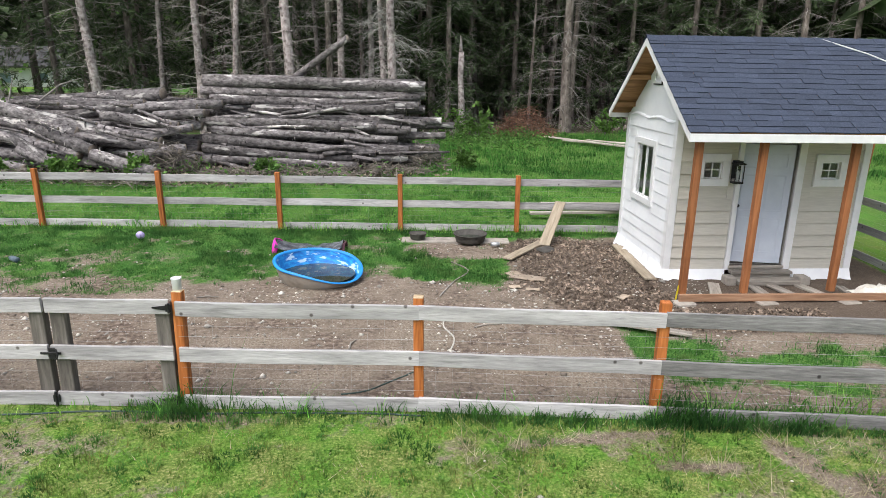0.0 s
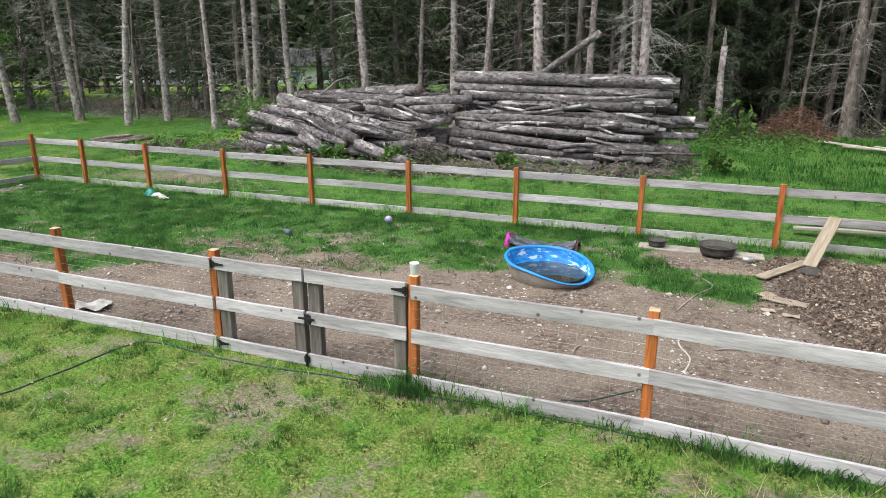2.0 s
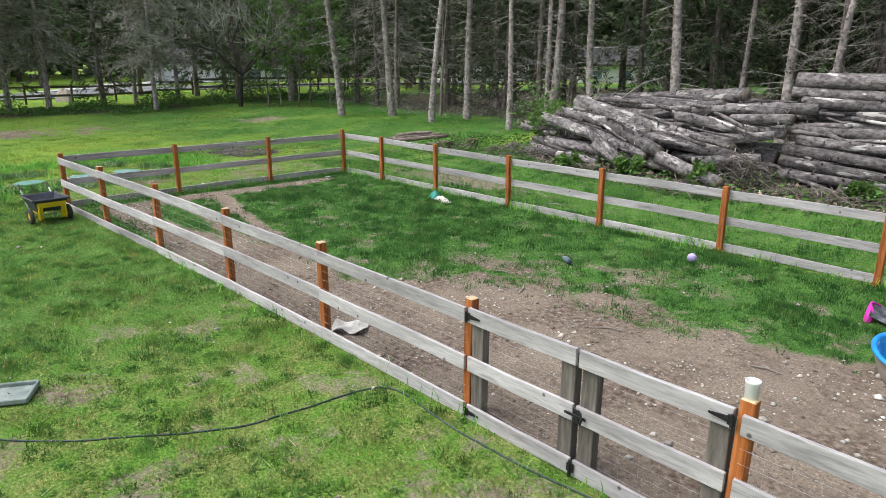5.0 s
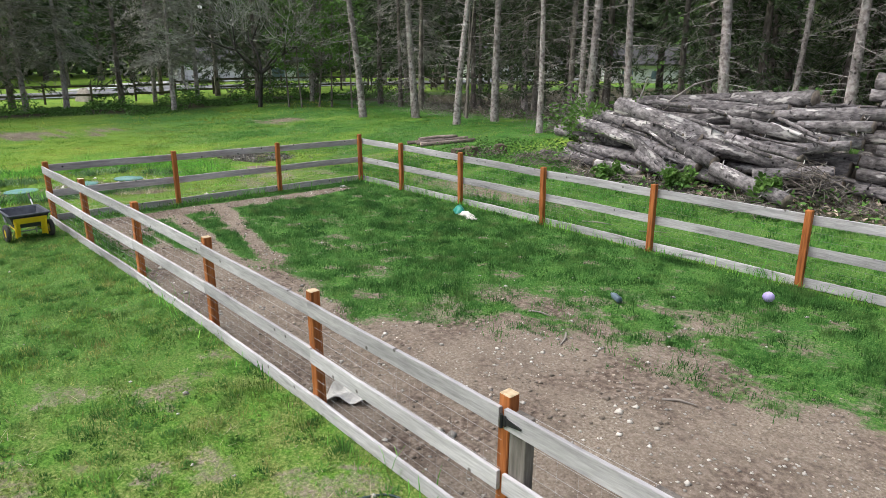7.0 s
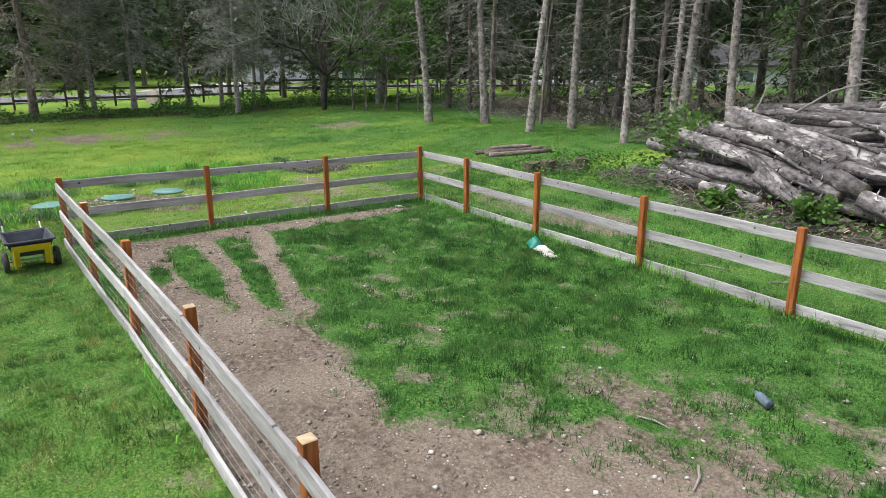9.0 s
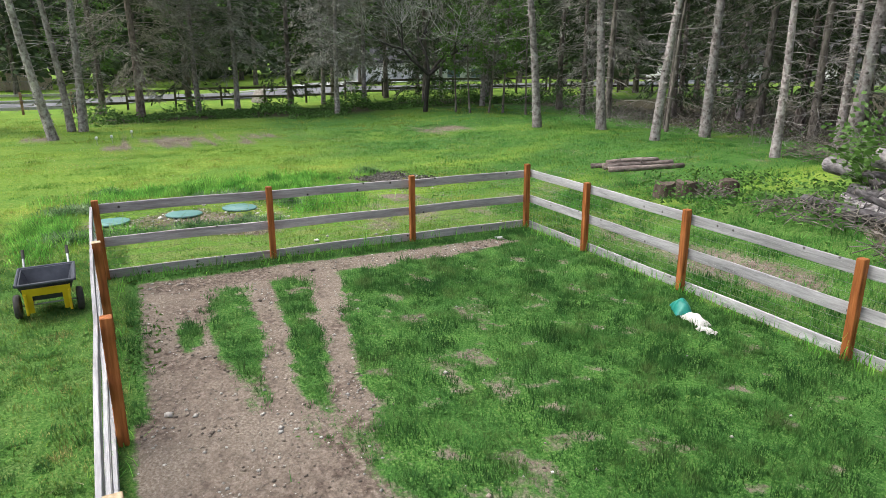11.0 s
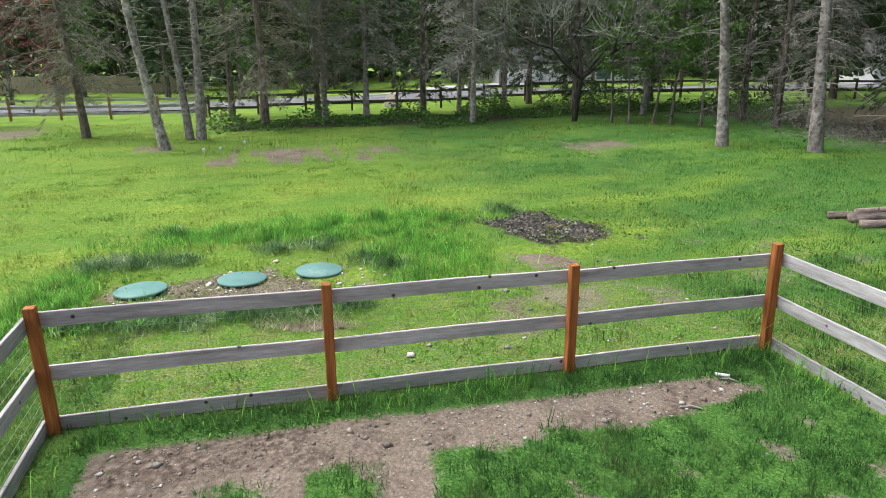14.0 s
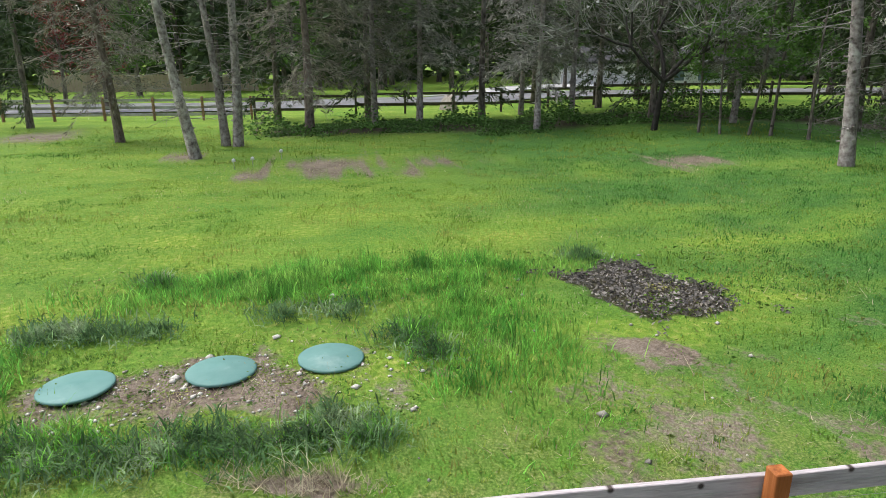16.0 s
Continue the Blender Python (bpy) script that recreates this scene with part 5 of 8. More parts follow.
for lay in range(7):
    z = 0.62 + 0.235 * lay
    for j in range(7 - lay // 2):
        xa = -13.4 + 0.30 * lay + rl.uniform(-0.3, 0.8)
        y = 17.35 + 0.17 * lay + 0.27 * j + rl.uniform(-0.05, 0.05)
        ln = rl.uniform(3.4, 4.6)
        a = radians(rl.uniform(-16, 12))
        for k in range(2):
            xs = xa + k * (ln - 0.3)
            if xs + 2.0 > -6.6:
                continue
            xe = min(xs + ln * math.cos(a), -6.7 + rl.uniform(-0.2, 0.3))
            make_log((xs, y, z + rl.uniform(-0.05, 0.06)), (xe, y + ln * math.sin(a) * 0.5, z + rl.uniform(-0.12, 0.10)), rl.uniform(0.10, 0.16), 500 + lay * 40 + j * 2 + k, LAB2, HEAP, 3, M_PEELEDLOG)

# thin poles thrown over the low pile
for i in range(34):
    x, y = rl.uniform(-13.2, -7.6), rl.uniform(17.0, 18.6)
    z = np.interp(y, [16.8, 17.6, 18.6], [0.95, 1.75, 2.20]) * np.interp(x, [-13.6, -12, -7.5], [0.62, 1, 1]) + 0.06
    a, ln = radians(rl.uniform(-40, 25)), rl.uniform(0.9, 2.4)
    make_log((x, y, z), (x + ln * math.cos(a), y + ln * math.sin(a), z + rl.uniform(-0.35, 0.12)), rl.uniform(0.025, 0.06), 900 + i, "thin weathered pole thrown over the tumbled pile", "thin poles on the pile", 3)

# two long bent branches that stand out of the low pile
for a, b, c in (((-10.83, 18.20, 2.13), (-10.20, 18.20, 2.57), (-9.60, 18.20, 2.74)), ((-11.72, 18.20, 1.95), (-11.62, 18.20, 2.20), (-11.45, 18.20, 2.73))):
    ob = part("dead_branch", Mesh().tube([(a[0] - 0.15, a[1], a[2] - 0.3), a, b, c], [0.035, 0.030, 0.022, 0.010], 6), M_PALETWIG, smooth=True)
    tagged(ob, "long bent dead branch standing out of the tumbled pile", "branch", "branches of the pile")

# far logs and stumps west of the piles
for i, (xa, ya, xb, yb, r, z) in enumerate(((-21.0, 18.0, -20.2, 19.8, 0.085, 0.05), (-20.6, 18.1, -19.85, 19.95, 0.095, 0.06), (-20.25, 18.0, -19.4, 19.9, 0.085, 0.05), (-20.6, 18.2, -20.05, 19.6, 0.07, 0.17))):
    make_log((xa, ya, zat(xa, ya) + z), (xb, yb, zat(xb, yb) + z), r, 800 + i, "reddish grey log lying in the grass", "small row of logs in the grass", 3, M_PINKLOG)


def stump(x, y, r, h, seed):
    rr = random.Random(seed)
    b = Mesh()
    n, k = 16, 5
    for i in range(k):
        t = i / (k - 1)
        for j in range(n):
            a = 2 * math.pi * j / n
            w = r * (1.25 - 0.3 * math.sqrt(t)) * (1 + 0.07 * math.sin(5 * a + seed) * (1.4 - t) + rr.uniform(-0.03, 0.03))
            b.v.append((w * math.cos(a), w * math.sin(a), -0.08 + (h + 0.08) * t + (0.03 * math.sin(a * 2 + seed) if i == k - 1 else 0)))
    for i in range(k - 1):
        for j in range(n):
            b.f.append((i * n + j, i * n + (j + 1) % n, (i + 1) * n + (j + 1) % n, (i + 1) * n + j))
    b.f.append(tuple((k - 1) * n + j for j in range(n)))
    me = b.make("tree_stump", False)
    me.materials.append(M_STUMPBARK)
    me.materials.append(M_STUMPTOP)
    me.polygons[len(b.f) - 1].material_index = 1
    ob = new("tree_stump", me)
    ob.matrix_basis = pose(x, y, zat(x, y))
    return tagged(ob, "grey brown sawn tree stump in the weeds", "stump", "stumps beyond the fence")


for i, (x, y, r, h) in enumerate(((-16.80, 16.68, 0.22, 0.32), (-16.45, 16.95, 0.23, 0.34), (-16.30, 17.40, 0.17, 0.16), (-15.95, 17.65, 0.21, 0.32), (-16.6, 17.45, 0.14, 0.20))):
    stump(x, y, r, h, i)


def stick_heap(cx, cy, rx, ry, h, n, seed, mat, label, length=0.9):
    r = np.random.default_rng(seed)
    b = Mesh()
    for i in range(n):
        a, q = r.uniform(0, 6.28), math.sqrt(r.uniform(0, 1))
        x, y = rx * q * math.cos(a), ry * q * math.sin(a)
        z = h * (1 - q ** 1.5) * r.uniform(0.4, 1.0) + 0.04
        d = Vector((r.normal(0, 1), r.normal(0, 1), r.normal(-0.05, 0.35))).normalized()
        ln = length * r.uniform(0.4, 1.1)
        p = Vector((x, y, z))
        b.tube([p - d * ln / 2, p + d * ln * 0.1 + Vector((0, 0, 0.03)), p + d * ln / 2], [0.010, 0.008, 0.003], 4)
    ob = part("brush_heap", b, mat, m=pose(cx, cy, zat(cx, cy)))
    return tagged(ob, label, "brush heap", kind="stuff")


stick_heap(3.4, 27.2, 1.25, 0.9, 1.25, 560, 3, M_REDBARK, "heap of reddish rotten bark and branches")
stick_heap(-6.9, 16.9, 0.75, 0.5, 0.75, 210, 4, M_BRUSH, "tangle of grey dead branches between the piles", 0.7)
stick_heap(-0.35, 18.2, 0.5, 0.6, 0.8, 110, 5, M_BRUSH, "grey dead branches against the stack end", 0.7)
for i, (x, y, rx, ry, h, n) in enumerate(((-13.3, 16.9, 1.3, 0.7, 0.28, 260), (-10.4, 16.0, 1.6, 0.5, 0.22, 260), (-7.6, 15.8, 1.0, 0.45, 0.22, 180), (-4.2, 16.7, 2.2, 0.5, 0.20, 300), (-1.6, 17.1, 1.4, 0.5, 0.22, 220), (-16.15, 17.3, 0.55, 0.45, 0.24, 150), (-10.8, 18.3, 1.6, 0.9, 2.0, 110), (-8.3, 18.3, 1.2, 0.8, 2.1, 90))):
    stick_heap(x, y, rx, ry, h, n, 10 + i, M_BRUSH, "broken twigs and bark strewn at the foot of the logs" if i < 6 else "thin broken branches lying over the log pile", 0.55)
stick_heap(-17.6, 23.7, 1.5, 0.8, 0.7, 260, 6, M_BRUSH, "grey dead brush at the wood edge", 0.9)
for i, (xa, ya, xb, yb, z) in enumerate(((4.1, 26.0, 6.7, 22.2, 0.12), (4.6, 24.9, 7.4, 22.5, 0.10), (5.4, 24.6, 6.6, 23.6, 0.14))):
    d = Vector((xb - xa, yb - ya, 0))
    ln = d.length
    pl = part("plank", Mesh().box(0, -0.09, 0, ln, 0.09, 0.045, 0.005), M_PALEPLANK, m=pose(xa, ya, zat(xa, ya) + z, 0, 0, math.degrees(math.atan2(d.y, d.x))))
    tagged(pl, "pale grey plank lying in long grass", "plank", "planks in the long grass")
for i, (xa, ya, xb, yb, z) in enumerate(((1.9, 13.9, 3.9, 14.0, 0.10), (2.2, 14.4, 4.2, 14.3, 0.16), (2.6, 14.1, 4.4, 13.8, 0.22))):
    d = Vector((xb - xa, yb - ya, 0))
    pl = part("plank", Mesh().box(0, -0.07, 0, d.length, 0.07, 0.05, 0.005), M_PALEPLANK, m=pose(xa, ya, zat(xa, ya) + z, 0, -1, math.degrees(math.atan2(d.y, d.x))))
    tagged(pl, "pale grey board lying behind the fence", "plank", "boards behind the fence")

# ---- trees ----
def sticks(p0, p1, r0, r1):
    """Three-sided tapered sticks from arrays of ends and radii."""
    d = p1 - p0
    d = d / np.maximum(np.linalg.norm(d, axis=1), 1e-6)[:, None]
    ref = np.where(np.abs(d[:, 2:3]) > 0.9, np.array([[1.0, 0, 0]]), np.array([[0, 0, 1.0]]))
    a = np.cross(d, ref)
    a /= np.linalg.norm(a, axis=1)[:, None]
    b = np.cross(d, a)
    ring = []
    for p, r in ((p0, r0), (p1, r1)):
        for k in range(3):
            t = 2 * math.pi * k / 3
            ring.append(p + (a * math.cos(t) + b * math.sin(t)) * r[:, None])
    v = np.stack(ring, 1)
    o = 6 * np.arange(len(p0))[:, None, None]
    f = np.array([(0, 1, 4, 3), (1, 2, 5, 4), (2, 0, 3, 5)])[None] + o
    return v.reshape(-1, 3), f.reshape(-1, 4)


def bough_set(r, n, z0, z1, length, rise, droop, twigs, twig_len, rad, trunk_x, hang=0.3):
    """Boughs in loose whorls: a bent main stem and twigs along it. Returns the sticks and the twig tips."""
    A, B, RA, RB, tips = [], [], [], [], []
    for i in range(n):
        z = z0 + (z1 - z0) * (i + r.uniform(-0.3, 0.3)) / n
        az = r.uniform(0, 2 * math.pi)
        ln = length * r.uniform(0.45, 1.1)
        el = rise + r.normal(0, 0.16)
        p = np.array([trunk_x(z), 0.0, z])
        d = np.array([math.cos(az) * math.cos(el), math.sin(az) * math.cos(el), math.sin(el)])
        k = 4
        pts = [p]
        for j in range(k):
            d = d + np.array([r.normal(0, 0.09), r.normal(0, 0.09), -droop / k + r.normal(0, 0.05)])
            d /= np.linalg.norm(d)
            p = p + d * ln / k
            pts.append(p)
        for j in range(k):
            A.append(pts[j]); B.append(pts[j + 1])
            RA.append(rad * (1 - 0.22 * j)); RB.append(rad * (1 - 0.22 * (j + 1)) + 0.001)
        for j in range(twigs):
            t = r.uniform(0.18, 1.0) * k
            q = min(int(t), k - 1)
            c = pts[q] + (pts[q + 1] - pts[q]) * (t - q)
            along = (pts[q + 1] - pts[q]) / (ln / k)
            side = np.cross(along, (0, 0, 1)) * (1 if j % 2 else -1)
            e = along * r.uniform(0.3, 0.9) + side * r.uniform(0.4, 1.0) + np.array([0, 0, r.normal(-hang, 0.3)])
            e /= np.linalg.norm(e)
            tl = twig_len * r.uniform(0.4, 1.2)
            s = c + e * tl
            A.append(c); B.append(s)
            RA.append(rad * 0.45); RB.append(rad * 0.10)
            tips.append((c, s))
    return np.array(A), np.array(B), np.array(RA), np.array(RB), tips


def leaf_quads(c, along, size, wide, r):
    k = len(c)
    a = along / np.maximum(np.linalg.norm(along, axis=1), 1e-6)[:, None]
    b = np.cross(a, r.normal(size=(k, 3)))
    b /= np.maximum(np.linalg.norm(b, axis=1), 1e-6)[:, None]
    s = size[:, None]
    v = np.stack([c - a * s * 0.5, c + b * s * wide, c + a * s * 0.5, c - b * s * wide], 1).reshape(-1, 3)
    return v, np.arange(4 * k).reshape(-1, 4)


def needles_on(tips, per, size, wide, r, sag=0.3):
    c, a = [], []
    for p, q in tips:
        for j in range(per):
            t = r.uniform(0, 1.05)
            c.append(p + (q - p) * t + r.normal(0, 0.05, 3))
            d = (q - p) + r.normal(0, 0.25, 3) * np.linalg.norm(q - p) + np.array([0, 0, -sag * np.linalg.norm(q - p)])
            a.append(d)
    c, a = np.array(c), np.array(a)
    return leaf_quads(c, a, size * r.uniform(0.6, 1.4, len(c)), wide, r)


def upper_crown(r, z0, z1, spread, n, size, trunk_x):
    t = r.uniform(0, 1, n) ** 0.8
    z = z0 + (z1 - z0) * t
    q = spread * (1 - 0.85 * t) * np.sqrt(r.uniform(0.05, 1, n))
    az = r.uniform(0, 2 * math.pi, n)
    c = np.stack([q * np.cos(az) + trunk_x(z), q * np.sin(az), z - 0.25 * q], -1)
    a = np.stack([np.cos(az), np.sin(az), np.full(n, -0.45)], -1) + r.normal(0, 0.25, (n, 3))
    return leaf_quads(c, a, size * r.uniform(0.6, 1.3, n), 0.33, r)


def tree_trunk(r, h, r0, bend, stubs=True):
    b = Mesh()
    pts, rad = [], []
    k = 11
    for i in range(k):
        z = -0.25 + (h + 0.25) * (i / (k - 1)) ** 1.15
        pts.append((bend(z), 0.05 * math.sin(z * 0.6), z))
        rad.append(r0 * (1.0 - 0.82 * max(z, 0) / h) * (1.28 if i == 0 else 1.1 if i == 1 else 1.0))
    b.tube(pts, rad, 10, caps=False)
    z = 0.7
    while stubs and z < 7.0:
        for j in range(int(r.integers(2, 6))):
            a, ln = r.uniform(0, 2 * math.pi), r.uniform(0.03, 0.16)
            rr = r0 * (1.0 - 0.82 * z / h)
            c, d = np.array([float(bend(z)), 0.05 * math.sin(z * 0.6), z + r.uniform(-0.06, 0.06)]), np.array([math.cos(a), math.sin(a), r.uniform(-0.3, 0.2)])
            b.tube([tuple(c + d * rr * 0.7), tuple(c + d * (rr + 0.015)), tuple(c + d * (rr + ln))], [0.045, 0.026, 0.010], 5)
        z += r.uniform(0.28, 0.55)
    return b


TREE_KINDS = {}


def tree_kind(key, seed, name, label, h, r0, bark, boughs, needle=None, crown=None, curve=0.0):
    """One tree with its parts, kept far under its copies' places: the first use is the thing itself."""
    r = np.random.default_rng(seed)

    def bend(z):
        return curve * np.sin(np.asarray(z) / h * 2.6) * 0.8

    specs = [("trunk", tree_trunk(r, h, r0, bend, bark == M_PALEBARK).make("trunk", True), bark, "")]
    if boughs:
        mat, args = boughs
        A, B, RA, RB, tips = bough_set(r, *args[:9], bend, *args[9:])
        v, f = sticks(A, B, RA, RB)
        specs.append(("branchwork", soup("branchwork", v, f, mat), mat, "bare grey dead branches" if not needle else ""))
        if needle:
            nm, per, size, wide, sag = needle
            v, f = needles_on(tips, per, size, wide, r, sag)
            specs.append(("foliage", soup("foliage", v, f, nm), nm, ""))
    if crown:
        cm, z0, spread, n, size = crown
        v, f = upper_crown(r, z0, h * 1.04, spread, n, size, bend)
        specs.append(("crown", soup("crown", v, f, cm), cm, ""))
    for _, me, mt, _ in specs:
        if not me.materials:
            me.materials.append(mt)
    TREE_KINDS[key] = (name, label, specs)


def plant(key, x, y, scale=1.0, turn=0.0, lean=(0, 0), group="trees of the wood", label=None):
    name, lab, specs = TREE_KINDS[key]
    t = thing(name, label or lab, "tree", group, m=pose(x, y, zat(x, y) - 0.03, lean[0], lean[1], 0) @ pose(0, 0, 0, 0, 0, turn) @ Matrix.Diagonal((scale, scale, scale, 1)))
    for pn, me, mt, pl in specs:
        ob = part(pn, me, None, t, pl)
        if pn != "trunk":
            ob["kind"] = "stuff"
    return t


# boughs: n, z0, z1, length, rise, droop, twigs, twig length, radius
for i in range(3):
    tree_kind(f"bare{i}", 20 + i, "spruce_tree", "tall spruce with pale bare trunk and dead lower branches", 15.0 + i, 0.150 + 0.015 * i, M_PALEBARK,
              (M_PALETWIG, (28 + 6 * i, 1.3, 7.6, 1.7, 0.05, 0.25, 7, 0.45, 0.016)), crown=(M_NEEDLE, 8.4, 1.7, 190, 0.75), curve=0.12 * (i - 1))
for i in range(3):
    tree_kind(f"dead{i}", 30 + i, "spruce_tree", "dark spruce with dense grey dead branches", 15.0, 0.15 + 0.02 * i, M_BARK,
              (M_TWIG, (40, 1.0, 8.0, 2.2, 0.0, 0.35, 12, 0.62, 0.016)), crown=(M_NEEDLE, 8.0, 2.0, 230, 0.8), curve=0.1 * (i - 1))
for i in range(2):
    tree_kind(f"lichen{i}", 36 + i, "spruce_tree", "spruce hung with pale grey lichen on dead branches", 15.0, 0.17, M_PALEBARK,
              (M_LICHENTWIG, (58, 1.6, 8.0, 1.35, 0.1, 0.55, 20, 0.42, 0.013)), crown=(M_NEEDLE, 8.4, 1.7, 190, 0.75), curve=0.06)
for i in range(3):
    tree_kind(f"fir{i}", 40 + i, "conifer_tree", "dark green conifer with drooping boughs", 14.0, 0.17, M_BARK,
              (M_TWIG, (50, 1.2, 8.5, 2.8, 0.1, 0.65, 12, 0.62, 0.018, 0.18)), (M_NEEDLE, 6, 0.26, 0.10, 0.2), (M_NEEDLE, 8.3, 2.4, 300, 0.8), 0.05 * (i - 1))
for i in range(2):
    tree_kind(f"grey{i}", 46 + i, "conifer_tree", "grey green half-bare conifer with drooping boughs", 14.0, 0.15, M_PALEBARK,
              (M_TWIG, (76, 2.6, 8.5, 3.2, 0.05, 0.50, 14, 0.62, 0.017, 0.12)), (M_DULLNEEDLE if i else M_DRYNEEDLE, 8, 0.20, 0.075, 0.15), (M_NEEDLE, 8.3, 2.2, 260, 0.8), 0.06)
for i in range(2):
    tree_kind(f"dark{i}", 60 + i, "conifer_tree", "half-bare conifer with brown drooping dead boughs", 14.0, 0.17, M_BROWNBARK,
              (M_BROWNTWIG, (84, 1.9 - 0.3 * i, 8.5, 2.9, 0.05, 0.55, 16, 0.62, 0.016, 0.14)), (M_BROWNNEEDLE, 6, 0.20, 0.07, 0.15), (M_NEEDLE, 8.3, 2.2, 260, 0.8), 0.06)


def forked_tree(key, seed, name, label, bark, twig, leaf, height_, stems):
    """A broadleaf tree: stems that fork again and again, thinner each time."""
    r = np.random.default_rng(seed)
    wood, A, B, RA, RB, tips = Mesh(), [], [], [], [], []

    def grow_on(p, d, ln, rad, depth):
        pts, k = [p], 3
        for j in range(k):
            d = d + r.normal(0, 0.05 if depth == 0 else 0.13, 3) + np.array([0, 0, 0.07])
            d = d / np.linalg.norm(d)
            p = p + d * ln / k
            pts.append(p)
        if depth < 3:
            wood.tube([tuple(q) for q in pts], [rad * (1 - 0.13 * j) for j in range(k + 1)], 7, caps=False)
        else:
            for j in range(k):
                A.append(pts[j]); B.append(pts[j + 1]); RA.append(rad * (1 - 0.2 * j)); RB.append(rad * (1 - 0.2 * (j + 1)))
        if depth >= 5:
            tips.append((pts[0], pts[-1]))
            return
        kids = 4 if depth == 0 else 3 if depth in (1, 3) else 2
        for c in range(kids + (1 if depth >= 1 else 0)):
            at = pts[-1] if c < kids else pts[1 + int(r.integers(0, 2))]
            side = r.normal(0, 1, 3) * np.array([1, 1, 0.55])
            side = side - d * side.dot(d)
            side /= np.linalg.norm(side)
            e = d * r.uniform(0.6, 1.0) + side * (r.uniform(0.25, 0.65) if depth == 0 else r.uniform(0.5, 1.0) if depth == 1 else r.uniform(0.4, 1.0))
            grow_on(at, e / np.linalg.norm(e), ln * r.uniform(0.64, 0.92), rad * (0.62 if c < kids else 0.42), depth + 1)

    for q in range(stems):
        a = 2 * math.pi * q / stems + r.uniform(-0.4, 0.4)
        grow_on(np.array([0.10 * math.cos(a), 0.10 * math.sin(a), -0.15]), np.array([0.10 * math.cos(a), 0.10 * math.sin(a), 1.0]), height_ * 0.27, 0.13, 0)
    v, f = sticks(np.array(A), np.array(B), np.maximum(np.array(RA), 0.012), np.maximum(np.array(RB), 0.008))
    specs = [("trunk", wood.make("trunk", True), bark, ""), ("branchwork", soup("branchwork", v, f, twig), twig, "grey lichen-covered twigs")]
    v, f = needles_on(tips, 2, 0.09, 0.3, r, 0.0)
    specs.append(("foliage", soup("foliage", v, f, leaf), leaf, "a few small new leaves"))
    specs[0][1].materials.append(bark)
    TREE_KINDS[key] = (name, label, specs)


forked_tree("broad", 50, "broadleaf_tree", "bare lichen-covered broadleaf tree with a few new leaves", M_DARKBARK, M_LICHENTWIG, M_FRESHLEAF, 7.2, 1)
tree_kind("farfir", 58, "conifer_tree", "dark conifer across the road", 14.0, 0.22, M_BARK, None, None, (M_NEEDLE, 1.6, 3.0, 1100, 0.75), 0.0)
tree_kind("thin0", 52, "young_tree", "thin young tree with fresh green leaves", 7.0, 0.055, M_BARK,
          (M_TWIG, (30, 2.0, 6.8, 1.4, 0.5, 0.2, 10, 0.45, 0.010)), (M_FRESHLEAF, 7, 0.12, 0.33, 0.1), None, 0.25)
tree_kind("thin1", 53, "young_tree", "thin bare young trunk", 9.0, 0.06, M_BARK, (M_TWIG, (16, 1.5, 8.5, 0.9, 0.3, 0.2, 5, 0.4, 0.009)), None, (M_NEEDLE, 7.0, 1.2, 260, 0.6), 0.15)
tree_kind("red", 54, "broadleaf_tree", "small tree with red spring leaves", 7.0, 0.13, M_BARK,
          (M_TWIG, (50, 1.6, 6.8, 2.0, 0.6, 0.1, 12, 0.5, 0.014)), (M_REDLEAF, 4, 0.12, 0.35, 0.0), None, 0.1)
tree_kind("far", 56, "broadleaf_tree", "leafy green tree across the road", 11.0, 0.22, M_BARK,
          (M_TWIG, (50, 1.6, 9.5, 3.2, 0.45, 0.1, 10, 0.8, 0.025)), (M_FRESHLEAF, 7, 0.24, 0.35, 0.0), None, 0.1)

def tilt(deg, yaw):
    """A lean of so many degrees to the right of one who looks along yaw."""
    return (-deg * math.sin(radians(yaw)), deg * math.cos(radians(yaw)))


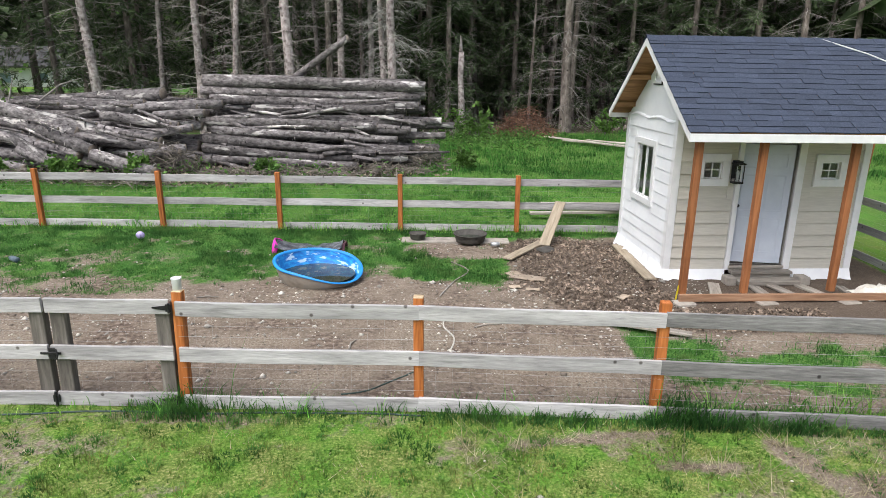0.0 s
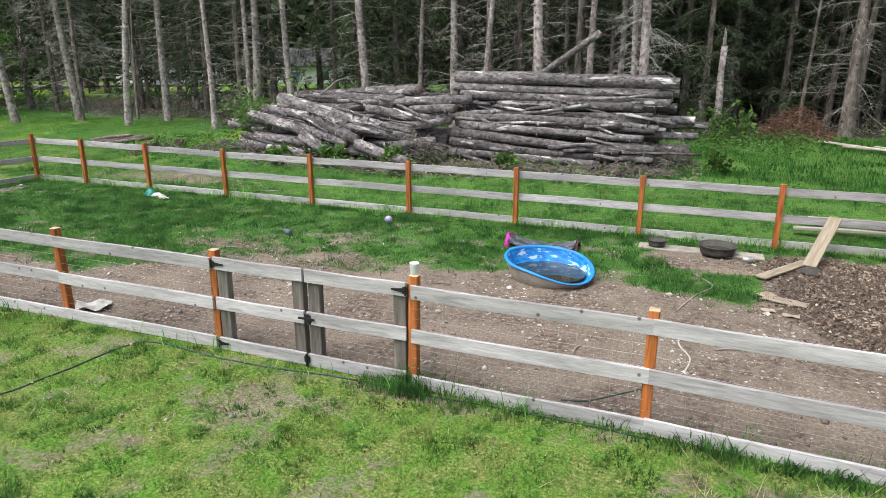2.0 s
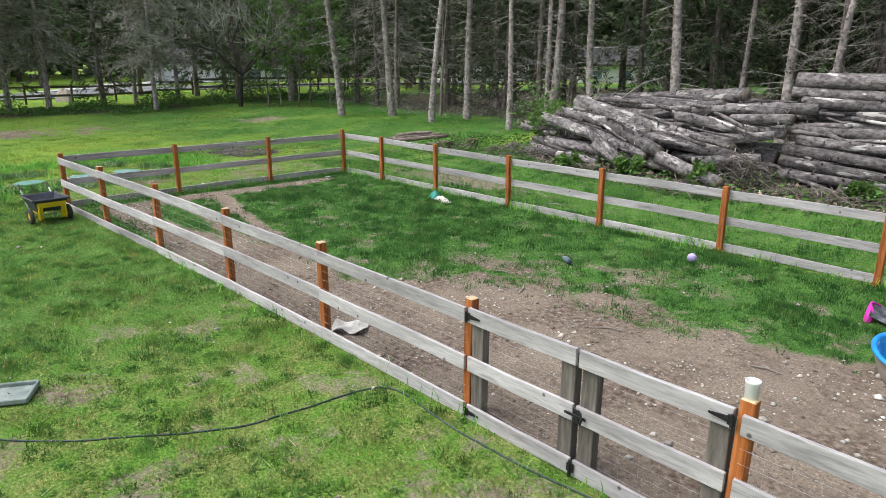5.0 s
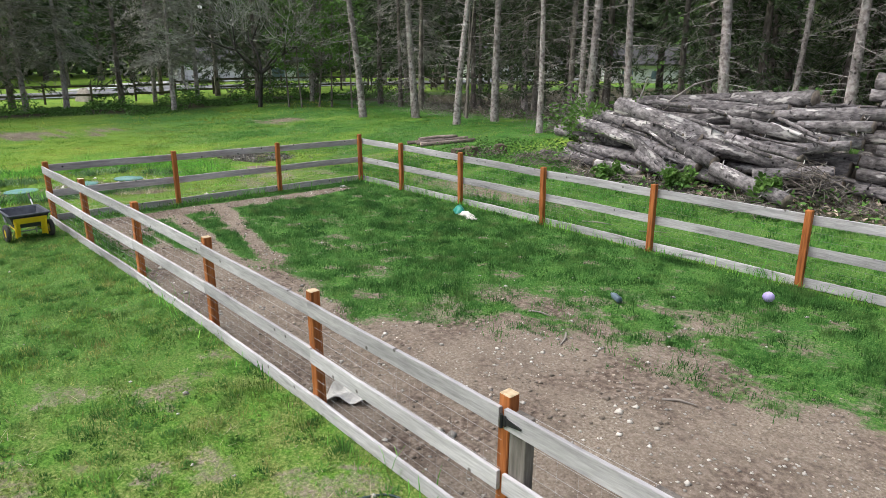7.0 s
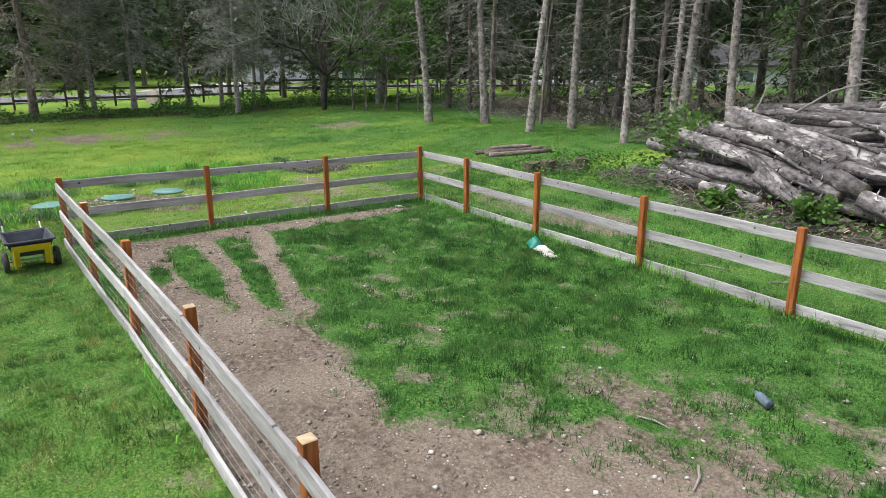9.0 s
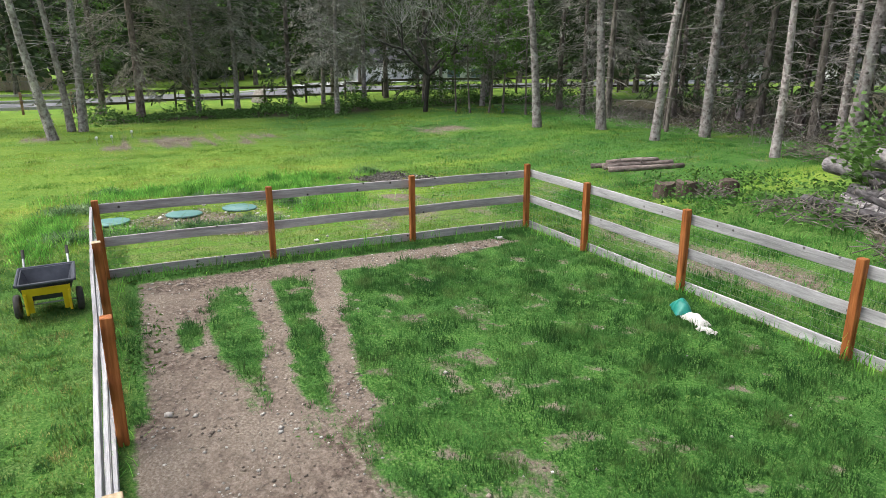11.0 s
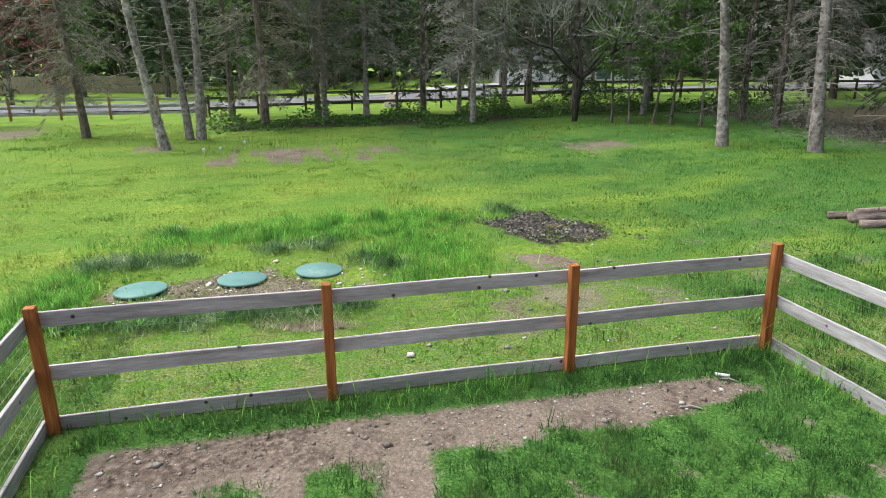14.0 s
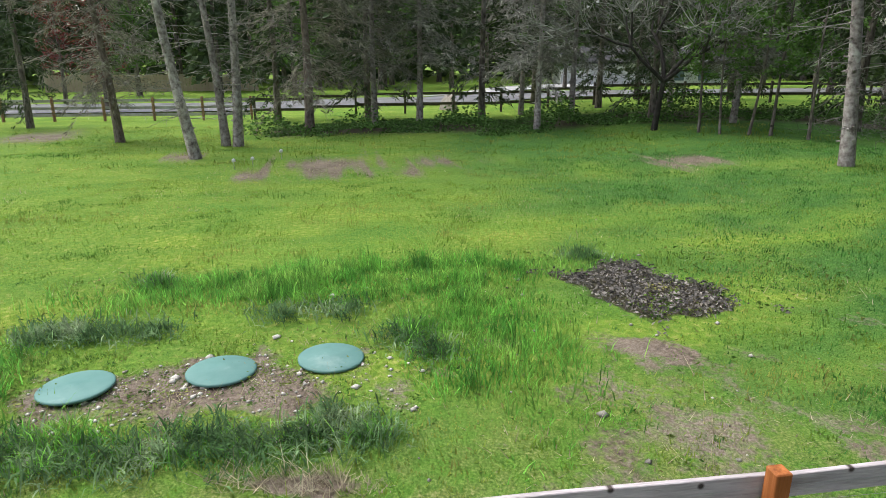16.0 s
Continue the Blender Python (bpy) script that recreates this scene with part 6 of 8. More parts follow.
# single trees whose places are known: kind, x, y, scale, turn, lean
KNOWN = [("bare1", -29.5, 21.85, 1.05, 0, tilt(-5.5, 55)), ("bare2", -27.1, 23.3, 1.0, 70, tilt(-4.6, 51)), ("bare0", -23.6, 22.8, 1.0, 120, tilt(5, 47)), ("bare2", -23.4, 25.0, 1.0, 200, tilt(1, 44)),
         ("bare0", -18.9, 22.9, 0.82, 250, tilt(-1.5, 39)), ("bare2", -17.35, 23.7, 1.0, 300, tilt(2.4, 35)), ("bare1", -17.75, 23.9, 0.75, 30, tilt(-0.4, 36)), ("bare1", -15.65, 24.0, 0.90, 140, tilt(-3, 34)),
         ("bare2", -12.3, 24.3, 1.0, 200, tilt(-3, 27)), ("bare1", -8.95, 25.1, 1.0, 20, (0, -0.5)), ("bare0", -7.75, 25.1, 0.85, 90, (0, 3.5)), ("bare2", -5.25, 24.2, 1.12, 160, (0, -2.5)),
         ("bare0", -3.85, 25.6, 1.0, 10, (0, 1.5)), ("lichen0", -1.65, 24.2, 1.08, 60, (0, -2.5)), ("lichen1", -2.1, 24.7, 0.75, 220, (0, -1.5)), ("bare0", -11.5, 27.5, 0.8, 0, (0, 3)),
         ("dead2", 5.5, 29.6, 1.25, 30, (0, -1.5)), ("thin1", 4.0, 31.0, 1.25, 0, (0, 0)), ("dead0", -21.0, 27.5, 1.0, 80, (0, 0)), ("thin1", -26.0, 25.6, 1.2, 40, (0, 0)), ("thin1", -25.3, 25.0, 1.2, 140, (0, 5)),
         ("bare1", -36.0, 3.5, 1.03, 200, tilt(-7.6, 100)), ("bare2", -38.9, 4.42, 0.97, 60, tilt(1.6, 98)), ("bare0", -39.1, 3.95, 1.02, 10, tilt(-4.2, 99)), ("dark0", -41.1, -0.45, 0.95, 30, tilt(-3.5, 105)),
         ("dark1", -42.9, 6.85, 1.15, 0, (0, 0)), ("grey0", -45.6, 12.0, 1.0, 40, (0, 0)), ("grey0", -41.1, 16.6, 0.9, 100, (0, 1)), ("broad", -38.8, 20.75, 1.1, 0, (0, 0)),
         ("grey1", -45.0, 19.5, 1.0, 80, (0, 0)), ("grey1", -44.5, 9.8, 0.95, 220, (0, 0)), ("fir1", -46.5, 15.3, 1.0, 130, (0, 0)), ("dead0", -33.4, 27.2, 0.9, 30, (0, 0)), ("dead1", -31.2, 27.0, 0.85, 190, (0, 0)),
         ("thin0", -36.0, 23.2, 1.0, 0, (0, 4)), ("thin0", -35.6, 23.8, 1.1, 120, (0, 2)), ("thin0", -36.6, 22.4, 0.9, 200, (0, 0)), ("thin0", -34.5, 24.5, 1.0, 260, (0, 3)), ("thin0", -37.4, 22.0, 1.0, 300, (0, -3)),
         ("fir2", -48.0, 5.0, 1.0, 10, (0, 0)), ("fir0", -47.6, 9.6, 1.0, 190, (0, 0)), ("grey1", -39.6, 24.8, 0.9, 20, (0, 0)), ("red", -58.0, -6.5, 1.0, 0, (0, 0)), ("fir2", -47.5, -6.5, 0.9, 70, (0, 0)),
         ("fir1", -36.5, 28.0, 1.0, 150, (0, 0)), ("grey0", -33.0, 28.5, 1.0, 10, (0, 0)), ("fir2", -41.5, 22.0, 0.9, 330, (0, 0)), ("red", -66.0, -12, 1.2, 40, (0, 0)),
         ("grey0", -47.5, 17.6, 0.9, 10, (0, 0)), ("fir0", -47.8, 22.0, 0.95, 60, (0, 0)), ("grey1", -46.8, 25.6, 0.9, 110, (0, 0)), ("fir2", -47.0, 29.6, 0.95, 160, (0, 0)), ("grey0", -43.0, 27.0, 0.9, 240, (0, 0)),
         ("fir1", -53.5, 20.0, 0.9, 20, (0, 0)), ("fir0", -54.0, 27.0, 0.9, 220, (0, 0)), ("fir2", -53.0, 33.0, 0.9, 120, (0, 0))]
for key, x, y, s, a, ln in KNOWN:
    plant(key, x, y, s, a, ln)

# the wood behind: closer and darker to the east, more open to the west
rw = random.Random(21)
placed = [(k[1], k[2]) for k in KNOWN]
for i in range(2600):
    x, y = rw.uniform(-34, 20), rw.uniform(26.5, 45)
    if y < np.interp(x, [-34, -20, -5, 2, 8, 20], [29, 28, 27, 28.5, 32, 28]):
        continue
    if x < -21 and y > 37:
        continue
    gap = 2.0 if x > -9 else 2.9
    if any((x - a) ** 2 + (y - b) ** 2 < gap * gap for a, b in placed):
        continue
    placed.append((x, y))
    key = rw.choice(("dead0", "dead1", "dead2", "fir1" if y > 31 else "dead1", "fir0" if y > 29 else "dead2", "fir2" if y > 33 else "dead0", "bare0", "fir1" if y > 30 else "dead2"))
    if x < -9:
        key = rw.choice(("fir0", "fir1", "fir2", "fir0", "grey1", "dead1"))
    plant(key, x, y, rw.uniform(0.85, 1.15), rw.uniform(0, 360), (rw.uniform(-2, 2), rw.uniform(-2, 2)))
    if len(placed) > 150:
        break

# broken snag
sn = thing("broken_snag", "broken dead tree trunk with splintered top", "tree", "trees of the wood", m=pose(0.78, 27.0, zat(0.78, 27.0), 0, -1.5, 0))
b = Mesh().tube([(0, 0, -0.2), (0.03, 0, 1.2), (0.0, 0, 2.4), (0.04, 0, 3.3)], [0.155, 0.135, 0.115, 0.105], 10)
for i in range(7):
    a = i * 0.9
    b.tube([(0.04 + 0.05 * math.cos(a), 0.05 * math.sin(a), 3.2), (0.02 + 0.05 * math.cos(a), 0.06 * math.sin(a), 3.45 + 0.5 * math.sin(i * 2.3) ** 2)], [0.045, 0.008], 4)
part("trunk", b, M_PALEBARK, sn, smooth=True)
rs = np.random.default_rng(4)
A, B, RA, RB, _ = bough_set(rs, 14, 1.2, 3.2, 0.9, 0.2, 0.2, 3, 0.3, 0.014, lambda z: 0.0)
v, f = sticks(A, B, RA, RB)
part("branchwork", soup("branchwork", v, f, M_TWIG), None, sn)["kind"] = "stuff"

# shrubs with fresh leaves among the logs and at the wood edge
def shrub(x, y, s, n, seed, label="fresh green sprouting shrub"):
    r = np.random.default_rng(seed)
    t = thing("shrub", label, "shrub", "green shrubs", m=pose(x, y, zat(x, y)))
    A, B, RA, RB, tips = bough_set(r, n, 0.05, 0.3 * s, s, 1.0, 0.3, 6, s * 0.35, 0.010, lambda z: 0.0)
    v, f = sticks(A, B, RA, RB)
    part("stemwork", soup("stemwork", v, f, M_TWIG), None, t)["kind"] = "stuff"
    v, f = needles_on(tips, 11, 0.11, 0.36, r, 0.1)
    part("foliage", soup("foliage", v, f, M_FRESHLEAF), None, t)["kind"] = "stuff"


for i, (x, y, s) in enumerate(((0.4, 25.6, 1.5), (1.4, 25.0, 1.0), (-14.4, 20.0, 1.5), (-12.54, 18.2, 2.1), (-13.13, 18.0, 1.6), (-9.3, 16.1, 0.5), (-7.4, 16.2, 0.55), (-4.4, 16.8, 0.35), (0.6, 17.8, 0.5),
                               (-10.9, 16.0, 0.45), (6.8, 27.6, 1.0))):
    shrub(x, y, s, 9, 60 + i)

# ---- road, far fence, houses, far woods ----
def strip(name, left, right, z, mat, label, category, kind="structure"):
    b = Mesh()
    for (xa, ya), (xb, yb) in zip(left, right):
        for t in np.linspace(0, 1, 5):
            x, y = xa + (xb - xa) * t, ya + (yb - ya) * t
            b.v.append((x, y, zat(x, y) + z))
    n = len(left)
    for i in range(n - 1):
        for j in range(4):
            b.f.append((i * 5 + j, i * 5 + j + 1, i * 5 + j + 6, i * 5 + j + 5))
    return tagged(part(name, b, mat), label, category, kind=kind)


ys = np.linspace(-90, 90, 61)
strip("road", [(-56.0 - 0.012 * y, y) for y in ys], [(-64.5 - 0.012 * y, y) for y in ys], 0.09, M_ASPHALT, "grey asphalt road beyond the trees", "road")
dr = np.linspace(0, 1, 12)
strip("driveway", [(-66 - 18 * t, 14 + 20 * t + 4 * t * t) for t in dr], [(-66 - 16 * t, 22 + 22 * t + 6 * t * t) for t in dr], 0.10, M_DRIVE, "pale concrete driveway of the house across the road", "driveway")


def plain_fence(pts, rails, mat, label, step=2.6, group="roadside fence", posts=None):
    f = thing("roadside_fence", label, "fence", group)
    (x0, y0), (x1, y1) = pts
    n = max(1, round(math.hypot(x1 - x0, y1 - y0) / step))
    rm = Mesh().box(0, -0.02, 0, math.hypot(x1 - x0, y1 - y0) / n, 0.02, 0.14, 0.004).make("rail")
    pm = Mesh().box(-0.06, -0.06, -0.1, 0.06, 0.06, 1.25, 0.01).make("post")
    rm.materials.append(mat)
    pm.materials.append(posts or mat)
    turn = math.degrees(math.atan2(y1 - y0, x1 - x0))
    for i in range(n + 1):
        x, y = x0 + (x1 - x0) * i / n, y0 + (y1 - y0) * i / n
        part("post", pm, None, f, m=pose(x, y, zat(x, y), 0, 0, turn))
        if i < n:
            for z in rails:
                part("rail", rm, None, f, m=pose(x, y, zat(x, y) + z, 0, 0, turn) @ pose(0, 0.085, 0))


plain_fence(((-51.6, -22.0), (-50.4, 3.4)), (0.25, 0.62, 1.0), M_PALEFENCE, "pale grey three-rail fence with brown posts along the road", posts=M_BEAM)
plain_fence(((-50.2, 3.6), (-49.4, 36.0)), (0.45, 1.0), M_DARKFENCE, "dark brown two-rail fence under the trees")
plain_fence(((-49.2, 36.2), (-40.0, 52.0)), (0.45, 1.0), M_DARKFENCE, "dark brown two-rail fence under the trees")


def house(x, y, turn, w, d, h, ridge, wall, label, doors=(), windows=()):
    s = thing("house", label, "house", "houses across the road", m=pose(x, y, 0, 0, 0, turn))
    holes = [(u0, u1, z0, z1) for u0, u1, z0, z1 in doors + windows]
    part("front_wall", wall_panel(holes, 0, w, 0, h, 0, 0.2), wall, s)
    part("side_wall", Mesh().box(0, 0.2, 0, 0.2, d, h), wall, s)
    part("side_wall", Mesh().box(w - 0.2, 0.2, 0, w, d, h), wall, s)
    part("back_wall", Mesh().box(0.2, d - 0.2, 0, w - 0.2, d, h), wall, s)
    b = Mesh()
    o = 0.5
    b.v = [(-o, -o, h - 0.1), (w + o, -o, h - 0.1), (w + o, d / 2, ridge), (-o, d / 2, ridge), (-o, d + o, h - 0.1), (w + o, d + o, h - 0.1),
           (-o, -o, h - 0.3), (w + o, -o, h - 0.3), (w + o, d + o, h - 0.3), (-o, d + o, h - 0.3)]
    b.f = [(0, 1, 2, 3), (3, 2, 5, 4), (0, 3, 4), (1, 5, 2), (0, 6, 7, 1), (1, 7, 8, 5), (5, 8, 9, 4), (4, 9, 6, 0), (6, 9, 8, 7)]
    part("roof", b, M_HOUSEROOF, s)
    for u0, u1, z0, z1 in doors:
        g = part("garage_door", Mesh().box(u0, 0.05, z0, u1, 0.1, z1), M_GARAGE, s, "white panelled garage door")
        for k in range(1, 4):
            z = z0 + (z1 - z0) * k / 4
            part("panel_line", Mesh().box(u0 + 0.05, 0.035, z - 0.02, u1 - 0.05, 0.05, z + 0.02), M_HOUSE, g)
    for u0, u1, z0, z1 in windows:
        wn = part("window", Mesh().box(u0, 0.02, z0, u1, 0.1, z0 + 0.08).box(u0, 0.02, z1 - 0.08, u1, 0.1, z1).box(u0, 0.02, z0 + 0.08, u0 + 0.08, 0.1, z1 - 0.08).box(u1 - 0.08, 0.02, z0 + 0.08, u1, 0.1, z1 - 0.08), M_GARAGE, s)
        part("pane", Mesh().box(u0 + 0.08, 0.06, z0 + 0.08, u1 - 0.08, 0.07, z1 - 0.08), M_BOTTLE, wn)


house(-78.0, 30.0, 78, 16, 9, 3.0, 4.5, M_HOUSE, "pale grey single-storey house with white garage doors", ((1.0, 4.2, 0.02, 2.4), (5.2, 8.4, 0.02, 2.4)), ((10.5, 12.2, 1.0, 2.2), (13.4, 14.8, 1.0, 2.2)))
house(-62.0, 62.0, 70, 11, 8, 3.0, 5.4, M_HOUSE, "white house behind the trees", ((6.5, 9.5, 0.02, 2.4),), ((1.0, 2.6, 1.0, 2.2), (3.6, 5.2, 1.0, 2.2)))
house(-50.0, 72.0, 42, 11, 8, 3.0, 5.2, M_HOUSE, "white house glimpsed between the trunks", (), ((1.5, 3.0, 1.0, 2.2), (5.0, 6.6, 1.0, 2.2)))
yard = thing("yard_fence", "tan wooden board fence across the road", "fence", m=pose(-82.0, -20.0, 0.0, 0, 0, 92))
board_mesh = Mesh().box(0.02, 0, 0.12, 0.30, 0.03, 1.75, 0.004).make("board")
board_mesh.materials.append(M_TANHOUSE)
for i in range(66):
    part("board", board_mesh, None, yard, m=pose(0.3 * i, 0, 0.02 * math.sin(i * 1.7)))
for z in (0.4, 1.4):
    part("rail", Mesh().box(0, 0.035, z, 19.8, 0.08, z + 0.09), M_TANHOUSE, yard)

for i, (x, y, s) in enumerate(((-74, 4, 1.2), (-80, 12, 1.3), (-77, -10, 1.1), (-88, 2, 1.3), (-71, 28, 0.8), (-69, 46, 1.1), (-86, 24, 1.4), (-75, 56, 1.2), (-60, 52, 1.0), (-90, -10, 1.3), (-70, -22, 1.1), (-74, -32, 1.2), (-92, 14, 1.4), (-30, 58, 1.0), (-20, 56, 1.1), (-12, 58, 1.1), (-39, 74, 1.2), (-26, 70, 1.2))):
    plant("far", x, y, s, i * 77, (0, 0), "trees across the road")
for i, (x, y, s) in enumerate(((-72, -2, 1.0), (-79, 19, 1.1), (-84, 8, 1.2), (-83, -4, 1.2), (-66, 34, 0.9), (-58, 44, 1.0), (-54, 48, 1.0), (-50, 44, 1.1), (-46, 42, 1.0), (-42, 46, 1.0), (-38, 40, 0.9), (-44, 36, 1.0))):
    plant("farfir", x, y, s, i * 53, (0, 0), "trees across the road")

for i in range(20):
    plant("farfir", -90 - 5 * math.sin(i * 2.7), -52 + 7.2 * i, 1.25 + 0.2 * math.sin(i * 1.3), i * 71, (0, 0), "trees across the road")

# boulder by the road
rk = Mesh().lathe([(0.0, 0.75), (0.30, 0.68), (0.55, 0.35), (0.70, -0.1)], 12, 1.3, 0.8, lambda a, z: (1 + 0.15 * math.sin(3 * a + 1), 0.08 * math.sin(2 * a)))
tagged(part("boulder", rk, M_CONCRETE, m=pose(-52.6, 14.6, zat(-52.6, 14.6) + 0.1)), "pale boulder beside the roadside fence", "boulder")


def far_woods():
    r = np.random.default_rng(77)
    cs, as_, sz = [], [], []
    for n, x0, x1, y0, y1, top in ((7000, -10, 34, 46, 58, 16), (4500, -46, -8, 84, 100, 18), (4000, 18, 34, 6, 50, 14), (22000, -135, -98, -90, 110, 24), (5000, -84, -46, 84, 100, 18), (3500, -96, -74, 62, 100, 18)):
        x, y = r.uniform(x0, x1, n), r.uniform(y0, y1, n)
        z = r.uniform(0, 1, n) ** 0.8 * top * (0.75 + 0.4 * fbm(x, y, 5, 8))
        cs.append(np.stack([x, y, z], -1))
        a = r.uniform(0, 6.28, n)
        as_.append(np.stack([np.cos(a), np.sin(a), np.full(n, -0.5)], -1))
        sz.append(np.full(n, 2.3) * r.uniform(0.6, 1.3, n))
    v, f = leaf_quads(np.concatenate(cs), np.concatenate(as_), np.concatenate(sz), 0.3, r)
    tagged(new("far_woods", soup("far_woods", v, f, M_NEEDLE)), "dark green distant woods", "woods", kind="stuff")


far_woods()

# ---- loose things in and about the pen ----
# paddling pool, sagging to one side, with murky water
pool = thing("paddling_pool", "blue plastic paddling pool, muddy outside, with murky water", "paddling pool", m=pose(-1.86, 9.84, zat(-1.86, 9.84), 1.5, 2.0, 0) @ Matrix.Scale(0.92, 4))


def sag(a, z):
    low = max(0.0, math.cos(a + 0.55)) ** 2
    return 0.95 + 0.06 * low * low + 0.012 * math.sin(5 * a), -z * 0.50 * low + z * 0.10 * math.cos(a - 2.4)


part("outer_wall", Mesh().lathe([(0.0, -0.02), (0.60, -0.02), (0.64, 0.02), (0.70, 0.16), (0.735, 0.285)], 48, 1, 0.92, sag), M_POOLDIRT, pool, "mud-stained outer wall", smooth=True)
part("inner_wall", Mesh().lathe([(0.0, 0.012), (0.585, 0.012), (0.62, 0.05), (0.675, 0.16), (0.712, 0.285)], 48, 1, 0.92, sag), M_POOL, pool, "blue inner wall with a pale pattern", smooth=True)
part("rim", Mesh().lathe([(0.700, 0.275), (0.702, 0.298), (0.725, 0.312), (0.757, 0.306), (0.768, 0.288), (0.755, 0.270), (0.735, 0.275)], 48, 1, 0.92, sag), M_POOLRIM, pool, "bright blue rolled rim", smooth=True)
part("water", Mesh().lathe([(0.0, 0.095), (0.63, 0.095)], 48, 1, 0.92, lambda a, z: (sag(a, z)[0], 0)), M_POOLWATER, pool, "murky shallow water", m=pose(0, 0, 0, -1.5, -2.0, 0))


def sheet(w, d, nx_, ny_, fz):
    b = Mesh()
    for j in range(ny_ + 1):
        for i in range(nx_ + 1):
            u, v = i / nx_, j / ny_
            b.v.append(((u - 0.5) * w, (v - 0.5) * d, fz(u, v)))
    for j in range(ny_):
        for i in range(nx_):
            a = j * (nx_ + 1) + i
            b.f.append((a, a + 1, a + nx_ + 2, a + nx_ + 1))
    return b


# collapsed play tunnel: magenta mouth, grey sheet, maroon end
tun = thing("play_tunnel", "collapsed grey play tunnel with magenta and maroon ends", "play tunnel", m=pose(-2.28, 11.42, zat(-2.28, 11.42), 0, 0, 2))
part("sheet", sheet(1.15, 0.55, 22, 10, lambda u, v: 0.03 + 0.022 * math.sin(u * 17 + v * 5) * math.sin(v * 9 + u * 4) + 0.010 * math.sin(u * 31 + v * 13) + 0.16 * abs(u - 0.5) ** 2 * 4 * (1 - abs(v - 0.5))), M_TARP, tun, "crumpled grey plastic sheet", smooth=True)
for sx, mt, lb in ((-0.62, M_PINK, "magenta plastic ring end"), (0.62, M_MAROON, "dull maroon ring end")):
    b = Mesh()
    n = 18
    for i in range(n + 1):
        a = math.pi * i / n
        for rad, off in ((0.25, 0.0), (0.24, 0.16), (0.21, 0.17), (0.22, 0.0)):
            b.v.append((sx + math.copysign(off * 0.6, -sx) * (0.6 + 0.4 * math.sin(a * 3)), rad * math.cos(a) * 1.05, max(0.0, rad * math.sin(a) * (0.86 if sx < 0 else 0.66))))
    for i in range(n):
        for j in range(4):
            b.f.append((i * 4 + j, i * 4 + (j + 1) % 4, i * 4 + 4 + (j + 1) % 4, i * 4 + 4 + j))
    part("ring_end", b, mt, tun, lb, smooth=True)

# slab, two rubber pans, mug, dog-eared lid
slab = Mesh().box(-1.0, -0.16, -0.03, 1.0, 0.16, 0.03, 0.015)
tagged(part("paving_slab", slab, M_CONCRETE, m=pose(0.28, 12.12, zat(0.28, 12.12) + 0.012)), "long worn concrete strip beside the fence", "slab")


def pan(x, y, r, h, label, z=0.0):
    p = thing("feed_pan", label, "feed pan", "black rubber feed pans", m=pose(x, y, zat(x, y) + z))
    part("bowl", Mesh().lathe([(0.0, 0.0), (r * 0.86, 0.0), (r * 0.9, h * 0.3), (r, h), (r * 1.04, h + 0.005), (r * 1.03, h - 0.015), (r * 0.93, h - 0.012), (r * 0.82, 0.025), (0.0, 0.025)], 28), M_RUBBER, p, smooth=True)
    part("contents", Mesh().lathe([(0.0, h * 0.42), (r * 0.88, h * 0.40)], 20), M_POOLWATER, p, "dirty water")


pan(0.55, 12.0, 0.30, 0.15, "large black rubber feed pan with dirty water", 0.04)
pan(-0.42, 12.1, 0.155, 0.11, "small black rubber feed pan", 0.04)
mug = Mesh().lathe([(0.0, 0.0), (0.045, 0.0), (0.045, 0.15), (0.04, 0.155), (0.0, 0.155)], 14)
tagged(part("tin_can", mug, M_GREYSTEEL, smooth=True, m=pose(0.92, 11.72, zat(0.92, 11.72) + 0.05, 0, 90, 15)), "small pale tin can lying on the earth", "can")
lid = Mesh().lathe([(0.0, 0.045), (0.12, 0.045), (0.155, 0.03), (0.165, 0.0)], 20, 1, 1, lambda a, z: (1 + 0.05 * math.sin(3 * a), 0.01 * math.sin(2 * a)))
tagged(part("rubber_dish", lid, M_RUBBER, smooth=True, m=pose(1.87, 11.52, zat(1.87, 11.52) + 0.01)), "flattened black rubber dish on the wood chips", "dish")

# planks
def board(x0, y0, z0, x1, y1, z1, w, t, mat, label, group=""):
    p, q = Vector((x0, y0, z0)), Vector((x1, y1, z1))
    d = q - p
    m = pose(x0, y0, z0, 0, -math.degrees(math.atan2(d.z, math.hypot(d.x, d.y))), math.degrees(math.atan2(d.y, d.x)))
    return tagged(part("plank", Mesh().box(0, -w / 2, 0, d.length, w / 2, t, 0.005), mat, m=m), label, "plank", group)


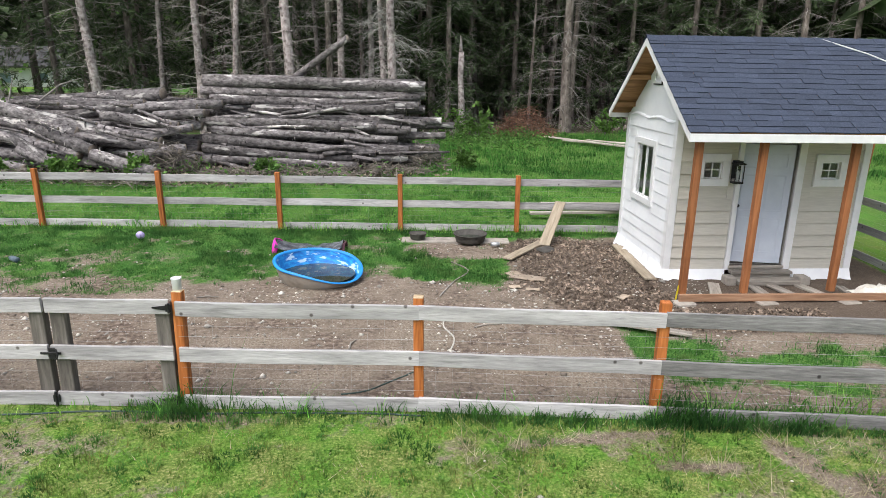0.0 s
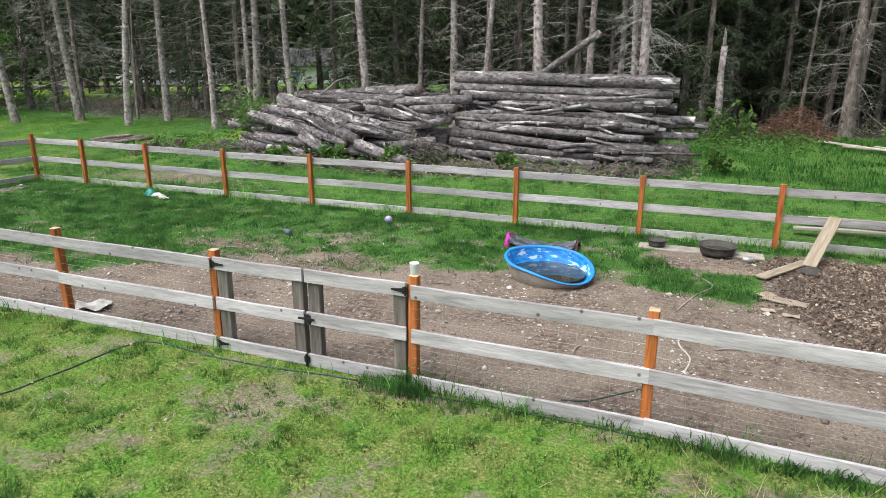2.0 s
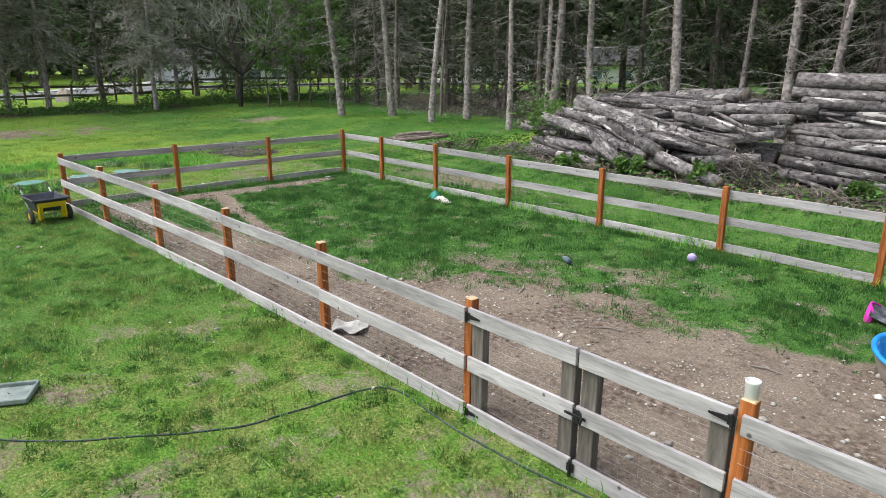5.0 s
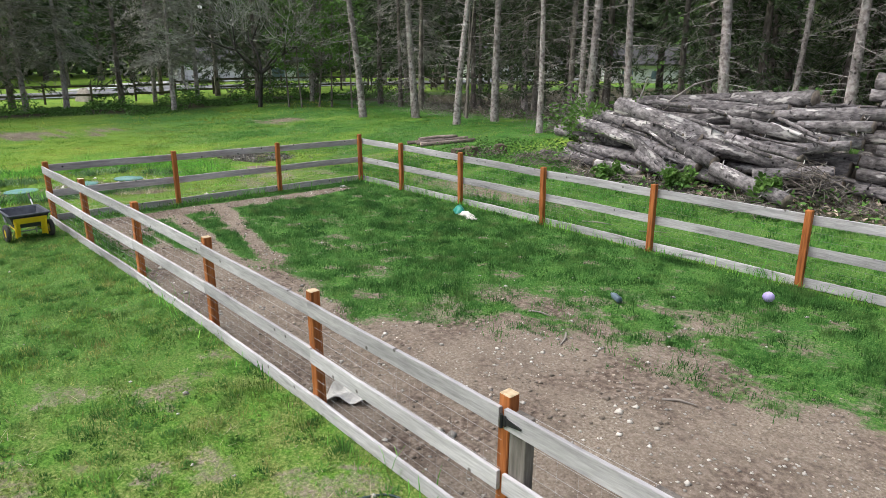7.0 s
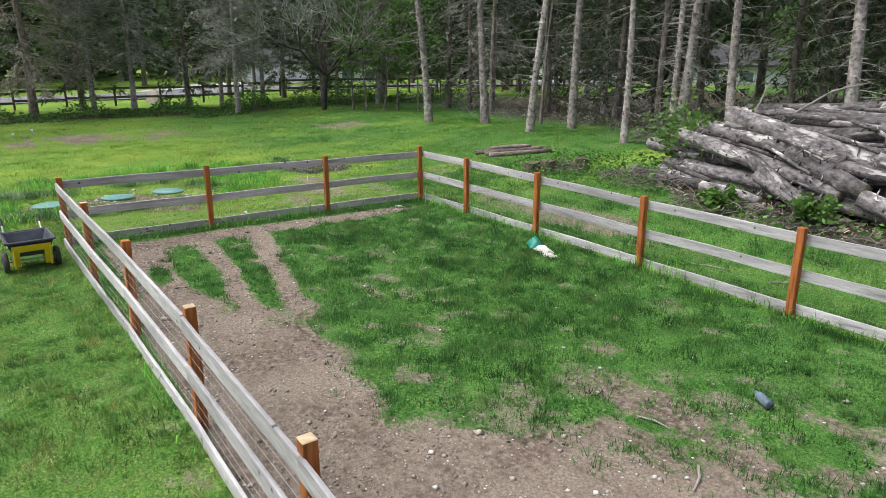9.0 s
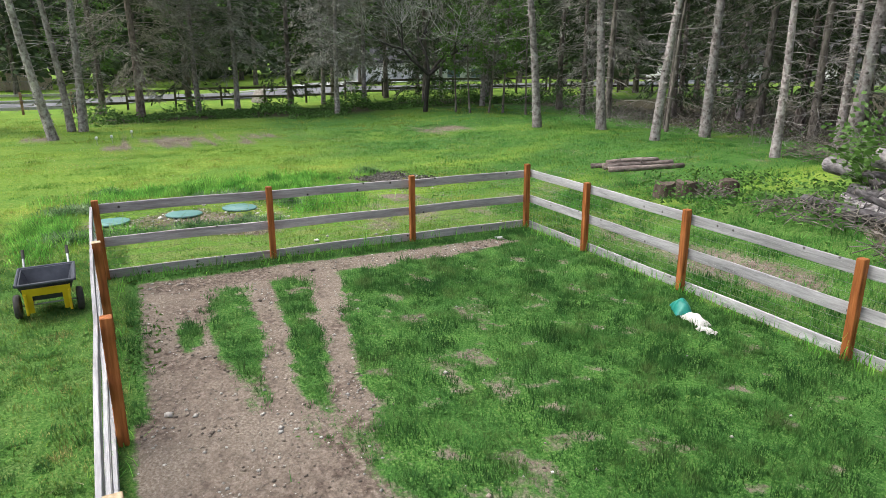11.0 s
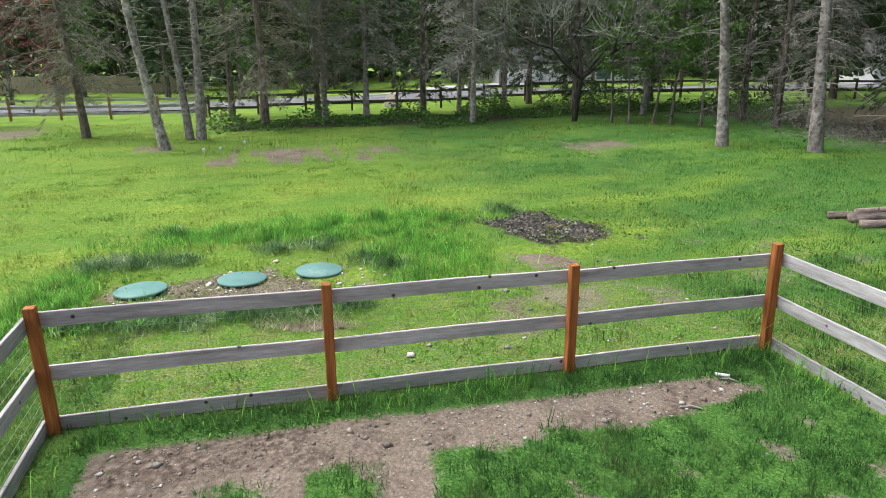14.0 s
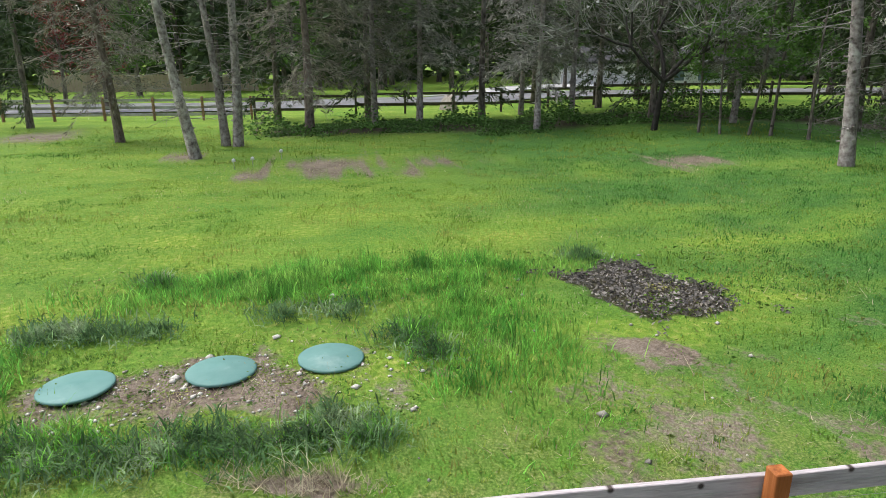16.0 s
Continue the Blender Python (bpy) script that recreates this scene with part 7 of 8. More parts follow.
board(1.88, 11.75, 0.02, 2.33, 12.78, 0.62, 0.20, 0.04, M_RAWWOOD, "pale thick plank leaning on the fence as a ramp")
board(1.12, 10.85, 0.03, 1.88, 12.0, 0.03, 0.17, 0.03, M_RAWWOOD, "pale plank lying flat on the wood chips")
board(3.22, 11.85, 0.03, 3.22, 9.85, 0.03, 0.18, 0.03, M_RAWWOOD, "pale board lying along the shed wall")
board(2.10, 8.12, 0.03, 3.05, 7.72, 0.03, 0.13, 0.03, M_GREYWOOD, "weathered plank lying on the earth inside the fence")
for i, (x, y, w, d, a) in enumerate(((1.35, 9.95, 0.55, 0.22, -18), (1.15, 10.15, 0.22, 0.16, 30), (1.1, 9.45, 0.16, 0.10, 12), (1.35, 9.35, 0.20, 0.09, -8), (2.6, 9.1, 0.22, 0.12, 40), (-7.0, 6.33, 0.40, 0.30, 38))):
    ob = part("cardboard_scrap", sheet(w, d, 8, 4, lambda u, v: 0.012 + (0.006 if i < 5 else 0.035) * (1 + math.sin(u * 9 + i) * math.cos(v * 4))), M_CARD if i < 5 else M_PAPER, m=pose(x, y, zat(x, y) + 0.012, 0, 0, a))
    sol = ob.modifiers.new("thickness", "SOLIDIFY")
    sol.thickness = 0.008
    tagged(ob, "torn pale cardboard scrap on the earth" if i < 5 else "crumpled pale feed paper by the fence post", "scrap", "scraps on the earth")

# crumpled pale sheet beside the porch
cl = part("crumpled_sheet", sheet(0.62, 0.42, 18, 12, lambda u, v: 0.02 + 0.16 * math.sin(math.pi * u) ** 0.5 * math.sin(math.pi * v) ** 0.5 * (0.75 + 0.25 * math.sin(u * 21 + v * 9)) + 0.03 * math.sin(u * 33 + 2) * math.sin(v * 27)), M_PAPER, smooth=True, m=pose(6.30, 9.30, zat(6.30, 9.30), 0, 0, 12))
tagged(cl, "crumpled pale plastic sheet beside the porch", "sheet")

# torn feed bag: white with teal print
bag = thing("feed_bag", "torn white and teal plastic feed bag lying in the grass", "bag", m=pose(-11.80, 12.25, zat(-11.80, 12.25), 0, 0, 160) @ Matrix.Scale(0.92, 4))


def bag_shape(w, d, ph, hgt):
    return sheet(w, d, 16, 10, lambda u, v: 0.03 + hgt * math.sin(math.pi * u) ** 0.6 * math.sin(math.pi * v) ** 0.6 + 0.016 * math.sin(u * 13 + ph) * math.sin(v * 7 + ph))


part("white_half", bag_shape(0.40, 0.20, 0.4, 0.10), M_PAPER, bag, "crumpled white plastic", smooth=True, m=pose(-0.20, 0, 0.0, 0, 0, 10))
part("printed_half", bag_shape(0.40, 0.24, 2.1, 0.17), M_BAGGREEN, bag, "teal printed plastic", smooth=True, m=pose(0.17, 0.02, 0.0, 0, 0, -12))
part("torn_tail", bag_shape(0.26, 0.10, 4.0, 0.05), M_PAPER, bag, "torn white strip", smooth=True, m=pose(-0.52, 0.02, 0.0, 0, 0, 35))

bt = Mesh().lathe([(0.0, 0.0), (0.04, 0.0), (0.045, 0.02), (0.045, 0.15), (0.035, 0.19), (0.018, 0.21), (0.018, 0.24), (0.0, 0.24)], 14)
tagged(part("plastic_bottle", bt, M_BOTTLE, smooth=True, m=pose(-6.72, 10.33, zat(-6.72, 10.33) + 0.055, 0, 88, 150)), "grey blue plastic bottle lying in the grass", "bottle")
ball = Mesh().lathe([(0.0, 0.0)] + [(0.085 * math.sin(math.pi * i / 10), 0.085 - 0.085 * math.cos(math.pi * i / 10)) for i in range(1, 10)] + [(0.0, 0.17)], 18, 1, 1, lambda a, z: (1 + 0.06 * math.sin(6 * a), 0))
tagged(part("toy_ball", ball, M_BALL, smooth=True, m=pose(-5.47, 11.87, zat(-5.47, 11.87) + 0.01) @ Matrix.Scale(0.85, 4)), "pale lilac toy ball in the grass", "ball")

# tank lids
for x, y in ((-20.12, 5.71), (-20.28, 7.06), (-20.42, 8.18)):
    t = thing("tank_lid", "round green plastic septic tank lid in the grass", "tank lid", "septic tank lids", m=pose(x, y, zat(x, y) - 0.06, 1.5 * math.sin(x * 9), 1.5 * math.cos(x * 7), 0) @ Matrix.Diagonal((1.06, 1.06, 1, 1)))
    part("riser", Mesh().lathe([(0.30, -0.05), (0.30, 0.07), (0.0, 0.07)], 36), M_LIDRIM, t, "dark riser under the lid")
    part("cover", Mesh().lathe([(0.29, 0.072), (0.325, 0.072), (0.335, 0.082), (0.335, 0.098), (0.322, 0.108), (0.27, 0.110), (0.26, 0.113), (0.10, 0.117), (0.09, 0.121), (0.0, 0.121)], 44), M_LID, t, smooth=True)

# garden cart
cart = thing("garden_cart", "yellow and black two-wheeled garden cart on the lawn", "garden cart", m=pose(-15.50, 5.10, zat(-15.50, 5.10), 0, 0, -86) @ Matrix.Scale(0.84, 4))


def tub(zb, zt, inset):
    b = Mesh()
    lo = [(-0.26, -0.32), (0.26, -0.32), (0.26, 0.28), (-0.26, 0.28)]
    hi = [(-0.36, -0.48), (0.36, -0.48), (0.36, 0.42), (-0.36, 0.42)]
    ring = lambda pts, z, k: [(x * k, y * k, z) for x, y in pts]
    b.v = ring(lo, zb, 1) + ring(hi, zt, 1) + ring(hi, zt, 0.92) + ring(lo, zb + 0.03, 0.93)
    for s in range(3):
        for i in range(4):
            b.f.append((s * 4 + i, s * 4 + (i + 1) % 4, s * 4 + 4 + (i + 1) % 4, s * 4 + 4 + i))
    b.f += [(3, 2, 1, 0), (12, 13, 14, 15)]
    return b


part("tub", tub(0.27, 0.56, 0.05), M_TUB, cart, "charcoal plastic tub")
rim = Mesh()
hi = [(-0.37, -0.49), (0.37, -0.49), (0.37, 0.43), (-0.37, 0.43), (-0.37, -0.49)]
for a, c in zip(hi[:-1], hi[1:]):
    rim.tube([(*a, 0.56), (*c, 0.56)], 0.022, 8)
part("tub_rim", rim, M_TUB, cart)
fr = Mesh()
for sx in (-0.22, 0.22):
    fr.tube([(sx, 0.40, 0.44), (sx, 0.36, 0.26), (sx, 0.30, 0.20), (sx, -0.40, 0.20)], 0.018, 8)
    fr.tube([(sx * 1.25, 0.44, 0.42), (sx * 1.25, 0.40, 0.10)], 0.018, 8)
part("frame", fr, M_YELLOW, cart, "yellow tubular frame")
fp = Mesh()
for x0, x1, z0, z1 in ((-0.30, 0.30, 0.38, 0.50), (-0.29, -0.19, 0.10, 0.38), (0.19, 0.29, 0.10, 0.38)):
    lo, hi_ = 0.37 + 0.30 * (z0 - 0.30), 0.37 + 0.30 * (z1 - 0.30)
    fp.add([(x0, lo, z0), (x1, lo, z0), (x1, hi_, z1), (x0, hi_, z1), (x0, lo + 0.02, z0), (x1, lo + 0.02, z0), (x1, hi_ + 0.02, z1), (x0, hi_ + 0.02, z1)],
           [(3, 2, 1, 0), (4, 5, 6, 7), (0, 1, 5, 4), (1, 2, 6, 5), (2, 3, 7, 6), (3, 0, 4, 7)])
part("front_panel", fp, M_YELLOW, cart, "yellow front panel with two legs")
for sx in (-0.40, 0.40):
    w = part("wheel", Mesh().lathe([(0.085, -0.035), (0.15, -0.045), (0.175, -0.03), (0.18, 0.0), (0.175, 0.03), (0.15, 0.045), (0.085, 0.035)], 28), M_RUBBER, cart, "black pneumatic tyre", smooth=True, m=pose(sx, 0.18, 0.18, 0, 90, 0))
    part("rim", Mesh().lathe([(0.0, -0.03), (0.09, -0.03), (0.10, 0.0), (0.09, 0.03), (0.0, 0.03)], 20), M_YELLOW, w, "yellow wheel rim")
part("axle", Mesh().tube([(-0.40, 0.18, 0.18), (0.40, 0.18, 0.18)], 0.012, 8), M_GREYSTEEL, cart)
for sx in (-0.30, 0.30):
    h = part("handle", Mesh().tube([(sx, -0.30, 0.30), (sx, -0.52, 0.52), (sx, -0.70, 0.68)], 0.017, 8), M_GREYSTEEL, cart)
    part("grip", Mesh().tube([(sx, -0.68, 0.66), (sx, -0.80, 0.77)], 0.024, 8), M_RUBBER, h, "black rubber grip")
for sx in (-0.24, 0.24):
    part("rest_leg", Mesh().tube([(sx, -0.30, 0.22), (sx, -0.34, 0.0)], 0.016, 8), M_GREYSTEEL, cart)

# hose over the lawn, cable and sticks in the pen
def cable(name, pts, r, mat, label, category):
    cu = []
    for i in range(len(pts) - 1):
        p0, p1, p2, p3 = pts[max(i - 1, 0)], pts[i], pts[i + 1], pts[min(i + 2, len(pts) - 1)]
        for k in range(6):
            t = k / 6
            q = [0.5 * (2 * b + (c - a) * t + (2 * a - 5 * b + 4 * c - d) * t * t + (3 * b - a - 3 * c + d) * t ** 3) for a, b, c, d in zip(p0, p1, p2, p3)]
            cu.append((q[0], q[1], zat(q[0], q[1]) + r * 0.9 + (q[2] if len(q) > 2 else 0)))
    return tagged(part(name, Mesh().tube(cu, r, 6), mat, smooth=True), label, category)


cable("garden_hose", [(-9.3, 1.6), (-8.2, 2.1), (-7.1, 2.82), (-6.47, 3.55), (-5.95, 4.35), (-5.83, 4.87), (-5.69, 5.60), (-5.41, 5.80), (-4.69, 5.72), (-4.2, 5.73), (-3.7, 5.76), (-3.0, 5.84), (-2.2, 5.82), (-1.0, 5.86), (0.0, 5.84)], 0.009, M_HOSE, "dark green garden hose lying over the lawn", "hose")
cable("black_cable", [(-0.95, 6.22), (-0.7, 6.3), (-0.4, 6.6), (-0.15, 6.8)], 0.008, M_HOSE, "black cable lying on the earth", "cable")
cable("pale_stick", [(0.15, 8.6), (0.05, 8.0), (0.18, 7.6), (0.12, 7.2)], 0.010, M_ROPE, "thin pale root on the earth", "stick")
cable("bent_stick", [(0.0, 9.0), (0.2, 9.7), (0.45, 10.3), (0.15, 10.8)], 0.012, M_GREYWOOD, "thin bent grey stick on the earth", "stick")
for i, (x, y, ln, a) in enumerate(((-4.9, 8.6, 0.3, 30), (-6.5, 8.9, 0.35, -60), (-7.2, 9.3, 0.3, 15), (-15.5, 11.3, 0.2, 70), (-9.5, 13.7, 0.6, 20), (-10.3, 14.2, 0.5, -25), (-8.4, 13.9, 0.5, 40), (-3.2, 8.9, 0.3, 10), (-1.0, 7.4, 0.25, 80), (0.6, 8.0, 0.35, 20), (-15.9, 12.0, 0.18, 60))):
    b = Mesh().tube([(-ln / 2, 0, 0.012), (0, 0.02, 0.02), (ln / 2, -0.01, 0.012)], [0.011, 0.012, 0.006], 6)
    tagged(part("stick", b, M_GREYWOOD, m=pose(x, y, zat(x, y), 0, 0, a)), "short grey stick on the ground", "stick", "sticks on the ground")

# yellow strap on the fence post, bent black frame on the lawn
tagged(part("marker_stake", Mesh().box(-0.008, -0.008, -0.05, 0.008, 0.008, 0.24), M_YELLOWSTRAP, m=pose(3.30, 9.0, 0.0, 3, 4, 0)), "thin yellow plastic marker stake in the earth", "stake")
tray = Mesh().box(-0.26, -0.17, 0.015, 0.26, 0.17, 0.025, 0.004).box(-0.28, 0.17, 0.01, 0.28, 0.195, 0.065, 0.008).box(-0.28, -0.195, 0.01, 0.28, -0.17, 0.065, 0.008).box(0.26, -0.168, 0.01, 0.285, 0.168, 0.065, 0.008).box(-0.285, -0.168, 0.01, -0.26, 0.168, 0.065, 0.008)
tagged(part("plastic_tray", tray, M_TRAY, m=pose(-7.90, 2.98, zat(-7.90, 2.98), 0, 0, 62)), "shallow grey green plastic tray lying on the lawn", "tray")
bn = Mesh().tube([(-0.07, 0, 0.02), (0.07, 0, 0.02)], [0.02, 0.016], 8)
tagged(part("white_stake", bn, M_WHITEPLASTIC, m=pose(-16.0, 12.0, zat(-16.0, 12.0), 0, -10, 40)), "short white plastic stub on the earth", "stub")
# small pale spots in the meadow, built as white stubs that give no light
for i, (x, y) in enumerate(((-35.5, 6.3), (-33.9, 5.6), (-33.6, 5.1))):
    tagged(part("garden_light", Mesh().lathe([(0.0, 0.32), (0.05, 0.30), (0.06, 0.22), (0.012, 0.20), (0.010, -0.1)], 10), M_WHITEPLASTIC, smooth=True, m=pose(x, y, zat(x, y))), "small pale marker in the meadow grass", "marker", "markers in the meadow")

# ---- grass and small ground cover ----
def scatter(n, x0, x1, y0, y1, seed, keep):
    r = np.random.default_rng(seed)
    x, y = r.uniform(x0, x1, n), r.uniform(y0, y1, n)
    ok = r.uniform(0, 1, n) < keep(x, y)
    return x[ok], y[ok], r


def blades(name, n, box, seed, keep, mat, tall, wide, label, lean=0.55, bent=False):
    x, y, r = scatter(n, *box, seed, keep)
    k = len(x)
    a = r.uniform(0, 2 * math.pi, k)
    h = tall * r.lognormal(0, 0.35, k) * (0.35 + 2.2 * fbm(x, y, 0.45, seed) ** 2) * (0.55 + 0.9 * vnoise(x, y, 0.13, seed + 5))
    w = wide * r.uniform(0.6, 1.3, k)
    b = a + math.pi / 2 + r.uniform(-0.6, 0.6, k)
    d = h * lean * r.uniform(0.2, 1.3, k)
    z = height(x, y) - 0.005
    p0 = np.stack([x - np.cos(a) * w / 2, y - np.sin(a) * w / 2, z], -1)
    p1 = np.stack([x + np.cos(a) * w / 2, y + np.sin(a) * w / 2, z], -1)
    tip = np.stack([x + np.cos(b) * d, y + np.sin(b) * d, z + h], -1)
    if not bent:
        v = np.stack([p0, p1, tip], 1).reshape(-1, 3)
        me = soup(name, v, np.arange(3 * k).reshape(-1, 3), mat)
    else:
        q = np.stack([np.cos(b) * d * 0.35, np.sin(b) * d * 0.35, h * 0.62], -1)
        p2, p3 = p1 * 0.9 + p0 * 0.1 + q, p0 * 0.9 + p1 * 0.1 + q
        v = np.stack([p0, p1, p2, p3, tip], 1).reshape(-1, 3)
        o = 5 * np.arange(k)[:, None]
        tri = np.concatenate([o + np.array([[0, 1, 2]]), o + np.array([[0, 2, 3]]), o + np.array([[3, 2, 4]])], 0)
        me = soup(name, v, tri, mat)
    return tagged(new(name, me), label, "grass", kind="stuff")


def tufts(name, n, box, seed, keep, mat, tall, spread, wide, per, label):
    """Separate tufts: blades that fan out from one root."""
    x, y, r = scatter(n, *box, seed, keep)
    k = len(x)
    size = r.lognormal(0, 0.35, k)
    x, y, size = (np.repeat(q, per) for q in (x, y, size))
    k = len(x)
    a = r.uniform(0, 2 * math.pi, k)
    q = spread * size * np.sqrt(r.uniform(0, 1, k))
    bx, by = x + np.cos(a) * q * 0.6, y + np.sin(a) * q * 0.6
    h = tall * size * r.uniform(0.5, 1.15, k)
    w = wide * r.uniform(0.7, 1.3, k)
    a = a + r.normal(0, 0.5, k)
    d = h * r.uniform(0.3, 1.1, k)
    z = height(bx, by) - 0.005
    s = np.stack([-np.sin(a) * w / 2, np.cos(a) * w / 2, 0 * a], -1)
    p = np.stack([bx, by, z], -1)
    tip = np.stack([bx + np.cos(a) * d, by + np.sin(a) * d, z + h], -1)
    v = np.stack([p - s, p + s, tip], 1).reshape(-1, 3)
    return tagged(new(name, soup(name, v, np.arange(3 * k).reshape(-1, 3), mat)), label, "grass", kind="stuff")


def free(x, y):
    """Where nothing built stands on the ground."""
    shed_plot = (x > 3.3) & (x < 6.6) & (y > 8.7) & (y < 12.3)
    pool_plot = np.hypot(x + 1.85, y - 9.70) < 0.70
    slab_plot = (x > -0.8) & (x < 1.4) & (y > 11.9) & (y < 12.35)
    return ~(shed_plot | pool_plot | slab_plot)


def clump(x, y, scale, seed, lo=0.15):
    return lo + (1 - lo) * sm(0.32, 0.62, fbm(x, y, scale, seed))


blades("pen_grass", 460000, (-16.45, 7.2, 5.95, 12.85), 3,
       lambda x, y: (1 - bare(x, y)) ** 2 * clump(x, y, 0.45, 61, 0.3) * (1 - chips(x, y)) * free(x, y), M_PENGRASS, 0.046, 0.010,
       "dense dark green grass inside the animal pen", bent=False)
blades("lawn_grass", 290000, (-21, 6.5, 1.2, 5.98), 4,
       lambda x, y: (1 - bare(x, y)) ** 2 * clump(x, y, 0.5, 62, 0.3) * (0.35 + 0.65 * sm(0.3, 0.6, vnoise(x, y, 0.15, 162))), M_LAWN, 0.030, 0.011, "short mown lawn, yellow green and patchy")
blades("verge_grass", 150000, (-19, 6, 12.9, 18.5), 5,
       lambda x, y: (1 - bare(x, y)) ** 1.5 * (1 - litter(x, y)) ** 2 * clump(x, y, 0.8, 63), M_ROUGH, 0.065, 0.012, "rough bright green grass outside the fence")
blades("rough_grass", 90000, (-2, 16, 16, 32), 6,
       lambda x, y: (1 - litter(x, y)) ** 2 * clump(x, y, 1.2, 64), M_ROUGH, 0.115, 0.020, "long bright green grass at the edge of the wood")
blades("meadow_grass", 260000, (-34, -16.55, -2, 24), 7,
       lambda x, y: (1 - bare(x, y)) ** 2 * (1 - litter(x, y)) ** 2 * clump(x, y, 0.9, 65, 0.3) * sm(-40, -20, x) ** 0.5 * (1 - 0.6 * sm(11, 16, y)), M_MEADOW, 0.036, 0.016,
       "mown lime green meadow grass")
blades("far_meadow_grass", 60000, (-47, -34, -14, 26), 8,
       lambda x, y: (1 - bare(x, y)) ** 2 * (1 - litter(x, y)) * clump(x, y, 1.2, 66, 0.3), M_MEADOW, 0.050, 0.035, "lime green meadow grass towards the road")


blades("north_meadow_grass", 90000, (-34, -16.6, 11, 25), 58, lambda x, y: sm(11, 16, y) * (1 - bare(x, y)) ** 2 * (1 - litter(x, y)) * clump(x, y, 1.0, 165, 0.3), M_ROUGH, 0.042, 0.016, "deeper green meadow grass towards the wood")
blades("west_lawn_grass", 50000, (-18, -7, 2.5, 5.95), 59, lambda x, y: sm(-5.5, -10, x) * (1 - bare(x, y)) ** 2 * clump(x, y, 0.5, 166, 0.3), M_TUFT, 0.034, 0.010, "deeper green lawn along the fence")
tufts("lawn_tuft_grass", 3600, (-21, 6.5, 1.5, 5.95), 15, lambda x, y: (1 - 0.8 * bare(x, y)) * clump(x, y, 0.9, 67, 0.05), M_TUFT, 0.038, 0.085, 0.012, 38, "rounded tufts of deeper green grass in the lawn")
tufts("pale_tuft_grass", 6500, (-19, 6.4, 1.5, 5.9), 19, lambda x, y: (1 - bare(x, y)) * clump(x, y, 0.6, 76, 0.05) * (0.25 + 0.75 * sm(-11, -6, x)), M_LAWN, 0.028, 0.08, 0.012, 14, "yellow green tufts of grass in the lawn")
tufts("pen_tuft_grass", 9000, (-16.4, 3.5, 6.0, 12.8), 16, lambda x, y: (1 - bare(x, y)) ** 0.7 * clump(x, y, 0.7, 68, 0.1) * (1 - chips(x, y)) * free(x, y), M_PENGRASS, 0.062, 0.09, 0.010, 16, "lush tufts of grass in the pen")
tufts("meadow_tuft_grass", 1500, (-24, -16.6, 0, 20), 17, lambda x, y: (1 - bare(x, y)) * (1 - litter(x, y)) * clump(x, y, 1.6, 69, 0.05) * np.where(y > 11, 1.0, 0.5), M_TUFT, 0.030, 0.14, 0.014, 14, "deeper green tufts in the meadow")
tufts("verge_tuft_grass", 2600, (-18, 5, 13.0, 18), 18, lambda x, y: (1 - bare(x, y)) * (1 - litter(x, y)) * clump(x, y, 0.8, 70, 0.1), M_ROUGH, 0.08, 0.10, 0.012, 16, "rough tufts of grass outside the fence")


def band(x, y):
    d = sm(1.25, 0.6, blob(x, y, -22.9, 8.6, 0.9, 3.4, 4) + 0.8 * (fbm(x, y, 1.0, 71) - 0.5))
    d = np.maximum(d, sm(1.25, 0.6, blob(x, y, -21.1, 9.75, 1.6, 0.75, -8) + 0.6 * (fbm(x, y, 0.8, 79) - 0.5)))
    d = np.maximum(d, 0.8 * sm(1.25, 0.7, blob(x, y, -19.1, 5.4, 0.45, 1.1, 0)))
    d = np.maximum(d, 0.7 * sm(1.25, 0.7, blob(x, y, -18.9, 7.0, 0.3, 1.6, 0)))
    d = np.maximum(d, 0.9 * sm(1.25, 0.7, blob(x, y, -19.6, 4.6, 1.7, 0.5, 0)))
    return d


blades("tall_grass", 75000, (-24, -17.6, 3, 13), 9, lambda x, y: np.maximum(band(x, y), 0.45 * sm(1.25, 0.5, blob(x, y, -20.4, 10.2, 2.0, 1.0, 0) + 0.8 * (fbm(x, y, 0.7, 78) - 0.5))) * (1 - bare(x, y)) * (1 - litter(x, y)), M_TALL, 0.12, 0.012, "tall lush green grass round the tank lids", lean=0.95, bent=True)


def fence_foot(x, y):
    s = sm(0.20, 0.05, np.abs(y - 5.86)) * np.interp(x, [-17, -5, -3.0, -2.6, 0, 0.6, 6], [0.12, 0.15, 0.15, 0.7, 0.5, 1, 1]) * clump(x, y, 0.5, 72, 0.2)
    s = np.maximum(s, sm(0.16, 0.04, np.abs(y - 12.78)) * 0.8 * (x > -16.5) * clump(x, y, 0.4, 73, 0.3))
    return np.maximum(s, sm(0.25, 0.05, np.abs(x + 16.3)) * 0.7 * (y > 5.9) * (y < 12.9) * clump(x, y, 0.5, 74, 0.1))


blades("fence_foot_grass", 130000, (-17, 6.4, 5.5, 12.95), 10, fence_foot, M_TALL, 0.15, 0.010, "long uncut grass along the foot of the fence", lean=0.8, bent=True)
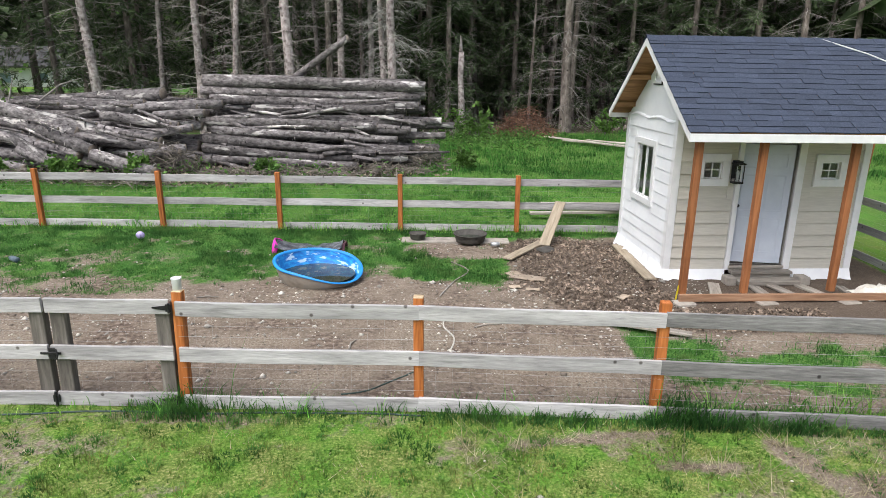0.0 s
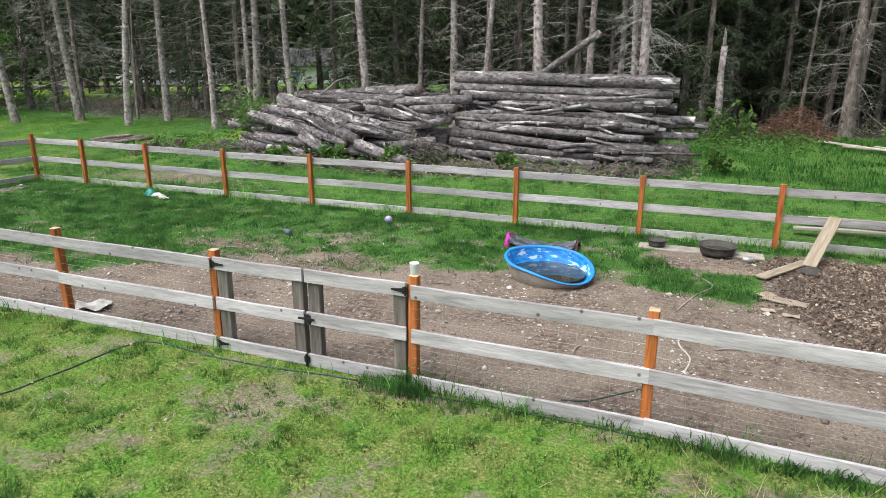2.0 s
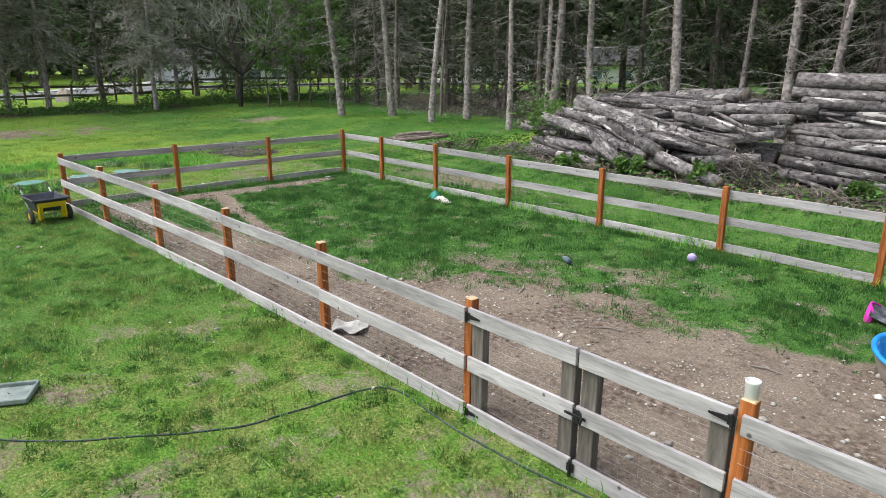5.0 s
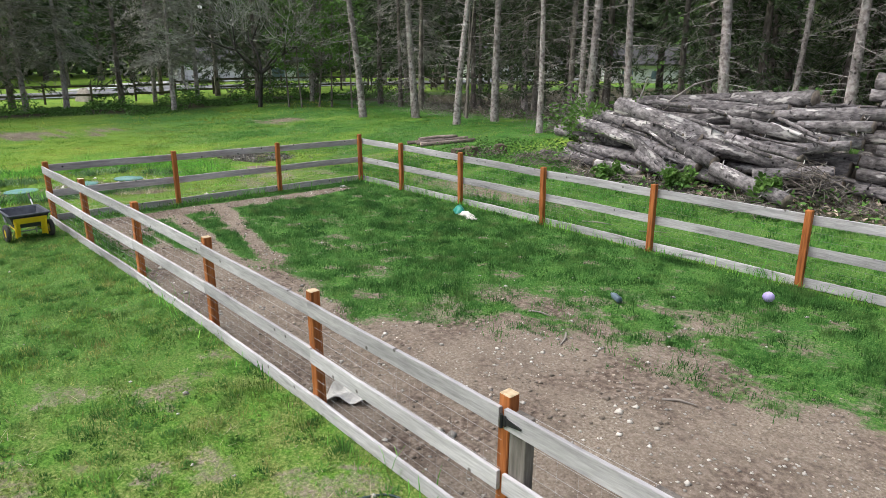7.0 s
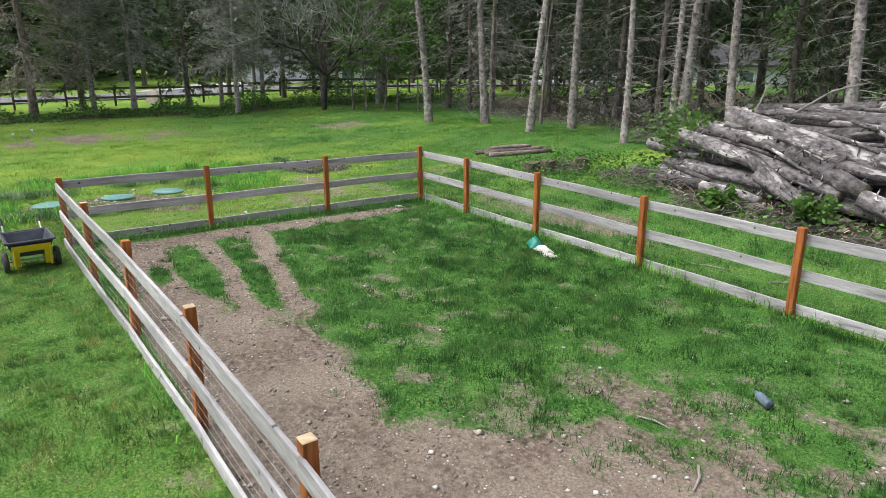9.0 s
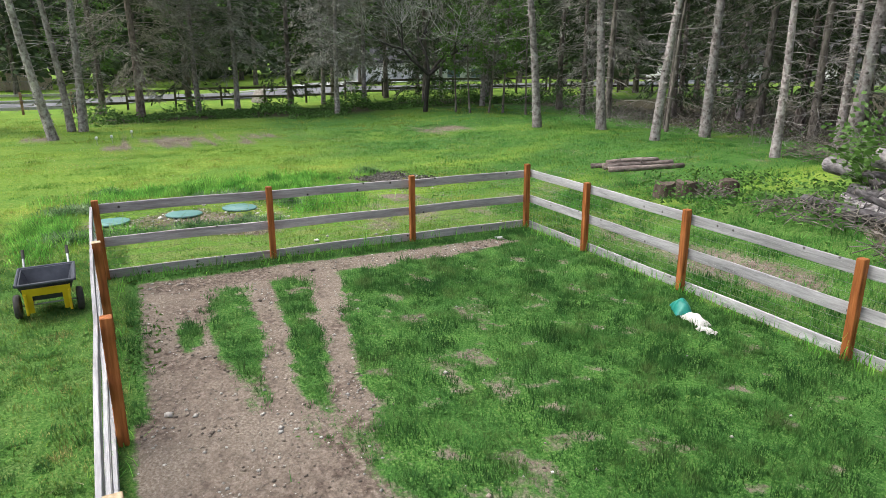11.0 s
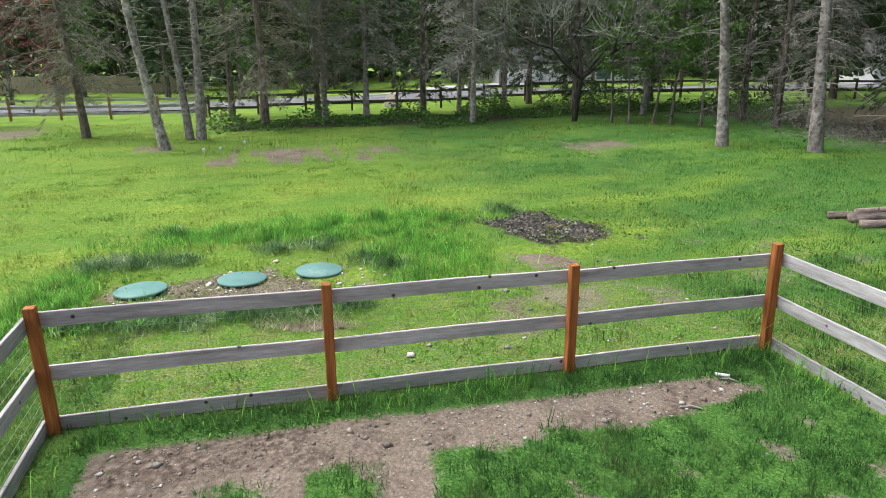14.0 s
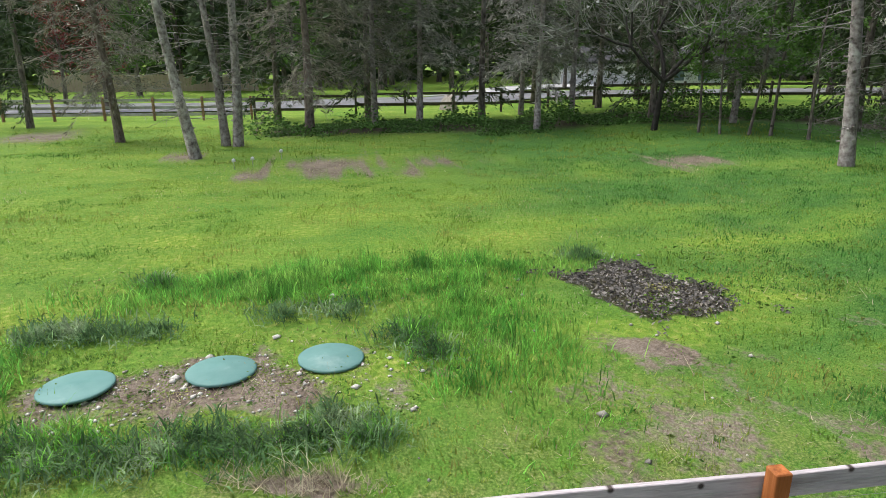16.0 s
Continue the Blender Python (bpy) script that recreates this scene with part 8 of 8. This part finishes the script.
blades("fence_line_grass", 30000, (-2.9, 6.4, 5.55, 6.02), 14, lambda x, y: sm(0.24, 0.05, np.abs(y - 5.86 + 0.06 * np.maximum(x - 1, 0))) * clump(x, y, 0.5, 75, 0.25) * np.interp(x, [-2.9, -2.4, -2.0, 0.2, 0.7, 6], [0.3, 0.6, 0.25, 0.3, 0.8, 0.9]),
       M_PENGRASS, 0.105, 0.010, "long uncut grass hanging over the lowest fence board", lean=0.9, bent=True)
blades("straw_grass", 16000, (-20, -17.5, 6, 10), 12, lambda x, y: sm(1.2, 0.6, blob(x, y, -18.32, 7.95, 0.18, 0.75, -12)), M_PALESTRAW, 0.06, 0.010, "flattened pale straw of dead grass", lean=1.6)
blades("dead_grass", 9000, (0.2, 3.9, 4.7, 5.7), 13, lambda x, y: 0.6 * bare(x, y), M_STRAW, 0.07, 0.008, "flattened pale straw of dead grass", lean=1.8)


def leaf_cover(name, n, box, seed, keep, mat, tall, size, label, category="weed", mounds=0.0):
    """Low broad leaves held at different heights."""
    x, y, r = scatter(n, *box, seed, keep)
    k = len(x)
    z = height(x, y) + tall * r.uniform(0.1, 1.0, k) * ((0.4 + fbm(x, y, 0.7, seed)) if mounds == 0 else (0.08 + 2.2 * sm(0.35, 0.8, fbm(x, y, mounds, seed))))
    c = np.stack([x, y, z], -1)
    a = r.normal(size=(k, 3))
    a[:, 2] *= 0.5
    a /= np.linalg.norm(a, axis=1)[:, None]
    b = np.cross(a, r.normal(size=(k, 3)) * (1, 1, 0.4) + (0, 0, 0.01))
    b /= np.linalg.norm(b, axis=1)[:, None]
    s = (size * r.uniform(0.5, 1.4, k))[:, None]
    v = np.stack([c - a * s, c + b * s * 0.45, c + a * s, c - b * s * 0.45], 1).reshape(-1, 3)
    me = soup(name, v, np.arange(4 * k).reshape(-1, 4), mat)
    return tagged(new(name, me), label, category, kind="stuff")


leaf_cover("bramble_bank", 70000, (-50, -36, 2, 34), 21,
           lambda x, y: sm(1.1, 0.9, np.abs(x + 43.6 - 0.10 * (y - 8)) / 2.2 + 1.6 * (fbm(x, y, 2.0, 81) - 0.5)) * sm(3.5, 6, y), M_BRAMBLE, 0.62, 0.075, "uneven dark green brambles under the trees", "bramble", 2.2)
leaf_cover("wood_edge_weeds", 52000, (-19, 14, 15, 30), 22,
           lambda x, y: np.maximum(sm(1.2, 0.7, blob(x, y, 1.8, 24.5, 2.2, 3.0)), np.maximum(sm(1.2, 0.6, blob(x, y, -15.3, 17.6, 2.8, 2.2)), 0.9 * sm(1.3, 0.7, blob(x, y, -7.5, 16.2, 8.0, 0.9)) * clump(x, y, 0.8, 82, 0)))
           , M_BRAMBLE, 0.50, 0.05, "fresh green weeds and brambles at the foot of the logs", "weed")
leaf_cover("pen_corner_weeds", 5200, (-16.6, -13, 5.9, 12.6), 23,
           lambda x, y: np.maximum(sm(0.35, 0.1, np.abs(y - 6.15)) * clump(x, y, 0.5, 83, 0), sm(0.35, 0.1, np.abs(x + 16.2)) * (y < 8.6) * clump(x, y, 0.5, 84, 0)), M_FRESHLEAF, 0.10, 0.028, "bright green broadleaf weeds along the fence", "weed")
leaf_cover("pile_litter", 9000, (-15.5, 1.5, 15.6, 21), 24, lambda x, y: litter(x, y) * 0.8, M_BARKCHIP, 0.05, 0.05, "loose bark and splinters round the log piles", "debris")
leaf_cover("bark_splinters", 2600, (-13.5, 0.5, 15.7, 18.2), 30, lambda x, y: litter(x, y) * clump(x, y, 0.7, 88, 0.1), M_CHIP, 0.05, 0.075, "pale bark slabs and splinters before the piles", "debris")
leaf_cover("wood_chips", 15000, (0.6, 5.2, 7.9, 12.5), 25, lambda x, y: chips(x, y) * free(x, y), M_MULCHCHIP, 0.03, 0.032, "scattered brown wood chips", "debris")
leaf_cover("bark_mulch", 17000, (-24.2, -19.8, 10.8, 14.6), 26, lambda x, y: mulch_bed(x, y), M_BARKCHIP, 0.08, 0.030, "heap of dark bark mulch on the meadow", "mulch")
leaf_cover("bed_regrowth", 9000, (-24, -20.2, 11, 14), 28, lambda x, y: mulch_bed(x, y) * (0.03 + 0.8 * sm(11.9, 12.8, y + 0.9 * (x + 21.6)) * sm(0.42, 0.62, fbm(x, y, 0.3, 86))), M_LAWN, 0.11, 0.028, "pale green seedlings on the bark bed", "weed")
leaf_cover("lid_regrowth", 9000, (-21.3, -18.8, 5.0, 9.3), 29, lambda x, y: bare(x, y) * sm(0.46, 0.62, fbm(x, y, 0.35, 87)) + 0.15, M_LAWN, 0.05, 0.018, "yellow green seedlings round the tank lids", "weed")
leaf_cover("forest_litter", 20000, (-34, 16, 23.5, 40), 27, lambda x, y: litter(x, y) * 0.8, M_BRUSH, 0.25, 0.07, "brown needles and broken twigs on the wood floor", "debris")


leaf_cover("lawn_clover", 16000, (-18, 6.2, 1.6, 5.9), 51, lambda x, y: (1 - bare(x, y)) * sm(0.48, 0.68, fbm(x, y, 0.7, 97)), M_TUFT, 0.030, 0.016, "low clover and broad leaves in the lawn", "clover")
leaf_cover("pale_clover", 12000, (-18, 6.2, 1.6, 5.9), 52, lambda x, y: (1 - bare(x, y)) * sm(0.50, 0.66, fbm(x, y, 0.5, 98)), M_LAWN, 0.05, 0.018, "pale yellow green leaves in the lawn", "clover")
leaf_cover("pen_clover", 14000, (-16.4, 3.0, 6.1, 12.8), 53, lambda x, y: (1 - bare(x, y)) * sm(0.45, 0.65, fbm(x, y, 0.6, 99)) * free(x, y) * (1 - chips(x, y)), M_TUFT, 0.045, 0.020, "low broad leaves in the pen grass", "clover")
leaf_cover("meadow_clover", 10000, (-24, -16.6, -1, 20), 54, lambda x, y: (1 - bare(x, y)) * sm(0.45, 0.68, fbm(x, y, 1.1, 100)) * (1 - litter(x, y)), M_LAWN, 0.05, 0.028, "low broad leaves in the meadow", "clover")
blades("lawn_thatch", 20000, (-19, 6.2, 1.6, 5.9), 55, lambda x, y: (0.15 + 0.85 * sm(0.5, 0.68, fbm(x, y, 0.6, 101))) * (0.15 + 0.85 * sm(-11, -6, x)), M_STRAW, 0.030, 0.008, "dry straw flecks in the lawn", lean=2.2)
blades("patch_thatch", 26000, (-36, -17, 1, 22), 57, lambda x, y: sm(1.35, 0.3, np.minimum(np.minimum(blob(x, y, -33.6, 8.2, 2.0, 3.8), blob(x, y, -31.9, 19.0, 1.7, 1.5)), np.minimum(blob(x, y, -19.8, 7.2, 0.9, 1.9), blob(x, y, -18.5, 11.3, 1.0, 1.5)))), M_STRAW, 0.050, 0.012, "dry trodden straw in thin patches of the meadow", lean=1.8)
blades("meadow_thatch", 24000, (-34, -16.6, -2, 20), 56, lambda x, y: sm(0.48, 0.68, fbm(x, y, 1.6, 102)), M_STRAW, 0.040, 0.011, "dry straw flecks in the meadow", lean=2.0)


def weed_tufts(spots, mat, label):
    for i, (x, y, s) in enumerate(spots):
        r = np.random.default_rng(300 + i)
        k = 320
        a, e, ln = r.uniform(0, 2 * math.pi, k), r.uniform(0.15, 1.1, k), s * r.uniform(0.2, 0.62, k)
        w = 0.0080 * r.uniform(0.7, 1.4, k)
        base = np.stack([r.normal(0, s * 0.42, k), r.normal(0, s * 0.42, k), np.full(k, -0.01)], -1)
        tip = base + np.stack([np.cos(a) * np.cos(e), np.sin(a) * np.cos(e), np.sin(e)], -1) * ln[:, None]
        mid = base * 0.5 + tip * 0.5 + (0, 0, 0.04)
        sd = np.stack([-np.sin(a), np.cos(a), 0 * a], -1) * w[:, None]
        v = np.stack([base, mid - sd, tip, mid + sd], 1).reshape(-1, 3)
        ob = new("weed_tuft", soup("weed_tuft", v, np.arange(4 * k).reshape(-1, 4), mat))
        ob.matrix_basis = pose(x, y, zat(x, y))
        tagged(ob, label, "weed", "weed tufts round the tank lids", kind="stuff")


weed_tufts([(-21.5, 4.75, 0.40), (-21.5, 5.1, 0.42), (-21.45, 5.5, 0.45), (-21.45, 6.05, 0.42), (-21.8, 7.5, 0.45), (-21.75, 8.25, 0.44), (-20.85, 9.05, 0.48), (-20.4, 9.3, 0.40), (-23.65, 12.2, 0.45), (-23.35, 5.6, 0.32),
            (-19.0, 5.6, 0.42), (-18.85, 6.1, 0.45), (-18.8, 6.6, 0.42), (-19.0, 7.1, 0.42), (-18.75, 7.5, 0.45), (-18.85, 8.0, 0.38), (-18.85, 8.5, 0.42), (-19.2, 8.2, 0.35), (-19.0, 5.0, 0.45)], M_WEED, "grey green thistle-like weed tuft in the grass")


def underbrush(name, n, box, seed, keep, label):
    """Low tangle of thin dead stems."""
    x, y, r = scatter(n, *box, seed, keep)
    k = len(x)
    p = np.stack([x, y, height(x, y) + r.uniform(0, 0.5, k) * r.uniform(0, 1, k)], -1)
    a, e = r.uniform(0, 2 * math.pi, k), r.normal(0.45, 0.5, k)
    ln = r.uniform(0.3, 1.0, k)
    q = p + np.stack([np.cos(a) * np.cos(e), np.sin(a) * np.cos(e), np.sin(e)], -1) * ln[:, None]
    v, f = sticks(p, q, np.full(k, 0.006), np.full(k, 0.002))
    tagged(new(name, soup(name, v, f, M_TWIG)), label, "brush", kind="stuff")


def edge_band(x, y):
    e = np.interp(x, [-40, -34, -30, -24, -17, -10, 0, 8, 14], [30, 27, 24.5, 25.0, 24.2, 25.5, 26.5, 29.5, 30])
    return sm(2.6, 0.6, np.abs(y - e - 1.5)) * clump(x, y, 1.6, 95, 0.1)


underbrush("edge_brush", 1500, (-37, -24, 22.3, 27.5), 43, lambda x, y: sm(2.0, 0.5, np.abs(y - np.interp(x, [-37, -30, -24], [27.0, 26.0, 26.2]))) * clump(x, y, 1.2, 94, 0.05), "tangle of brown dead boughs under the trees")
underbrush("dead_underbrush", 9000, (-40, 14, 22, 34), 41, edge_band, "tangle of grey dead stems at the wood edge")
leaf_cover("edge_undergrowth", 22000, (-40, 14, 22, 34), 42, lambda x, y: 0.7 * edge_band(x, y) * clump(x, y, 1.1, 96, 0.0), M_BRAMBLE, 0.55, 0.06, "dark green undergrowth at the wood edge", "undergrowth")


def pebbles(name, n, box, seed, keep, size, label, mat=None):
    x, y, r = scatter(n, *box, seed, keep)
    k = len(x)
    s = size * r.lognormal(0, 0.5, k)
    oct_v = np.array([(1, 0, 0), (0, 1, 0), (-1, 0, 0), (0, -1, 0), (0, 0, 1), (0, 0, -0.6)], float)
    oct_f = np.array([(0, 1, 4), (1, 2, 4), (2, 3, 4), (3, 0, 4), (1, 0, 5), (2, 1, 5), (3, 2, 5), (0, 3, 5)])
    v = oct_v[None] * s[:, None, None] * r.uniform(0.6, 1.3, (k, 6, 3)) * (1, 1, 0.6)
    a = r.uniform(0, 6.3, k)
    rx = v[..., 0] * np.cos(a)[:, None] - v[..., 1] * np.sin(a)[:, None]
    ry = v[..., 0] * np.sin(a)[:, None] + v[..., 1] * np.cos(a)[:, None]
    v = np.stack([rx + x[:, None], ry + y[:, None], v[..., 2] + height(x, y)[:, None] + 0.15 * s[:, None]], -1)
    f = (oct_f[None] + 6 * np.arange(k)[:, None, None]).reshape(-1, 3)
    tagged(new(name, soup(name, v.reshape(-1, 3), f, mat or M_STONE)), label, "stones", kind="stuff")


pebbles("pen_pebbles", 16000, (-16.3, 4, 6, 12.3), 31, lambda x, y: bare(x, y) ** 2 * 0.8 * clump(x, y, 0.8, 91, 0.2), 0.011, "small pale stones trodden into the earth")
pebbles("earth_clods", 26000, (-16.3, 3.5, 6, 12.3), 36, lambda x, y: bare(x, y) ** 2 * clump(x, y, 0.9, 92, 0.05), 0.0095, "loose clods of trodden earth", M_CLOD)
pebbles("pen_stones", 420, (-16, 3.5, 6.2, 11.8), 32, lambda x, y: 0.15 + 0.5 * bare(x, y), 0.021, "pale stones lying in the pen")
pebbles("lid_stones", 2200, (-21.2, -18.6, 5.2, 9.2), 33, lambda x, y: 0.5 * bare(x, y), 0.020, "pale stones round the tank lids", M_PALESTONE)
pebbles("lawn_stones", 260, (-20, 5, 2, 5.8), 34, lambda x, y: 0.15 + bare(x, y), 0.02, "small pale stones on the lawn")
pebbles("meadow_stones", 160, (-24, -16.8, 8, 14), 35, lambda x, y: 0.3 + 0.6 * bare(x, y), 0.03, "small pale stones on the meadow")

# ---- shingles of the shed roof, the last of its pieces ----
def shingle_rows():
    meshes = {}
    for (va, za), (vb, zb), back in ((EAVE_F, RIDGE, False), (EAVE_B, RIDGE, True)):
        run, rise = vb - va, zb - za
        slope = math.hypot(run, rise)
        pitch = math.degrees(math.atan2(rise, run))
        rows = int(slope / 0.120)
        r = random.Random(5)
        rest = Mesh()
        for i in range(rows + 1):
            d = 0.120 * i - 0.02
            u = ROOF_U0 - 0.03
            while u < ROOF_U1 + 0.02:
                w = r.choice((0.16, 0.22, 0.28, 0.36))
                w = min(w, ROOF_U1 + 0.03 - u)
                if back:
                    q = [Vector((u, va + run * t, za + rise * t + 0.004)) for t in (d / slope, min(1, (d + 0.16) / slope))]
                    rest.add([q[0], q[0] + Vector((w, 0, 0)), q[1] + Vector((w, 0, -0.006)), q[1] + Vector((0, 0, -0.006))], [(0, 1, 2, 3)])
                else:
                    key = round(w, 2)
                    if key not in meshes:
                        b = Mesh().add([(0.002, 0, 0.004), (key - 0.002, 0, 0.004), (key - 0.002, 0, 0.015), (0.002, 0, 0.015), (0.002, 0.19, 0), (key - 0.002, 0.19, 0), (key - 0.002, 0.19, 0.003), (0.002, 0.19, 0.003)],
                                       [(0, 1, 2, 3), (3, 2, 6, 7), (0, 3, 7, 4), (1, 5, 6, 2), (4, 5, 1, 0), (7, 6, 5, 4)])
                        meshes[key] = b.make("shingle")
                        meshes[key].materials.append(M_SHINGLE)
                    t = d / slope
                    lift = 0.006 if r.random() < 0.45 else 0.0
                    if d + 0.1 < slope:
                        part("shingle", meshes[key], None, SHED, m=pose(u, va + run * t, za + rise * t + lift, pitch, 0, 0))
                u += w
        if back:
            part("rear_shingles", rest, M_SHINGLE, SHED)
    n, ln = 16, (ROOF_U1 - ROOF_U0 + 0.05) / 16
    ya, yb = -0.13 * (RIDGE[1] - EAVE_F[1]) / (RIDGE[0] - EAVE_F[0]), -0.13 * (RIDGE[1] - EAVE_B[1]) / (EAVE_B[0] - RIDGE[0])
    tile = Mesh()
    for dz in (0.0, -0.006):
        tile.v += [(0, -0.13, ya + dz + 0.006), (ln + 0.02, -0.13, ya + dz), (ln + 0.02, 0, dz), (0, 0, dz + 0.008), (0, 0.13, yb + dz + 0.006), (ln + 0.02, 0.13, yb + dz)]
    tile.f = [(0, 1, 2, 3), (3, 2, 5, 4), (9, 8, 7, 6), (10, 11, 8, 9), (0, 3, 9, 6), (3, 4, 10, 9), (1, 7, 8, 2), (2, 8, 11, 5), (0, 6, 7, 1), (4, 5, 11, 10)]
    me = tile.make("ridge_shingle")
    me.materials.append(M_SHINGLE)
    for i in range(n):
        part("ridge_shingle", me, None, SHED, m=pose(ROOF_U0 - 0.03 + ln * i, RIDGE[0], RIDGE[1] + 0.024))


shingle_rows()
